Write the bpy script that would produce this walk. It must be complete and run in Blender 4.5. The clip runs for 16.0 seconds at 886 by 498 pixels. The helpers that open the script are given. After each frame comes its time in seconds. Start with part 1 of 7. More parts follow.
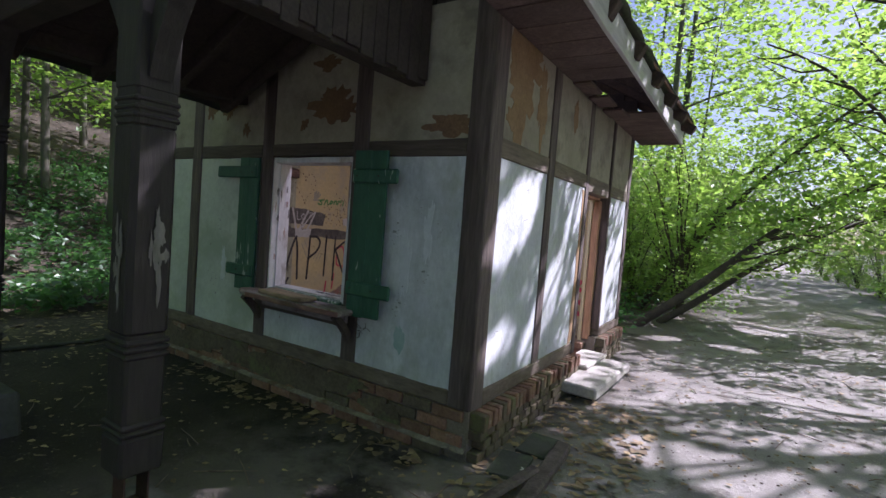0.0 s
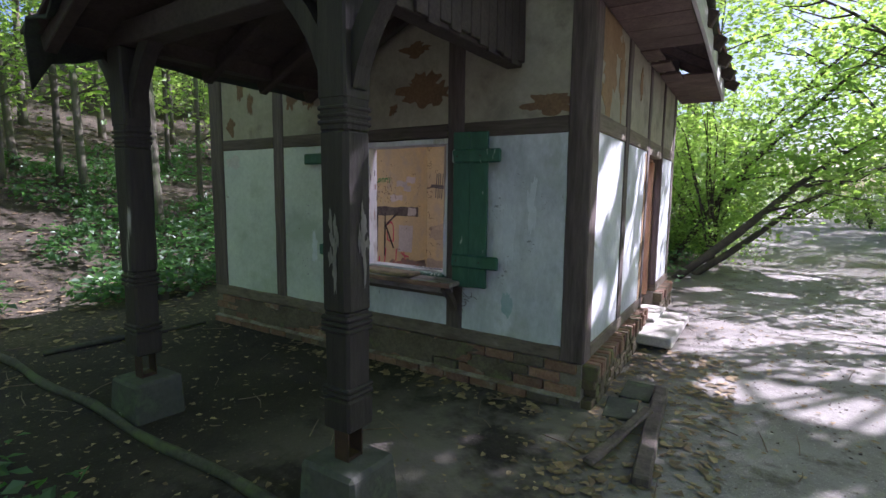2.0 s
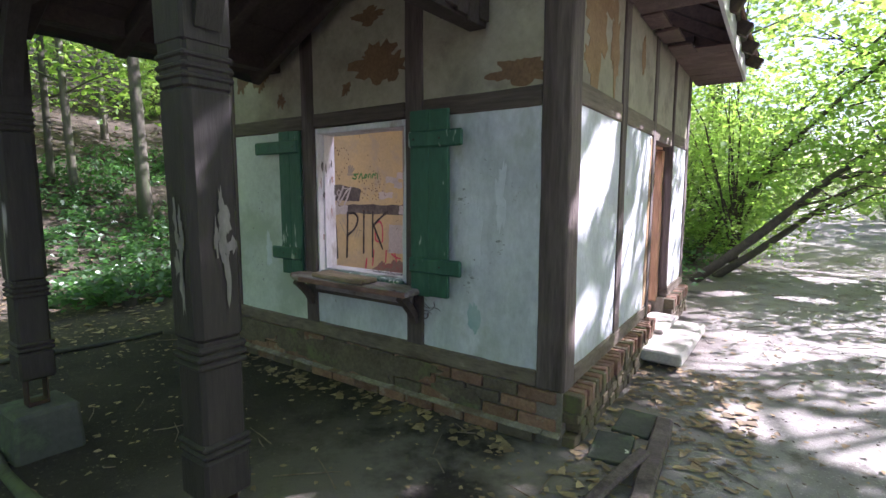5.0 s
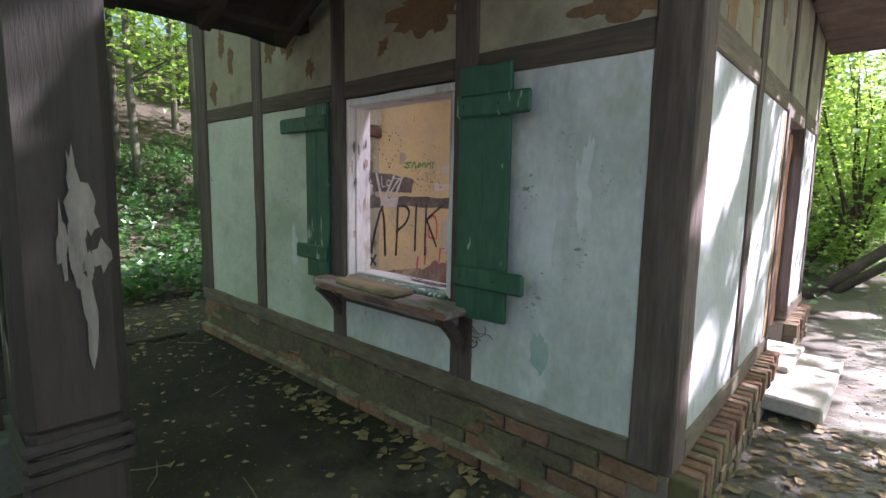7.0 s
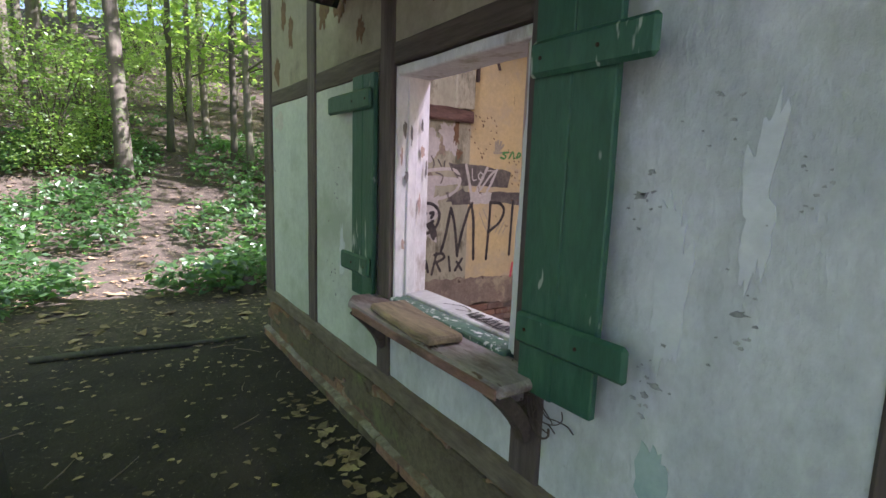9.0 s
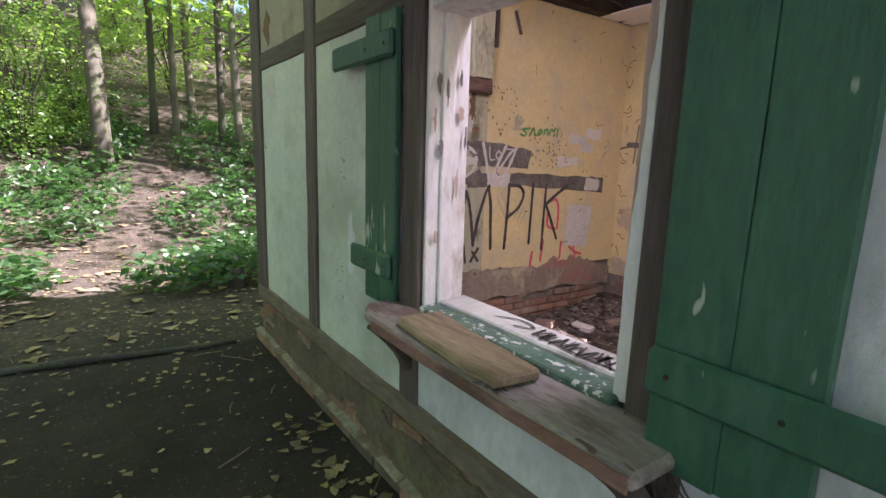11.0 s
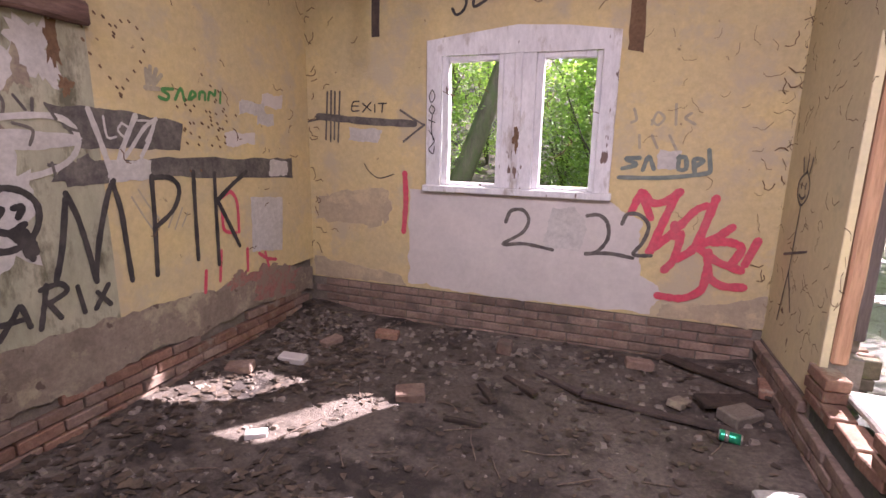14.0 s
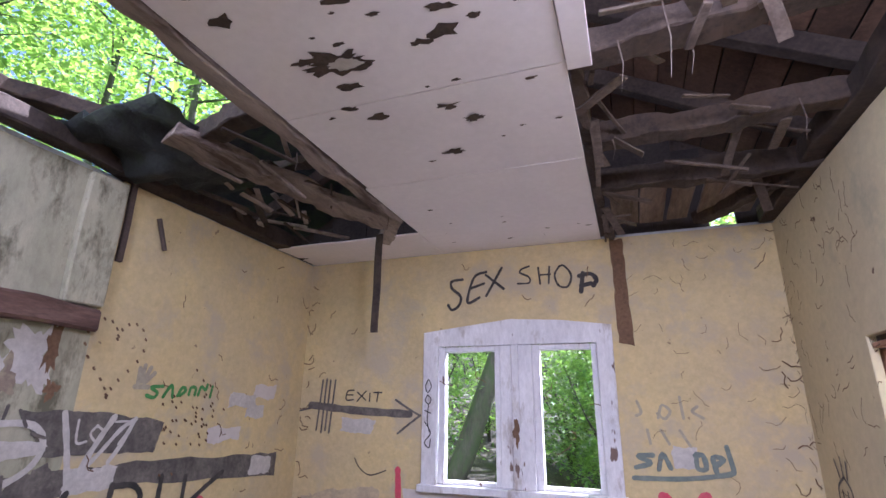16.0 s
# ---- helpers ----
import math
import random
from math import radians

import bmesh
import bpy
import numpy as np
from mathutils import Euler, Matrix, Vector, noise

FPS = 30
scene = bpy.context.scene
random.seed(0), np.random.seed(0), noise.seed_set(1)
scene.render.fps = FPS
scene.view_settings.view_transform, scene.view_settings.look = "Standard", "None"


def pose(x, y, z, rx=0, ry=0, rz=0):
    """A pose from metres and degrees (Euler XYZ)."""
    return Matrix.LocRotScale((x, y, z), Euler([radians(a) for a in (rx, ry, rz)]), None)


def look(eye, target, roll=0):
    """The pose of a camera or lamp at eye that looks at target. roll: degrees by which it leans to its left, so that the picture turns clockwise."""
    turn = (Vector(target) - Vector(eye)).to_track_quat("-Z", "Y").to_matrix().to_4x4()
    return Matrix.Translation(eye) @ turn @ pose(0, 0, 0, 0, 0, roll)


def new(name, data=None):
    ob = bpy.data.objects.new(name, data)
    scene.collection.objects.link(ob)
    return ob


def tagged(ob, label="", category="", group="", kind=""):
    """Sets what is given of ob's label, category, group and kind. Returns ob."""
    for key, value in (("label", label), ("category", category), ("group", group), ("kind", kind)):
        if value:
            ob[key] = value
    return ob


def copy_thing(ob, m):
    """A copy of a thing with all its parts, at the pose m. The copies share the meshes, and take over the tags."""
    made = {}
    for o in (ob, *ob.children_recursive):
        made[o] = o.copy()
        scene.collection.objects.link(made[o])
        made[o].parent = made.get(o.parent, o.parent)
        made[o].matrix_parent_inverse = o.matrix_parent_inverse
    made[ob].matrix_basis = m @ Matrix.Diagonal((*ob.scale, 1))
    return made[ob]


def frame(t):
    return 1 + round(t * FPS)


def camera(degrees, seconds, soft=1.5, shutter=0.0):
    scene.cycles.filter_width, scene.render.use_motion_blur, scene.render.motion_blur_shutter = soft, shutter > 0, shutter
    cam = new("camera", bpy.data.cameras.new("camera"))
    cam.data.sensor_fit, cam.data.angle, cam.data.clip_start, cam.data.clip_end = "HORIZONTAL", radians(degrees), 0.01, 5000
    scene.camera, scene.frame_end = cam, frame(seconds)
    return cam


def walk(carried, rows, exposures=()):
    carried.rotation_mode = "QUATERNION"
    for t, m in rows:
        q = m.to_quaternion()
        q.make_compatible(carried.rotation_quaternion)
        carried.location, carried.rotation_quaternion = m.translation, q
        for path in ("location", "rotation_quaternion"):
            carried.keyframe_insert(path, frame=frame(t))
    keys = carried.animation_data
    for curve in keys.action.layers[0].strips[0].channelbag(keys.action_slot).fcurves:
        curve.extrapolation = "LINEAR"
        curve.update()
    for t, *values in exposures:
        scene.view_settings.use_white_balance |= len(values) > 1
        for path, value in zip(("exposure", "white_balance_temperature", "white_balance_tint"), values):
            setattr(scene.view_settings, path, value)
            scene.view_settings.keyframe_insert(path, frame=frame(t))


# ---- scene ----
cam = camera(83.1, 16.0)
PATH = [
    (0, (0.145, -0.027, 1.541), (-0.946, 1.646, 1.438), 4.4),
    (0.5, (0.008, -0.178, 1.518), (-1.09, 1.488, 1.381), 4.9),
    (1, (-0.166, -0.354, 1.477), (-1.256, 1.313, 1.305), 4.2),
    (1.5, (-0.251, -0.509, 1.527), (-1.366, 1.139, 1.323), 3.9),
    (2, (-0.33, -0.693, 1.57), (-1.414, 0.972, 1.338), 0.6),
    (2.5, (-0.372, -0.774, 1.568), (-1.466, 0.881, 1.308), 0.7),
    (3, (-0.352, -0.7, 1.571), (-1.431, 0.961, 1.291), 0.3),
    (3.5, (-0.278, -0.478, 1.56), (-1.362, 1.184, 1.306), 1.1),
    (3.7, (-0.272, -0.413, 1.563), (-1.351, 1.251, 1.305), 0.9),
    (6, (-0.511, 0.503, 1.467), (-1.781, 2.031, 1.243), 1.3),
    (6.5, (-0.662, 0.666, 1.468), (-1.984, 2.145, 1.214), 2.2),
    (7, (-0.793, 0.796, 1.465), (-2.138, 2.254, 1.212), 1.0),
    (7.5, (-0.879, 1.064, 1.452), (-2.289, 2.456, 1.184), 0.7),
    (8, (-0.957, 1.265, 1.455), (-2.504, 2.504, 1.183), 1.5),
    (8.5, (-1.092, 1.42, 1.467), (-2.676, 2.597, 1.147), 0.7),
    (9, (-1.28, 1.576, 1.496), (-2.915, 2.689, 1.197), 1.9),
    (11.5, (-2.113, 1.842, 1.426), (-3.706, 2.991, 1.045), 1.5),
    (12, (-2.383, 2.002, 1.444), (-3.86, 3.29, 1.045), -1.0),
    (12.5, (-2.576, 2.124, 1.448), (-3.764, 3.673, 1.011), -0.5),
    (13, (-2.785, 2.255, 1.468), (-3.597, 4.021, 0.996), 1.4),
    (13.5, (-2.796, 2.452, 1.401), (-3.333, 4.322, 0.939), 1.4),
    (14, (-2.767, 2.758, 1.452), (-3.429, 4.597, 1.028), 1.0),
    (14.5, (-2.782, 2.915, 1.45), (-3.548, 4.718, 1.048), -0.5),
    (15, (-2.82, 2.936, 1.508), (-3.56, 4.792, 1.427), -1.7),
    (15.5, (-2.762, 2.919, 1.581), (-3.483, 4.756, 1.908), -0.7),
    (16, (-2.767, 2.854, 1.64), (-3.43, 4.641, 2.247), 0.8),
]
EXPOSURES = ((0.0, 1.1, 5550, 33), (1.5, 1.4, 5550, 34), (3.5, 1.85, 5450, 36), (6.0, 2.15, 5800, 33), (7.5, 2.25, 5850, 33), (9.0, 2.5, 5850, 37), (11.5, 2.6, 6150, 37), (12.5, 2.65, 6250, 40), (14.5, 2.55, 6000, 35), (15.5, 2.5, 5600, 29), (16.0, 2.58, 5150, 30))
walk(cam, [(t, look(eye, target, roll)) for t, eye, target, roll in PATH], EXPOSURES)

# ---- light ----
LIGHT = Vector((-0.67, -0.88, -1.0))          # the way the sunlight travels
world = bpy.data.worlds.new("sky")
scene.world = world
world.use_nodes = True
wn = world.node_tree.nodes
sky = wn.new("ShaderNodeTexSky")
sky.sky_type = "NISHITA"
sky.sun_disc = False
sky.air_density, sky.dust_density, sky.ozone_density = 1.0, 2.0, 1.0
sky.sun_elevation = math.atan2(1.0, math.hypot(LIGHT.x, LIGHT.y))
sky.sun_rotation = math.atan2(-LIGHT.x, -LIGHT.y)
wn["Background"].inputs[1].default_value = 0.062
world.node_tree.links.new(sky.outputs[0], wn["Background"].inputs[0])
sun = new("sun", bpy.data.lights.new("sun", "SUN"))
sun.data.energy, sun.data.angle, sun.data.color = 5.0, radians(0.6), (1.0, 0.95, 0.86)
sun.matrix_world = look((8, 6, 14), Vector((8, 6, 14)) + LIGHT)
# added fill lamp over the hatch end, for sky light through the fallen roof
room_fill = new("roof_gap_skylight", bpy.data.lights.new("roof_gap_skylight", "AREA"))
room_fill.data.shape, room_fill.data.size, room_fill.data.size_y = "RECTANGLE", 0.9, 0.6
room_fill.data.energy, room_fill.data.color = 5.0, (1.0, 0.98, 1.0)
room_fill.matrix_world = look((-4.78, 3.22, 3.35), (-3.0, 5.9, 1.0))

# second added fill lamp, just below the joists; no roof gap above it
room_fill_2 = new("roof_gap_skylight", bpy.data.lights.new("roof_gap_skylight", "AREA"))
room_fill_2.data.shape, room_fill_2.data.size, room_fill_2.data.size_y = "RECTANGLE", 0.8, 0.7
room_fill_2.data.energy, room_fill_2.data.color = 15.0, (1.0, 0.98, 1.0)
room_fill_2.matrix_world = look((-2.25, 3.35, 2.93), (-2.3, 5.7, 0.7))


# ---- materials ----
def surface(name, c1, c2, scale=1.0, rough=0.85, bump=0.3, fine=30.0, stretch=(1, 1, 1), stain=None, stain_at=0.62,
            stain_scale=2.0, spots=None, spots_at=0.68, spots_scale=14.0, vary=0.0, metal=0.0, grain=0.35, depth=0.01, island=False):
    """A two-scale surface: slow colour drift, fine grain, optional stains, chips and piece-to-piece variation."""
    m = bpy.data.materials.new(name)
    m.use_nodes = True
    nt = m.node_tree
    n, l = nt.nodes, nt.links
    bsdf = n["Principled BSDF"]
    geo = n.new("ShaderNodeNewGeometry")
    mapping = n.new("ShaderNodeMapping")
    mapping.inputs["Scale"].default_value = stretch
    l.new(geo.outputs["Position"], mapping.inputs["Vector"])

    def noise_tex(s, detail=4.0, rough_=0.6, src=mapping):
        t = n.new("ShaderNodeTexNoise")
        t.inputs["Scale"].default_value, t.inputs["Detail"].default_value, t.inputs["Roughness"].default_value = s, detail, rough_
        l.new(src.outputs[0], t.inputs["Vector"])
        return t

    def ramp(src, a, b):
        r = n.new("ShaderNodeMapRange")
        r.inputs["From Min"].default_value, r.inputs["From Max"].default_value = a, b
        l.new(src, r.inputs["Value"])
        return r.outputs["Result"]

    def mix(fac, a, b, mode="MIX"):
        x = n.new("ShaderNodeMix")
        x.data_type, x.blend_type = "RGBA", mode
        for sock, v in ((x.inputs[0], fac), (x.inputs[6], a), (x.inputs[7], b)):
            if isinstance(v, (int, float)):
                sock.default_value = v
            elif isinstance(v, tuple):
                sock.default_value = (*v, 1)
            else:
                l.new(v, sock)
        return x.outputs[2]

    slow = noise_tex(scale, 5.0, 0.65)
    small = noise_tex(fine, 6.0, 0.7)
    col = mix(ramp(slow.outputs["Fac"], 0.35, 0.65), c1, c2)
    g = n.new("ShaderNodeMapRange")
    g.inputs["From Min"].default_value, g.inputs["From Max"].default_value = 0.3, 0.7
    g.inputs["To Min"].default_value, g.inputs["To Max"].default_value = 1 - grain, 1 + grain * 0.5
    l.new(small.outputs["Fac"], g.inputs["Value"])
    cg = n.new("ShaderNodeCombineColor")
    for i in range(3):
        l.new(g.outputs["Result"], cg.inputs[i])
    col = mix(1.0, col, cg.outputs[0], "MULTIPLY")
    height = small.outputs["Fac"]
    if stain:
        st = noise_tex(stain_scale, 6.0, 0.68)
        col = mix(ramp(st.outputs["Fac"], stain_at - 0.05, stain_at + 0.07), col, stain)
    if spots:
        sp = noise_tex(spots_scale, 3.0, 0.6)
        cut = ramp(sp.outputs["Fac"], spots_at, spots_at + 0.03)
        col = mix(cut, col, spots)
    if vary:
        info = n.new("ShaderNodeObjectInfo")
        rnd = geo.outputs["Random Per Island"] if island else info.outputs["Random"]
        v = n.new("ShaderNodeMapRange")
        v.inputs["To Min"].default_value, v.inputs["To Max"].default_value = 1 - vary, 1 + vary
        l.new(rnd, v.inputs["Value"])
        h = n.new("ShaderNodeHueSaturation")
        l.new(col, h.inputs["Color"])
        l.new(v.outputs["Result"], h.inputs["Value"])
        col = h.outputs["Color"]
    l.new(col, bsdf.inputs["Base Color"])
    bsdf.inputs["Roughness"].default_value = rough
    bsdf.inputs["Metallic"].default_value = metal
    bp = n.new("ShaderNodeBump")
    bp.inputs["Strength"].default_value, bp.inputs["Distance"].default_value = bump, depth
    l.new(height, bp.inputs["Height"])
    l.new(bp.outputs["Normal"], bsdf.inputs["Normal"])
    return m


def foliage(name, a, b):
    """Leaves that scatter and let light through, each a little different."""
    m = bpy.data.materials.new(name)
    m.use_nodes = True
    n, l = m.node_tree.nodes, m.node_tree.links
    n.remove(n["Principled BSDF"])
    geo = n.new("ShaderNodeNewGeometry")
    r = n.new("ShaderNodeMix")
    r.data_type = "RGBA"
    r.inputs[6].default_value, r.inputs[7].default_value = (*a, 1), (*b, 1)
    l.new(geo.outputs["Random Per Island"], r.inputs[0])
    d, t, g = n.new("ShaderNodeBsdfDiffuse"), n.new("ShaderNodeBsdfTranslucent"), n.new("ShaderNodeBsdfGlossy")
    g.inputs["Roughness"].default_value = 0.45
    g.inputs["Color"].default_value = (0.9, 1.0, 0.9, 1)
    hs = n.new("ShaderNodeHueSaturation")
    hs.inputs["Value"].default_value, hs.inputs["Saturation"].default_value, hs.inputs["Hue"].default_value = 1.9, 1.1, 0.485
    l.new(r.outputs[2], d.inputs["Color"])
    l.new(r.outputs[2], hs.inputs["Color"])
    l.new(hs.outputs[0], t.inputs["Color"])
    m1, m2 = n.new("ShaderNodeMixShader"), n.new("ShaderNodeMixShader")
    m1.inputs[0].default_value, m2.inputs[0].default_value = 0.66, 0.07
    l.new(d.outputs[0], m1.inputs[1]), l.new(t.outputs[0], m1.inputs[2])
    l.new(m1.outputs[0], m2.inputs[1]), l.new(g.outputs[0], m2.inputs[2])
    l.new(m2.outputs[0], n["Material Output"].inputs["Surface"])
    return m


PLASTER_BLUE = surface("limewash_plaster", (0.66, 0.675, 0.705), (0.47, 0.50, 0.52), 2.6, 0.9, 0.6, 30, stretch=(1, 1, 0.55), stain=(0.40, 0.425, 0.40), stain_at=0.57, stain_scale=1.9, spots=(0.30, 0.30, 0.29), spots_at=0.70, spots_scale=9, grain=0.16, depth=0.014)
PLASTER_CREAM = surface("cream_plaster", (0.38, 0.34, 0.255), (0.30, 0.27, 0.205), 2.0, 0.92, 0.4, 22, stain=(0.22, 0.195, 0.15), stain_at=0.57, stain_scale=2.2, grain=0.15)
CLAY = surface("bare_clay_render", (0.16, 0.095, 0.055), (0.22, 0.13, 0.07), 4.0, 0.95, 0.6, 40, grain=0.3)
TIMBER = surface("weathered_timber", (0.075, 0.052, 0.044), (0.12, 0.088, 0.072), 3.0, 0.8, 0.5, 60, stain=(0.045, 0.032, 0.028), stain_at=0.58, stain_scale=3, grain=0.4)
TIMBER_V = surface("weathered_upright_timber", (0.090, 0.066, 0.060), (0.155, 0.118, 0.108), 5.0, 0.8, 0.7, 45, stretch=(1, 1, 0.08), stain=(0.055, 0.038, 0.034), stain_at=0.58, stain_scale=6, grain=0.45)
TIMBER_X = surface("weathered_level_timber", (0.080, 0.060, 0.048), (0.13, 0.10, 0.08), 5.0, 0.8, 0.6, 45, stretch=(0.08, 1, 1), grain=0.45)
TIMBER_Y = surface("weathered_cross_timber", (0.13, 0.10, 0.075), (0.21, 0.165, 0.125), 5.0, 0.8, 0.6, 45, stretch=(1, 0.08, 1), grain=0.45)
POST_WOOD = surface("porch_post_timber", (0.018, 0.0145, 0.0125), (0.038, 0.030, 0.026), 6.0, 0.7, 0.5, 50, stretch=(1, 1, 0.1), spots=(0.34, 0.32, 0.29), spots_at=0.70, spots_scale=7, grain=0.4)
DARK_WOOD = surface("sooty_roof_timber", (0.035, 0.026, 0.022), (0.06, 0.045, 0.036), 3.0, 0.85, 0.4, 40, grain=0.4)
RAFTER = surface("dusty_rafter", (0.036, 0.024, 0.018), (0.082, 0.057, 0.042), 4.0, 0.9, 0.6, 40, stain=(0.07, 0.045, 0.03), stain_at=0.56, stain_scale=5, grain=0.45, vary=0.25)
ROOF_BOARD = surface("roof_boarding", (0.10, 0.052, 0.03), (0.19, 0.105, 0.06), 3.0, 0.85, 0.4, 40, stain=(0.09, 0.05, 0.03), stain_at=0.58, stain_scale=3, grain=0.4, vary=0.35)
SOFFIT = surface("soffit_boarding", (0.10, 0.066, 0.055), (0.16, 0.11, 0.09), 3.0, 0.85, 0.4, 40, stain=(0.08, 0.05, 0.04), stain_at=0.55, grain=0.4, vary=0.2)
FELT = surface("torn_roofing_felt", (0.02, 0.022, 0.022), (0.04, 0.045, 0.04), 4.0, 0.9, 0.8, 60, grain=0.5, stain=(0.035, 0.05, 0.025), stain_at=0.55)
MOSS = surface("roof_moss", (0.05, 0.065, 0.025), (0.035, 0.03, 0.02), 8.0, 0.95, 0.9, 60, grain=0.5)
FASCIA = surface("grey_painted_fascia", (0.55, 0.54, 0.52), (0.42, 0.41, 0.39), 4.0, 0.7, 0.3, 40, stretch=(1, 0.1, 1), stain=(0.2, 0.18, 0.15), grain=0.2)
GREEN = surface("green_shutter_paint", (0.021, 0.092, 0.058), (0.032, 0.122, 0.077), 4.0, 0.5, 0.45, 50, stretch=(1, 1, 0.25), stain=(0.05, 0.135, 0.092), stain_at=0.6, stain_scale=6, spots=(0.36, 0.40, 0.36), spots_at=0.65, spots_scale=15, grain=0.25)
GREEN_DARK = surface("faded_green_paint", (0.05, 0.12, 0.085), (0.12, 0.19, 0.15), 9.0, 0.65, 0.4, 50, spots=(0.6, 0.6, 0.58), spots_at=0.58, spots_scale=34, grain=0.3)
WHITE_PAINT = surface("flaking_white_paint", (0.80, 0.78, 0.79), (0.68, 0.66, 0.67), 6.0, 0.6, 0.45, 40, stretch=(1, 1, 0.4), spots=(0.17, 0.11, 0.085), spots_at=0.66, spots_scale=9, stain=(0.45, 0.40, 0.36), stain_at=0.62, stain_scale=7, grain=0.15)
PINK_WOOD = surface("bare_pink_wood", (0.46, 0.325, 0.275), (0.56, 0.42, 0.365), 6.0, 0.75, 0.4, 40, stretch=(1, 1, 0.1), grain=0.3)
SHELF_WOOD = surface("peeling_shelf_wood", (0.25, 0.20, 0.195), (0.37, 0.315, 0.31), 7.0, 0.75, 0.6, 45, stretch=(0.3, 1, 1), stain=(0.15, 0.095, 0.085), stain_at=0.56, stain_scale=5, spots=(0.11, 0.065, 0.05), spots_at=0.64, spots_scale=16, grain=0.4)
PLANK_WOOD = surface("split_plank", (0.36, 0.27, 0.17), (0.20, 0.14, 0.09), 9.0, 0.7, 0.6, 40, stretch=(0.16, 1, 1), stain=(0.06, 0.035, 0.025), stain_at=0.6, stain_scale=6, grain=0.5)
YELLOW = surface("yellow_distemper", (0.68, 0.54, 0.265), (0.58, 0.475, 0.275), 1.6, 0.92, 0.5, 24, stain=(0.52, 0.44, 0.30), stain_at=0.57, stain_scale=1.8, spots=(0.33, 0.24, 0.14), spots_at=0.70, spots_scale=13, grain=0.13)
YELLOW_PALE = surface("pale_yellow_distemper", (0.66, 0.56, 0.33), (0.58, 0.50, 0.32), 1.3, 0.92, 0.35, 20, stain=(0.44, 0.40, 0.26), stain_at=0.62, stain_scale=1.6, spots=(0.16, 0.10, 0.06), spots_at=0.70, spots_scale=9, grain=0.1)
WHITE_PLASTER = surface("white_filler_plaster", (0.66, 0.60, 0.56), (0.58, 0.53, 0.50), 2.2, 0.9, 0.25, 24, spots=(0.30, 0.25, 0.2), spots_at=0.75, spots_scale=8, grain=0.08)
GREY_PLASTER = surface("damp_grey_render", (0.33, 0.27, 0.205), (0.22, 0.17, 0.13), 3.0, 0.95, 0.6, 30, stain=(0.42, 0.36, 0.24), stain_at=0.56, stain_scale=4, spots=(0.14, 0.10, 0.075), spots_at=0.66, spots_scale=10, grain=0.25)
MOULD = surface("mouldy_plaster", (0.50, 0.47, 0.34), (0.37, 0.36, 0.25), 3.0, 0.95, 0.5, 24, stretch=(1, 1, 0.45), stain=(0.15, 0.14, 0.09), stain_at=0.58, stain_scale=5, grain=0.25)
CEILING = surface("white_ceiling_board", (0.88, 0.83, 0.85), (0.84, 0.79, 0.81), 1.5, 0.85, 0.15, 20, spots=(0.32, 0.26, 0.24), spots_at=0.76, spots_scale=7, grain=0.05)
BRICK = surface("red_brick", (0.21, 0.105, 0.07), (0.29, 0.17, 0.115), 9.0, 0.9, 0.5, 50, stain=(0.30, 0.25, 0.19), stain_at=0.60, stain_scale=6, grain=0.35, vary=0.3)
BRICK_MOSS = surface("mossy_brick", (0.15, 0.105, 0.07), (0.12, 0.105, 0.06), 7.0, 0.9, 0.5, 50, stain=(0.12, 0.125, 0.045), stain_at=0.60, stain_scale=4, grain=0.35, vary=0.25)
BRICK_DUST = surface("dusty_inner_brick", (0.215, 0.135, 0.10), (0.31, 0.225, 0.175), 6.0, 0.95, 0.6, 40, stain=(0.155, 0.115, 0.09), stain_at=0.58, stain_scale=4, grain=0.3, vary=0.25)
PLINTH = surface("stained_plinth_render", (0.165, 0.13, 0.09), (0.11, 0.085, 0.06), 4.0, 0.95, 0.5, 40, stain=(0.15, 0.16, 0.07), stain_at=0.6, stain_scale=2.5, grain=0.35)
MORTAR = surface("lime_mortar", (0.24, 0.20, 0.16), (0.17, 0.14, 0.11), 6.0, 0.95, 0.5, 60, grain=0.3)
CONCRETE = surface("weathered_concrete", (0.095, 0.096, 0.085), (0.055, 0.058, 0.048), 5.0, 0.92, 0.5, 40, stain=(0.09, 0.11, 0.07), stain_at=0.57, stain_scale=5, spots=(0.5, 0.5, 0.46), spots_at=0.70, spots_scale=10, grain=0.3)
STEP_STONE = surface("pale_step_stone", (0.50, 0.47, 0.43), (0.40, 0.37, 0.34), 4.0, 0.92, 0.5, 40, stain=(0.3, 0.26, 0.21), grain=0.25)
IRON = surface("rusty_iron", (0.05, 0.032, 0.026), (0.085, 0.045, 0.03), 14.0, 0.7, 0.4, 70, grain=0.3, metal=0.4)
BARK = surface("smooth_grey_bark", (0.085, 0.078, 0.058), (0.17, 0.15, 0.115), 5.0, 0.9, 0.6, 30, stretch=(1, 1, 0.3), stain=(0.10, 0.125, 0.06), stain_at=0.55, stain_scale=3, grain=0.35, vary=0.35)
BARK_DARK = surface("dark_branch_bark", (0.055, 0.045, 0.035), (0.09, 0.075, 0.055), 6.0, 0.9, 0.5, 40, grain=0.35)
LEAF = foliage("leaf_green", (0.09, 0.175, 0.035), (0.15, 0.26, 0.06))
LEAF_LIGHT = foliage("leaf_light_green", (0.14, 0.25, 0.045), (0.23, 0.35, 0.09))
NETTLE = foliage("nettle_green", (0.035, 0.10, 0.03), (0.065, 0.155, 0.045))
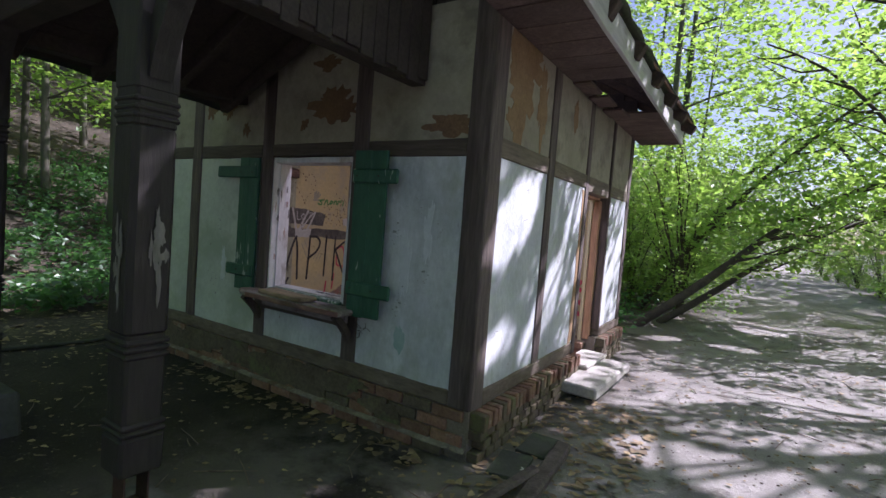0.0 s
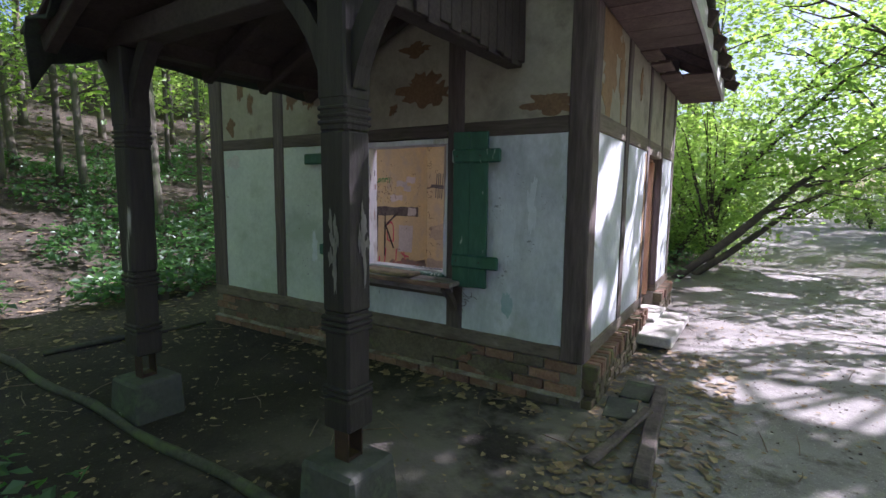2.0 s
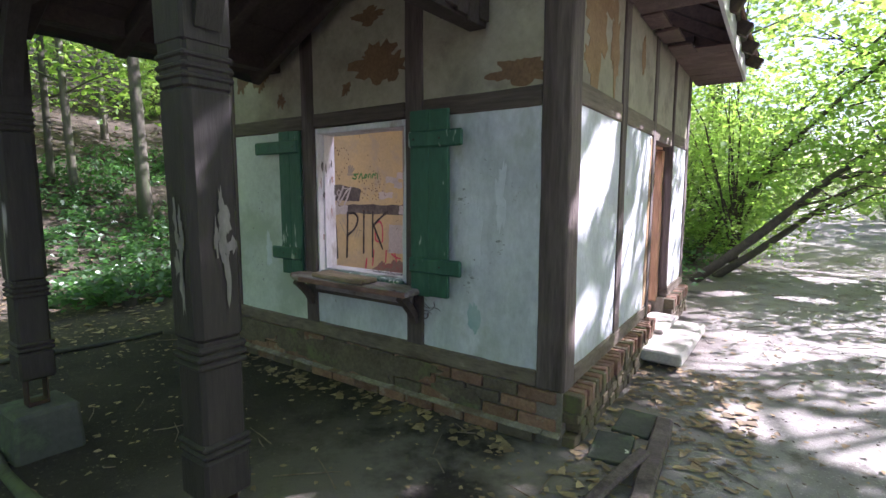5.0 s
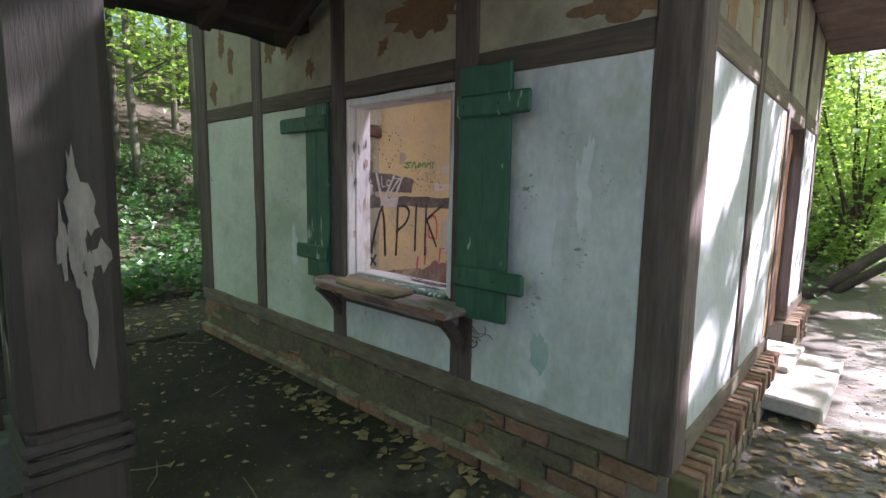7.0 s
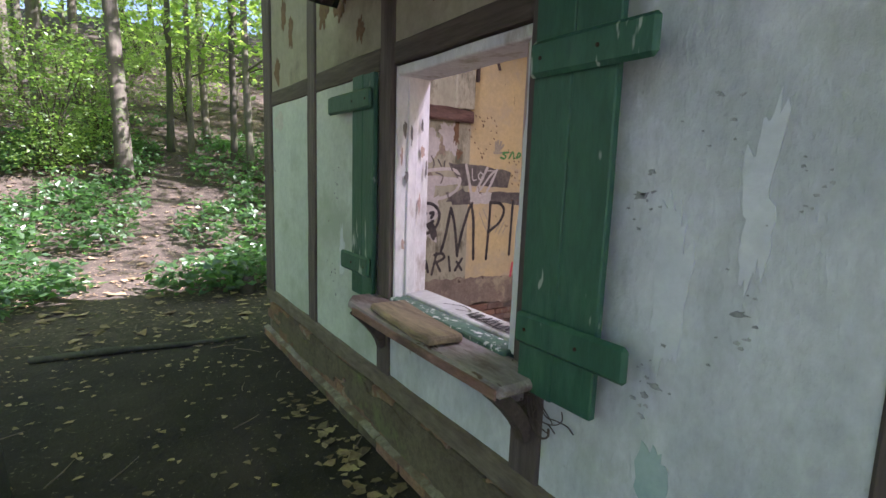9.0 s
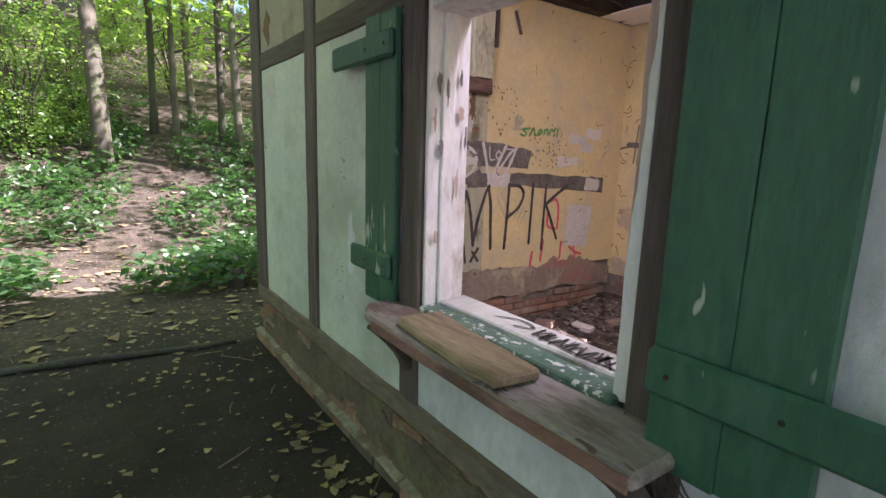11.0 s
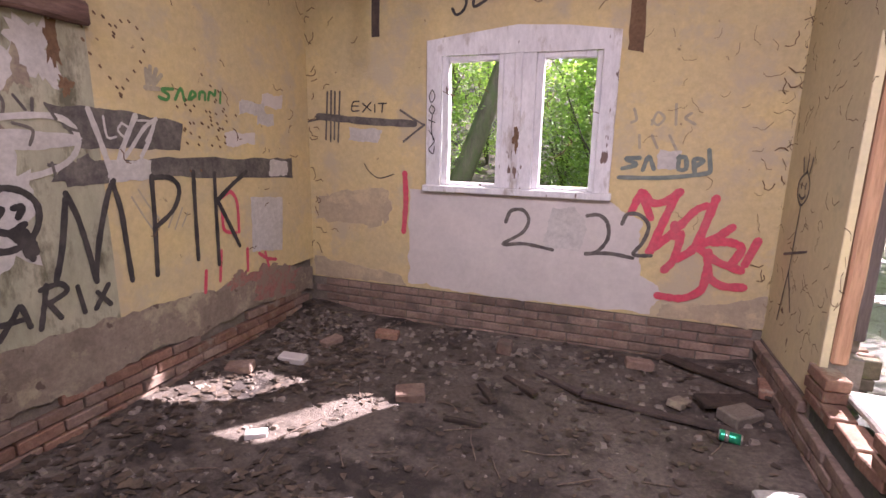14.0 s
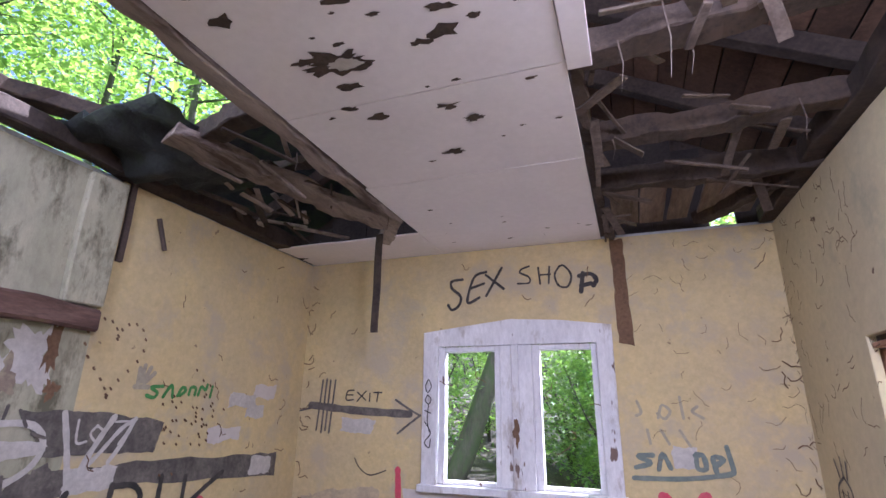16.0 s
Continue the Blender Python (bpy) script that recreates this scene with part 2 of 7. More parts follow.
LITTER = surface("dry_leaf", (0.20, 0.13, 0.07), (0.34, 0.26, 0.15), 6.0, 0.8, 0.2, 40, grain=0.3, vary=0.5, island=True)
BLACK_PAINT = surface("black_spray_paint", (0.032, 0.028, 0.028), (0.085, 0.074, 0.066), 6.0, 0.75, 0.1, 30, grain=0.3)
GREY_PAINT = surface("smeared_grey_paint", (0.20, 0.175, 0.15), (0.10, 0.088, 0.08), 8.0, 0.85, 0.2, 30, grain=0.4)
FAINT_PAINT = surface("faint_grey_paint", (0.46, 0.40, 0.28), (0.40, 0.35, 0.26), 6.0, 0.85, 0.1, 30, grain=0.2)
TEAL_PAINT = surface("faded_blue_green_paint", (0.17, 0.21, 0.19), (0.23, 0.26, 0.22), 6.0, 0.8, 0.1, 30, grain=0.25)
RED_PAINT = surface("pink_red_spray_paint", (0.70, 0.07, 0.12), (0.62, 0.12, 0.15), 6.0, 0.65, 0.1, 30, grain=0.2)
GREEN_PAINT = surface("green_spray_paint", (0.06, 0.25, 0.06), (0.09, 0.30, 0.08), 6.0, 0.65, 0.1, 30, grain=0.2)
HAZE_PAINT = surface("white_spray_paint", (0.61, 0.575, 0.54), (0.52, 0.49, 0.45), 6.0, 0.8, 0.1, 30, grain=0.2)

DAMP = surface("damp_distemper", (0.50, 0.40, 0.27), (0.40, 0.33, 0.24), 3.0, 0.95, 0.4, 30, stain=(0.58, 0.47, 0.30), stain_at=0.55, stain_scale=5, grain=0.15)
WORN = surface("worn_pale_wood", (0.24, 0.225, 0.205), (0.13, 0.12, 0.11), 12.0, 0.8, 0.5, 50, stretch=(1, 1, 0.3), grain=0.3)
SHELF_PALE = surface("rotten_pale_timber", (0.38, 0.31, 0.26), (0.20, 0.15, 0.115), 5.0, 0.9, 0.7, 40, stretch=(1, 0.2, 1), stain=(0.09, 0.06, 0.045), stain_at=0.57, stain_scale=6, grain=0.45)
PALE_WASH = surface("fresh_limewash", (0.66, 0.68, 0.71), (0.58, 0.61, 0.64), 3.0, 0.9, 0.3, 26, spots=(0.3, 0.3, 0.29), spots_at=0.72, spots_scale=14, grain=0.1)
FADED_TEAL = surface("teal_smear", (0.30, 0.42, 0.42), (0.40, 0.50, 0.50), 5.0, 0.9, 0.2, 26, grain=0.1)
OCHRE = surface("ochre_clay", (0.25, 0.15, 0.075), (0.32, 0.21, 0.11), 4.0, 0.95, 0.5, 40, grain=0.25)
RUBBLE = surface("rubble_bits", (0.15, 0.12, 0.095), (0.25, 0.21, 0.175), 9.0, 0.95, 0.3, 40, grain=0.3, vary=0.45, island=True)
DEAD_LEAF = surface("dead_leaf", (0.055, 0.038, 0.027), (0.125, 0.09, 0.062), 6.0, 0.85, 0.2, 40, grain=0.3, vary=0.5, island=True)
OLD_BOARD = surface("rotting_board", (0.15, 0.10, 0.075), (0.25, 0.19, 0.145), 8.0, 0.85, 0.6, 40, stretch=(1, 0.15, 1), grain=0.45)
DOOR_WOOD = surface("raw_orange_wood", (0.42, 0.22, 0.12), (0.52, 0.31, 0.19), 5.0, 0.8, 0.5, 40, stretch=(1, 1, 0.12), stain=(0.25, 0.14, 0.09), stain_at=0.6, stain_scale=5, grain=0.35)
PINK_STAIN = surface("pink_spray_mist", (0.36, 0.15, 0.125), (0.30, 0.19, 0.15), 9.0, 0.9, 0.4, 30, stain=(0.27, 0.20, 0.15), stain_at=0.5, stain_scale=9, grain=0.25)
ROT = surface("rotten_red_brown_wood", (0.10, 0.05, 0.035), (0.20, 0.12, 0.09), 8.0, 0.9, 0.9, 40, stretch=(1, 0.2, 1), stain=(0.04, 0.022, 0.018), stain_at=0.55, stain_scale=7, grain=0.5)
LATH = surface("grey_brown_lath", (0.10, 0.072, 0.055), (0.17, 0.13, 0.10), 8.0, 0.9, 0.6, 40, stain=(0.06, 0.04, 0.03), stain_at=0.55, grain=0.45)
LEDGE = surface("pale_ledge_mortar", (0.36, 0.315, 0.25), (0.22, 0.185, 0.14), 8.0, 0.95, 0.6, 50, stain=(0.16, 0.11, 0.08), stain_at=0.55, stain_scale=5, grain=0.35)
RED_EDGE = surface("worn_red_brown_paint", (0.20, 0.095, 0.075), (0.28, 0.16, 0.135), 9.0, 0.75, 0.6, 40, stretch=(0.3, 1, 1), stain=(0.12, 0.07, 0.055), stain_at=0.56, stain_scale=8, grain=0.4)
SILL_WOOD = surface("worn_sill_timber", (0.15, 0.115, 0.085), (0.23, 0.185, 0.145), 4.0, 0.88, 0.6, 40, stretch=(0.25, 0.25, 1), stain=(0.10, 0.072, 0.05), stain_at=0.55, stain_scale=3, spots=(0.30, 0.27, 0.22), spots_at=0.66, spots_scale=8, grain=0.4)
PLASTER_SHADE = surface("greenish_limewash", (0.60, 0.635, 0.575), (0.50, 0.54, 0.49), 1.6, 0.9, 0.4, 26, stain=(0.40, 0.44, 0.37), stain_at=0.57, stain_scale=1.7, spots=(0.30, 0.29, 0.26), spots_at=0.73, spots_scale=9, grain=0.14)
CHIP = surface("chipped_limewash", (0.27, 0.28, 0.28), (0.45, 0.46, 0.465), 14.0, 0.92, 0.5, 60, grain=0.3)
LOG = surface("mossy_pole", (0.055, 0.053, 0.040), (0.095, 0.09, 0.07), 5.0, 0.9, 0.6, 40, stain=(0.09, 0.11, 0.05), stain_at=0.55, grain=0.35)


# ---- mesh helpers ----
def link_mesh(name, bm, material, parent=None, label="", smooth=False):
    me = bpy.data.meshes.new(name)
    bm.to_mesh(me)
    bm.free()
    if smooth:
        for p in me.polygons:
            p.use_smooth = True
    me.materials.append(material)
    ob = new(name, me)
    if parent is not None:
        ob.parent = parent
    if label:
        ob["label"] = label
    return ob


def part(name, bm, material, parent, label="", smooth=False):
    return link_mesh(name, bm, material, parent, label, smooth)


def raw(name, verts, faces, material, parent=None, label="", smooth=False):
    me = bpy.data.meshes.new(name)
    me.from_pydata(verts, [], faces)
    me.update()
    if smooth:
        for p in me.polygons:
            p.use_smooth = True
    me.materials.append(material)
    ob = new(name, me)
    if parent is not None:
        ob.parent = parent
    if label:
        ob["label"] = label
    return ob


def block(x0, x1, y0, y1, z0, z1, bevel=0.0, wobble=0.0, cuts=0, seed=0, bm=None):
    """A box with softened, slightly uneven edges."""
    b = bmesh.new()
    bmesh.ops.create_cube(b, size=1)
    for v in b.verts:
        v.co = Vector((x0 + (v.co.x + 0.5) * (x1 - x0), y0 + (v.co.y + 0.5) * (y1 - y0), z0 + (v.co.z + 0.5) * (z1 - z0)))
    if cuts:
        size = (x1 - x0, y1 - y0, z1 - z0)
        axis = size.index(max(size))
        es = [e for e in b.edges if abs((e.verts[0].co - e.verts[1].co)[axis]) > 0.9 * size[axis]]
        bmesh.ops.subdivide_edges(b, edges=es, cuts=cuts)
    if bevel:
        bmesh.ops.bevel(b, geom=[e for e in b.edges if len(e.link_faces) == 2 and e.calc_face_angle(0) > 0.5], offset=bevel, segments=1, affect="EDGES", profile=0.5)
    if wobble:
        for v in b.verts:
            v.co += noise.noise_vector(v.co * 3.1 + Vector((seed * 7.3, seed * 3.1, seed))) * wobble
    if bm is None:
        return b
    me = bpy.data.meshes.new("t")
    b.to_mesh(me)
    b.free()
    bm.from_mesh(me)
    bpy.data.meshes.remove(me)
    return bm


def beam(p, q, w, h, bevel=0.006, wobble=0.006, seed=0, bm=None, twist=0.0):
    """A squared timber from p to q, w wide and h high."""
    p, q = Vector(p), Vector(q)
    d = q - p
    b = block(-w / 2, w / 2, -h / 2, h / 2, 0, d.length, bevel, wobble, 6 if wobble < 0.015 else 22, seed)
    if wobble > 0.015:
        for v in b.verts:
            v.co += noise.noise_vector(v.co * 13 + Vector((seed, 0, 0))) * wobble * 0.7
    m = Matrix.Translation(p) @ d.to_track_quat("Z", "Y").to_matrix().to_4x4() @ Matrix.Rotation(twist, 4, "Z")
    b.transform(m)
    if bm is None:
        return b
    me = bpy.data.meshes.new("t")
    b.to_mesh(me)
    b.free()
    bm.from_mesh(me)
    bpy.data.meshes.remove(me)
    return bm


def tube(points, radii, sides=8, seed=0, rough=0.0):
    """Verts and faces of a tapered limb through points."""
    rng = random.Random(seed)
    verts, faces = [], []
    n = len(points)
    for i, p in enumerate(points):
        d = (Vector(points[min(i + 1, n - 1)]) - Vector(points[max(i - 1, 0)])).normalized()
        a = d.orthogonal().normalized() if i == 0 else (a - d * a.dot(d)).normalized()
        b = d.cross(a)
        for k in range(sides):
            ang = 2 * math.pi * k / sides
            r = radii[i] * (1 + rng.uniform(-rough, rough))
            verts.append(Vector(p) + (a * math.cos(ang) + b * math.sin(ang)) * r)
    for i in range(n - 1):
        for k in range(sides):
            k2 = (k + 1) % sides
            faces.append((i * sides + k, i * sides + k2, (i + 1) * sides + k2, (i + 1) * sides + k))
    faces.append(tuple(range(sides))[::-1])
    faces.append(tuple((n - 1) * sides + k for k in range(sides)))
    return verts, faces


def empty(name, at=(0, 0, 0), turn=0.0):
    ob = new(name)
    ob.empty_display_size = 0.1
    ob.matrix_world = pose(*at, 0, 0, turn)
    return ob


def blob(cx, cz, w, h, seed, n=40, jag=0.35):
    """An uneven patch outline in a plane, as (u, v) pairs."""
    pts = []
    for i in range(n):
        a = 2 * math.pi * i / n
        r = 1 + jag * noise.noise(Vector((math.cos(a) * 1.7 + seed * 5.1, math.sin(a) * 1.7, seed * 2.3))) + jag * 0.6 * noise.noise(Vector((math.cos(a) * 5 + seed, math.sin(a) * 5, seed)))
        pts.append((cx + w / 2 * r * math.cos(a), cz + h / 2 * r * math.sin(a)))
    return pts


# ---- ground ----
ROOM = (-5.66, -1.52, 2.86, 6.90)


def hill(x, y):
    """Height of the ground: level by the path, a bank rising beyond the far end of the house."""
    s = max(0.0, -x - 8.2 + 0.12 * (y - 2))
    z = 0.36 * s * s / (s + 3.0)
    s2 = max(0.0, y - 9.0) * max(0.0, min(1.0, (-x - 3.0) / 4.0))
    z += 0.14 * s2
    s3 = max(0.0, x - 5.0)
    z += 0.05 * s3
    near = min(1.0, math.hypot(x + 2, y - 3) / 12)
    return z + (0.02 + 0.20 * near * near) * noise.noise(Vector((x * 0.35, y * 0.35, 0))) + 0.012 * noise.noise(Vector((x * 1.7, y * 1.7, 3)))


def ground_z(x, y):
    d = max(-5.9 - x, x + 1.2, 2.5 - y, y - 7.2)     # level close to the house
    k = max(0.0, min(1.0, d / 1.5))
    return hill(x, y) * k + 0.008 * noise.noise(Vector((x * 2, y * 2, 9))) * (1 - k)


def axis_lines(lo, hi, marks, fine_lo, fine_hi, step):
    v = set(marks)
    x = fine_lo
    while x < fine_hi:
        if all(abs(x - k) > 0.03 for k in marks):
            v.add(round(x, 3))
        x += step
    for sgn, edge in ((-1, fine_lo), (1, fine_hi)):
        x, st = edge, step
        while lo < x < hi or x == edge:
            st *= 1.22
            x += sgn * st
            v.add(round(x, 3))
    return sorted(v)


gx = axis_lines(-400, 400, (ROOM[0], ROOM[1], ROOM[0] - 0.02, ROOM[1] + 0.02), -10, 4.5, 0.22)
gy = axis_lines(-400, 400, (ROOM[2], ROOM[3], ROOM[2] - 0.02, ROOM[3] + 0.02), -3, 12, 0.22)
gv, gf = [], []
for y in gy:
    for x in gx:
        inside = ROOM[0] - 0.01 < x < ROOM[1] + 0.01 and ROOM[2] - 0.01 < y < ROOM[3] + 0.01
        gv.append((x, y, -0.50 if inside else min(ground_z(x, y), 11)))
for j in range(len(gy) - 1):
    for i in range(len(gx) - 1):
        a = j * len(gx) + i
        gf.append((a, a + 1, a + 1 + len(gx), a + len(gx)))


def ground_material():
    """Trodden path, dark soil with the porch's shade in its colour and leaf litter in the wood, mixed by place with
    ragged borders.
    """
    m = bpy.data.materials.new("woodland_ground")
    m.use_nodes = True
    n, l = m.node_tree.nodes, m.node_tree.links
    bsdf = n["Principled BSDF"]
    geo = n.new("ShaderNodeNewGeometry")
    sep = n.new("ShaderNodeSeparateXYZ")
    l.new(geo.outputs["Position"], sep.inputs[0])

    def tex(s, d=5.0, r=0.65):
        t = n.new("ShaderNodeTexNoise")
        t.inputs["Scale"].default_value, t.inputs["Detail"].default_value, t.inputs["Roughness"].default_value = s, d, r
        l.new(geo.outputs["Position"], t.inputs["Vector"])
        return t.outputs["Fac"]

    def math_node(op, a, b=0.0):
        x = n.new("ShaderNodeMath")
        x.operation = op
        for i, v in enumerate((a, b)):
            if isinstance(v, (int, float)):
                x.inputs[i].default_value = v
            else:
                l.new(v, x.inputs[i])
        return x.outputs[0]

    def rng(src, a, b, c=0.0, d=1.0):
        x = n.new("ShaderNodeMapRange")
        for k, v in zip(("From Min", "From Max", "To Min", "To Max"), (a, b, c, d)):
            x.inputs[k].default_value = v
        l.new(src, x.inputs["Value"])
        return x.outputs["Result"]

    def mix(f, a, b):
        x = n.new("ShaderNodeMix")
        x.data_type = "RGBA"
        for sock, v in ((x.inputs[0], f), (x.inputs[6], a), (x.inputs[7], b)):
            if isinstance(v, tuple):
                sock.default_value = (*v, 1)
            elif isinstance(v, (int, float)):
                sock.default_value = v
            else:
                l.new(v, sock)
        return x.outputs[2]

    wob = math_node("MULTIPLY", math_node("SUBTRACT", tex(0.8), 0.5), 2.4)
    xw = math_node("ADD", sep.outputs[0], wob)
    yw = math_node("ADD", sep.outputs[1], wob)
    litter = mix(rng(tex(7, 6), 0.35, 0.65), (0.038, 0.03, 0.022), (0.085, 0.066, 0.048))
    litter = mix(rng(tex(26, 4), 0.58, 0.64), litter, (0.18, 0.14, 0.10))
    path = mix(rng(tex(1.3, 6), 0.35, 0.65), (0.20, 0.182, 0.168), (0.32, 0.295, 0.275))
    path = mix(rng(tex(60, 4), 0.60, 0.68), path, (0.44, 0.41, 0.38))
    path = mix(rng(tex(2.7, 6), 0.56, 0.66), path, (0.13, 0.11, 0.092))
    # bare soil by the porch, its shade put into the near-black colour
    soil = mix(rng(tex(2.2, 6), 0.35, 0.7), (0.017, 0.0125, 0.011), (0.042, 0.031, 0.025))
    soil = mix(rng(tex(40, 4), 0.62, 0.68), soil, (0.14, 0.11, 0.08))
    on_path = math_node("MULTIPLY", rng(xw, -1.7, -0.9), rng(xw, 4.2, 3.4))
    col = mix(on_path, litter, path)
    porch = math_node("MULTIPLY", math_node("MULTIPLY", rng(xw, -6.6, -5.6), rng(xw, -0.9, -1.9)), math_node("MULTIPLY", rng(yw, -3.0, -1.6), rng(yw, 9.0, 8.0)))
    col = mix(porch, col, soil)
    col = mix(math_node("MULTIPLY", rng(tex(1.1, 5), 0.42, 0.56), math_node("MULTIPLY", rng(sep.outputs[0], -3.2, -1.8), rng(sep.outputs[0], -0.6, -1.2))), col, (0.19, 0.163, 0.142))
    l.new(col, bsdf.inputs["Base Color"])
    bsdf.inputs["Roughness"].default_value = 0.92
    bp = n.new("ShaderNodeBump")
    bp.inputs["Strength"].default_value, bp.inputs["Distance"].default_value = 0.7, 0.03
    l.new(tex(18, 7, 0.7), bp.inputs["Height"])
    l.new(bp.outputs[0], bsdf.inputs["Normal"])
    return m


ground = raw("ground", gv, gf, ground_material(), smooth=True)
tagged(ground, "trodden dirt path and leaf-covered woodland floor", "ground", kind="structure")

# ---- house: walls ----
FX0, FX1 = -5.78, -1.37          # front wall's outer corners
FY = 2.75                        # its outer face
YB = 6.85                        # inner face of the back wall
TOP = 2.95
SKEW = 1.8                       # the door wall is not quite square to the front


def setting(name, label, at=(0, 0, 0), turn=0.0):
    return tagged(empty(name, at, turn), label, "wall", kind="structure")


wall_front = setting("wall_front", "half-timbered front wall with pale blue limewashed plaster panels")
WX0, WX1, WZ0, WZ1 = -3.465, -2.537, 0.86, 1.99     # hatch opening between its posts
INNER = FY + 0.16

# infill panels: between the timbers, a little behind their faces
panel_bays = ((-5.56, -4.67), (-4.54, -3.60), (-2.40, -1.53))
for i, (a, b) in enumerate(panel_bays):
    part("plaster_panel", block(a - 0.02, b + 0.02, FY + 0.006, INNER, 0.42, 2.0, 0.004), PLASTER_BLUE if i == 2 else PLASTER_SHADE, wall_front)
part("plaster_panel", block(-3.48, -2.46, FY + 0.006, INNER, 0.42, 0.80, 0.004), PLASTER_BLUE, wall_front)
for a, b in ((-5.56, -4.67), (-4.54, -3.58), (-3.45, -2.50), (-2.38, -1.53)):
    part("upper_plaster_panel", block(a - 0.02, b + 0.02, FY + 0.006, INNER, 2.08, 3.0, 0.004), PLASTER_CREAM, wall_front, "cream plaster, flaking to brown clay")
# timbers
for x0, x1, z0, z1 in ((FX0, -5.55, 0.44, 3.02), (-4.68, -4.53, 0.44, 3.0), (-3.605, -3.468, 0.44, 3.0), (-2.535, -2.385, 0.44, 3.0), (-1.54, FX1, 0.34, 3.02)):
    part("post", block(x0, x1, FY - 0.008, INNER - 0.004, z0, z1, 0.008, 0.006, 10, int(-x0 * 10)), TIMBER_V, wall_front)
for i, (a, b) in enumerate(((-5.55, -4.68), (-4.53, -3.605), (-3.468, -2.535), (-2.385, -1.54))):
    part("rail", block(a, b, FY - 0.004, INNER - 0.004, 1.985 if i != 2 else 2.0, 2.10, 0.007, 0.006, 6, i), TIMBER_X, wall_front)
part("sill_beam", block(FX0, -1.545, FY - 0.006, INNER, 0.335, 0.45, 0.012, 0.012, 26, 3), SILL_WOOD, wall_front)
part("window_rail", block(-3.468, -2.535, FY - 0.003, INNER - 0.004, 0.69, 0.80, 0.006, 0.005, 6, 5), TIMBER_X, wall_front)
part("plinth_core", block(FX0 + 0.01, FX1 - 0.012, FY + 0.015, INNER + 0.03, -0.5, 0.337), MORTAR, wall_front)
# inner plaster skin round the hatch
for x0, x1, z0, z1 in ((-5.62, WX0 - 0.02, -0.4, TOP), (WX1 + 0.02, -1.56, -0.4, TOP), (WX0 - 0.02, WX1 + 0.02, -0.4, WZ0 - 0.06), (WX0 - 0.02, WX1 + 0.02, WZ1 + 0.05, TOP)):
    part("inner_plaster", block(x0, x1, INNER + 0.002, INNER + 0.03, z0, z1), YELLOW, wall_front, "yellow distempered plaster")

# door wall, built along its own y axis from the front corner
wall_side = setting("wall_side", "half-timbered door wall with sunlit white plaster panels", (FX1, FY, 0), SKEW)
ST = 0.17
SL = 4.27                        # its length
D0, D1, DT = 2.27, 3.11, 1.97    # door opening
for a, b, z0, z1 in ((0.17, 1.07, 0.44, 2.0), (1.23, 2.16, 0.44, 2.0), (3.22, SL - 0.16, 0.44, 2.0)):
    part("plaster_panel", block(-ST, -0.012, a - 0.02, b + 0.02, z0, z1, 0.004), PLASTER_BLUE, wall_side)
for a, b in ((0.17, 1.07), (1.23, 2.16), (2.28, 3.10), (3.22, SL - 0.16)):
    part("upper_plaster_panel", block(-ST, -0.012, a - 0.02, b + 0.02, 2.13, 3.0, 0.004), PLASTER_CREAM, wall_side, "cream plaster over brown clay")
for i, (a, b, z0) in enumerate(((1.07, 1.22, 0.42), (2.16, D0, 0.30), (D1 + 0.07, 3.24, 0.42), (SL - 0.16, SL, 0.42))):
    part("post", block(-ST, 0.0, a, b, z0, 2.98, 0.008, 0.006, 10, i + 20), TIMBER_V, wall_side)
part("corner_cheek", block(-0.155, 0.004, 0.0, 0.17, 0.34, 2.98, 0.006, 0.005, 10, 31), TIMBER_V, wall_side)
for i, (a, b) in enumerate(((0.17, 1.07), (1.22, 2.16), (D0, D1), (3.22, SL - 0.16))):
    part("rail", block(-ST + 0.004, -0.002, a, b, 2.0 if i != 2 else DT, 2.13, 0.007, 0.006, 6, i + 40), TIMBER_Y, wall_side)
part("sill_beam", block(-ST + 0.004, 0.002, 0.17, 2.16, 0.335, 0.445, 0.012, 0.01, 16, 50), SILL_WOOD, wall_side)
part("sill_beam", block(-ST + 0.004, 0.002, 3.22, SL, 0.335, 0.445, 0.012, 0.01, 8, 51), SILL_WOOD, wall_side)
for a, b in ((0.02, 2.26), (3.12, SL)):
    part("plinth_core", block(-ST - 0.05, -0.012, a, b, -0.5, 0.05), MORTAR, wall_side)
    part("plinth_core", block(-ST, -0.012, a, b, 0.052, 0.337), MORTAR, wall_side)
part("threshold", block(-ST - 0.05, -0.01, 2.26, 3.12, -0.5, 0.06, 0.01, 0.01, 3, 9), CONCRETE, wall_side)
for a, b, z0, z1 in ((0.17, D0 - 0.03, 0.052, TOP), (D1 + 0.0, SL - 0.12, 0.052, TOP), (D0 - 0.03, D1 + 0.03, DT + 0.03, TOP)):
    part("inner_plaster", block(-ST - 0.045, -ST - 0.003, a, b, z0, z1, 0.004), YELLOW_PALE, wall_side, "pale yellow plaster, cracked and cobwebbed")

# back wall
wall_back = setting("wall_back", "yellow plastered back wall above bare dusty brick")
BX0, BX1, BZ0, BZ1 = -4.30, -2.98, 1.06, 2.20
for x0, x1, z0, z1 in ((FX0, BX0, 0.12, TOP), (BX1, -1.66, 0.12, TOP), (BX0, BX1, 0.12, BZ0), (BX0, BX1, BZ1, TOP)):
    part("inner_plaster", block(x0, x1, YB, YB + 0.03, z0, z1), YELLOW, wall_back, "yellow distempered plaster")
    part("outer_wall", block(x0, x1, YB + 0.032, YB + 0.16, z0, z1 + 0.03), PLASTER_BLUE, wall_back)
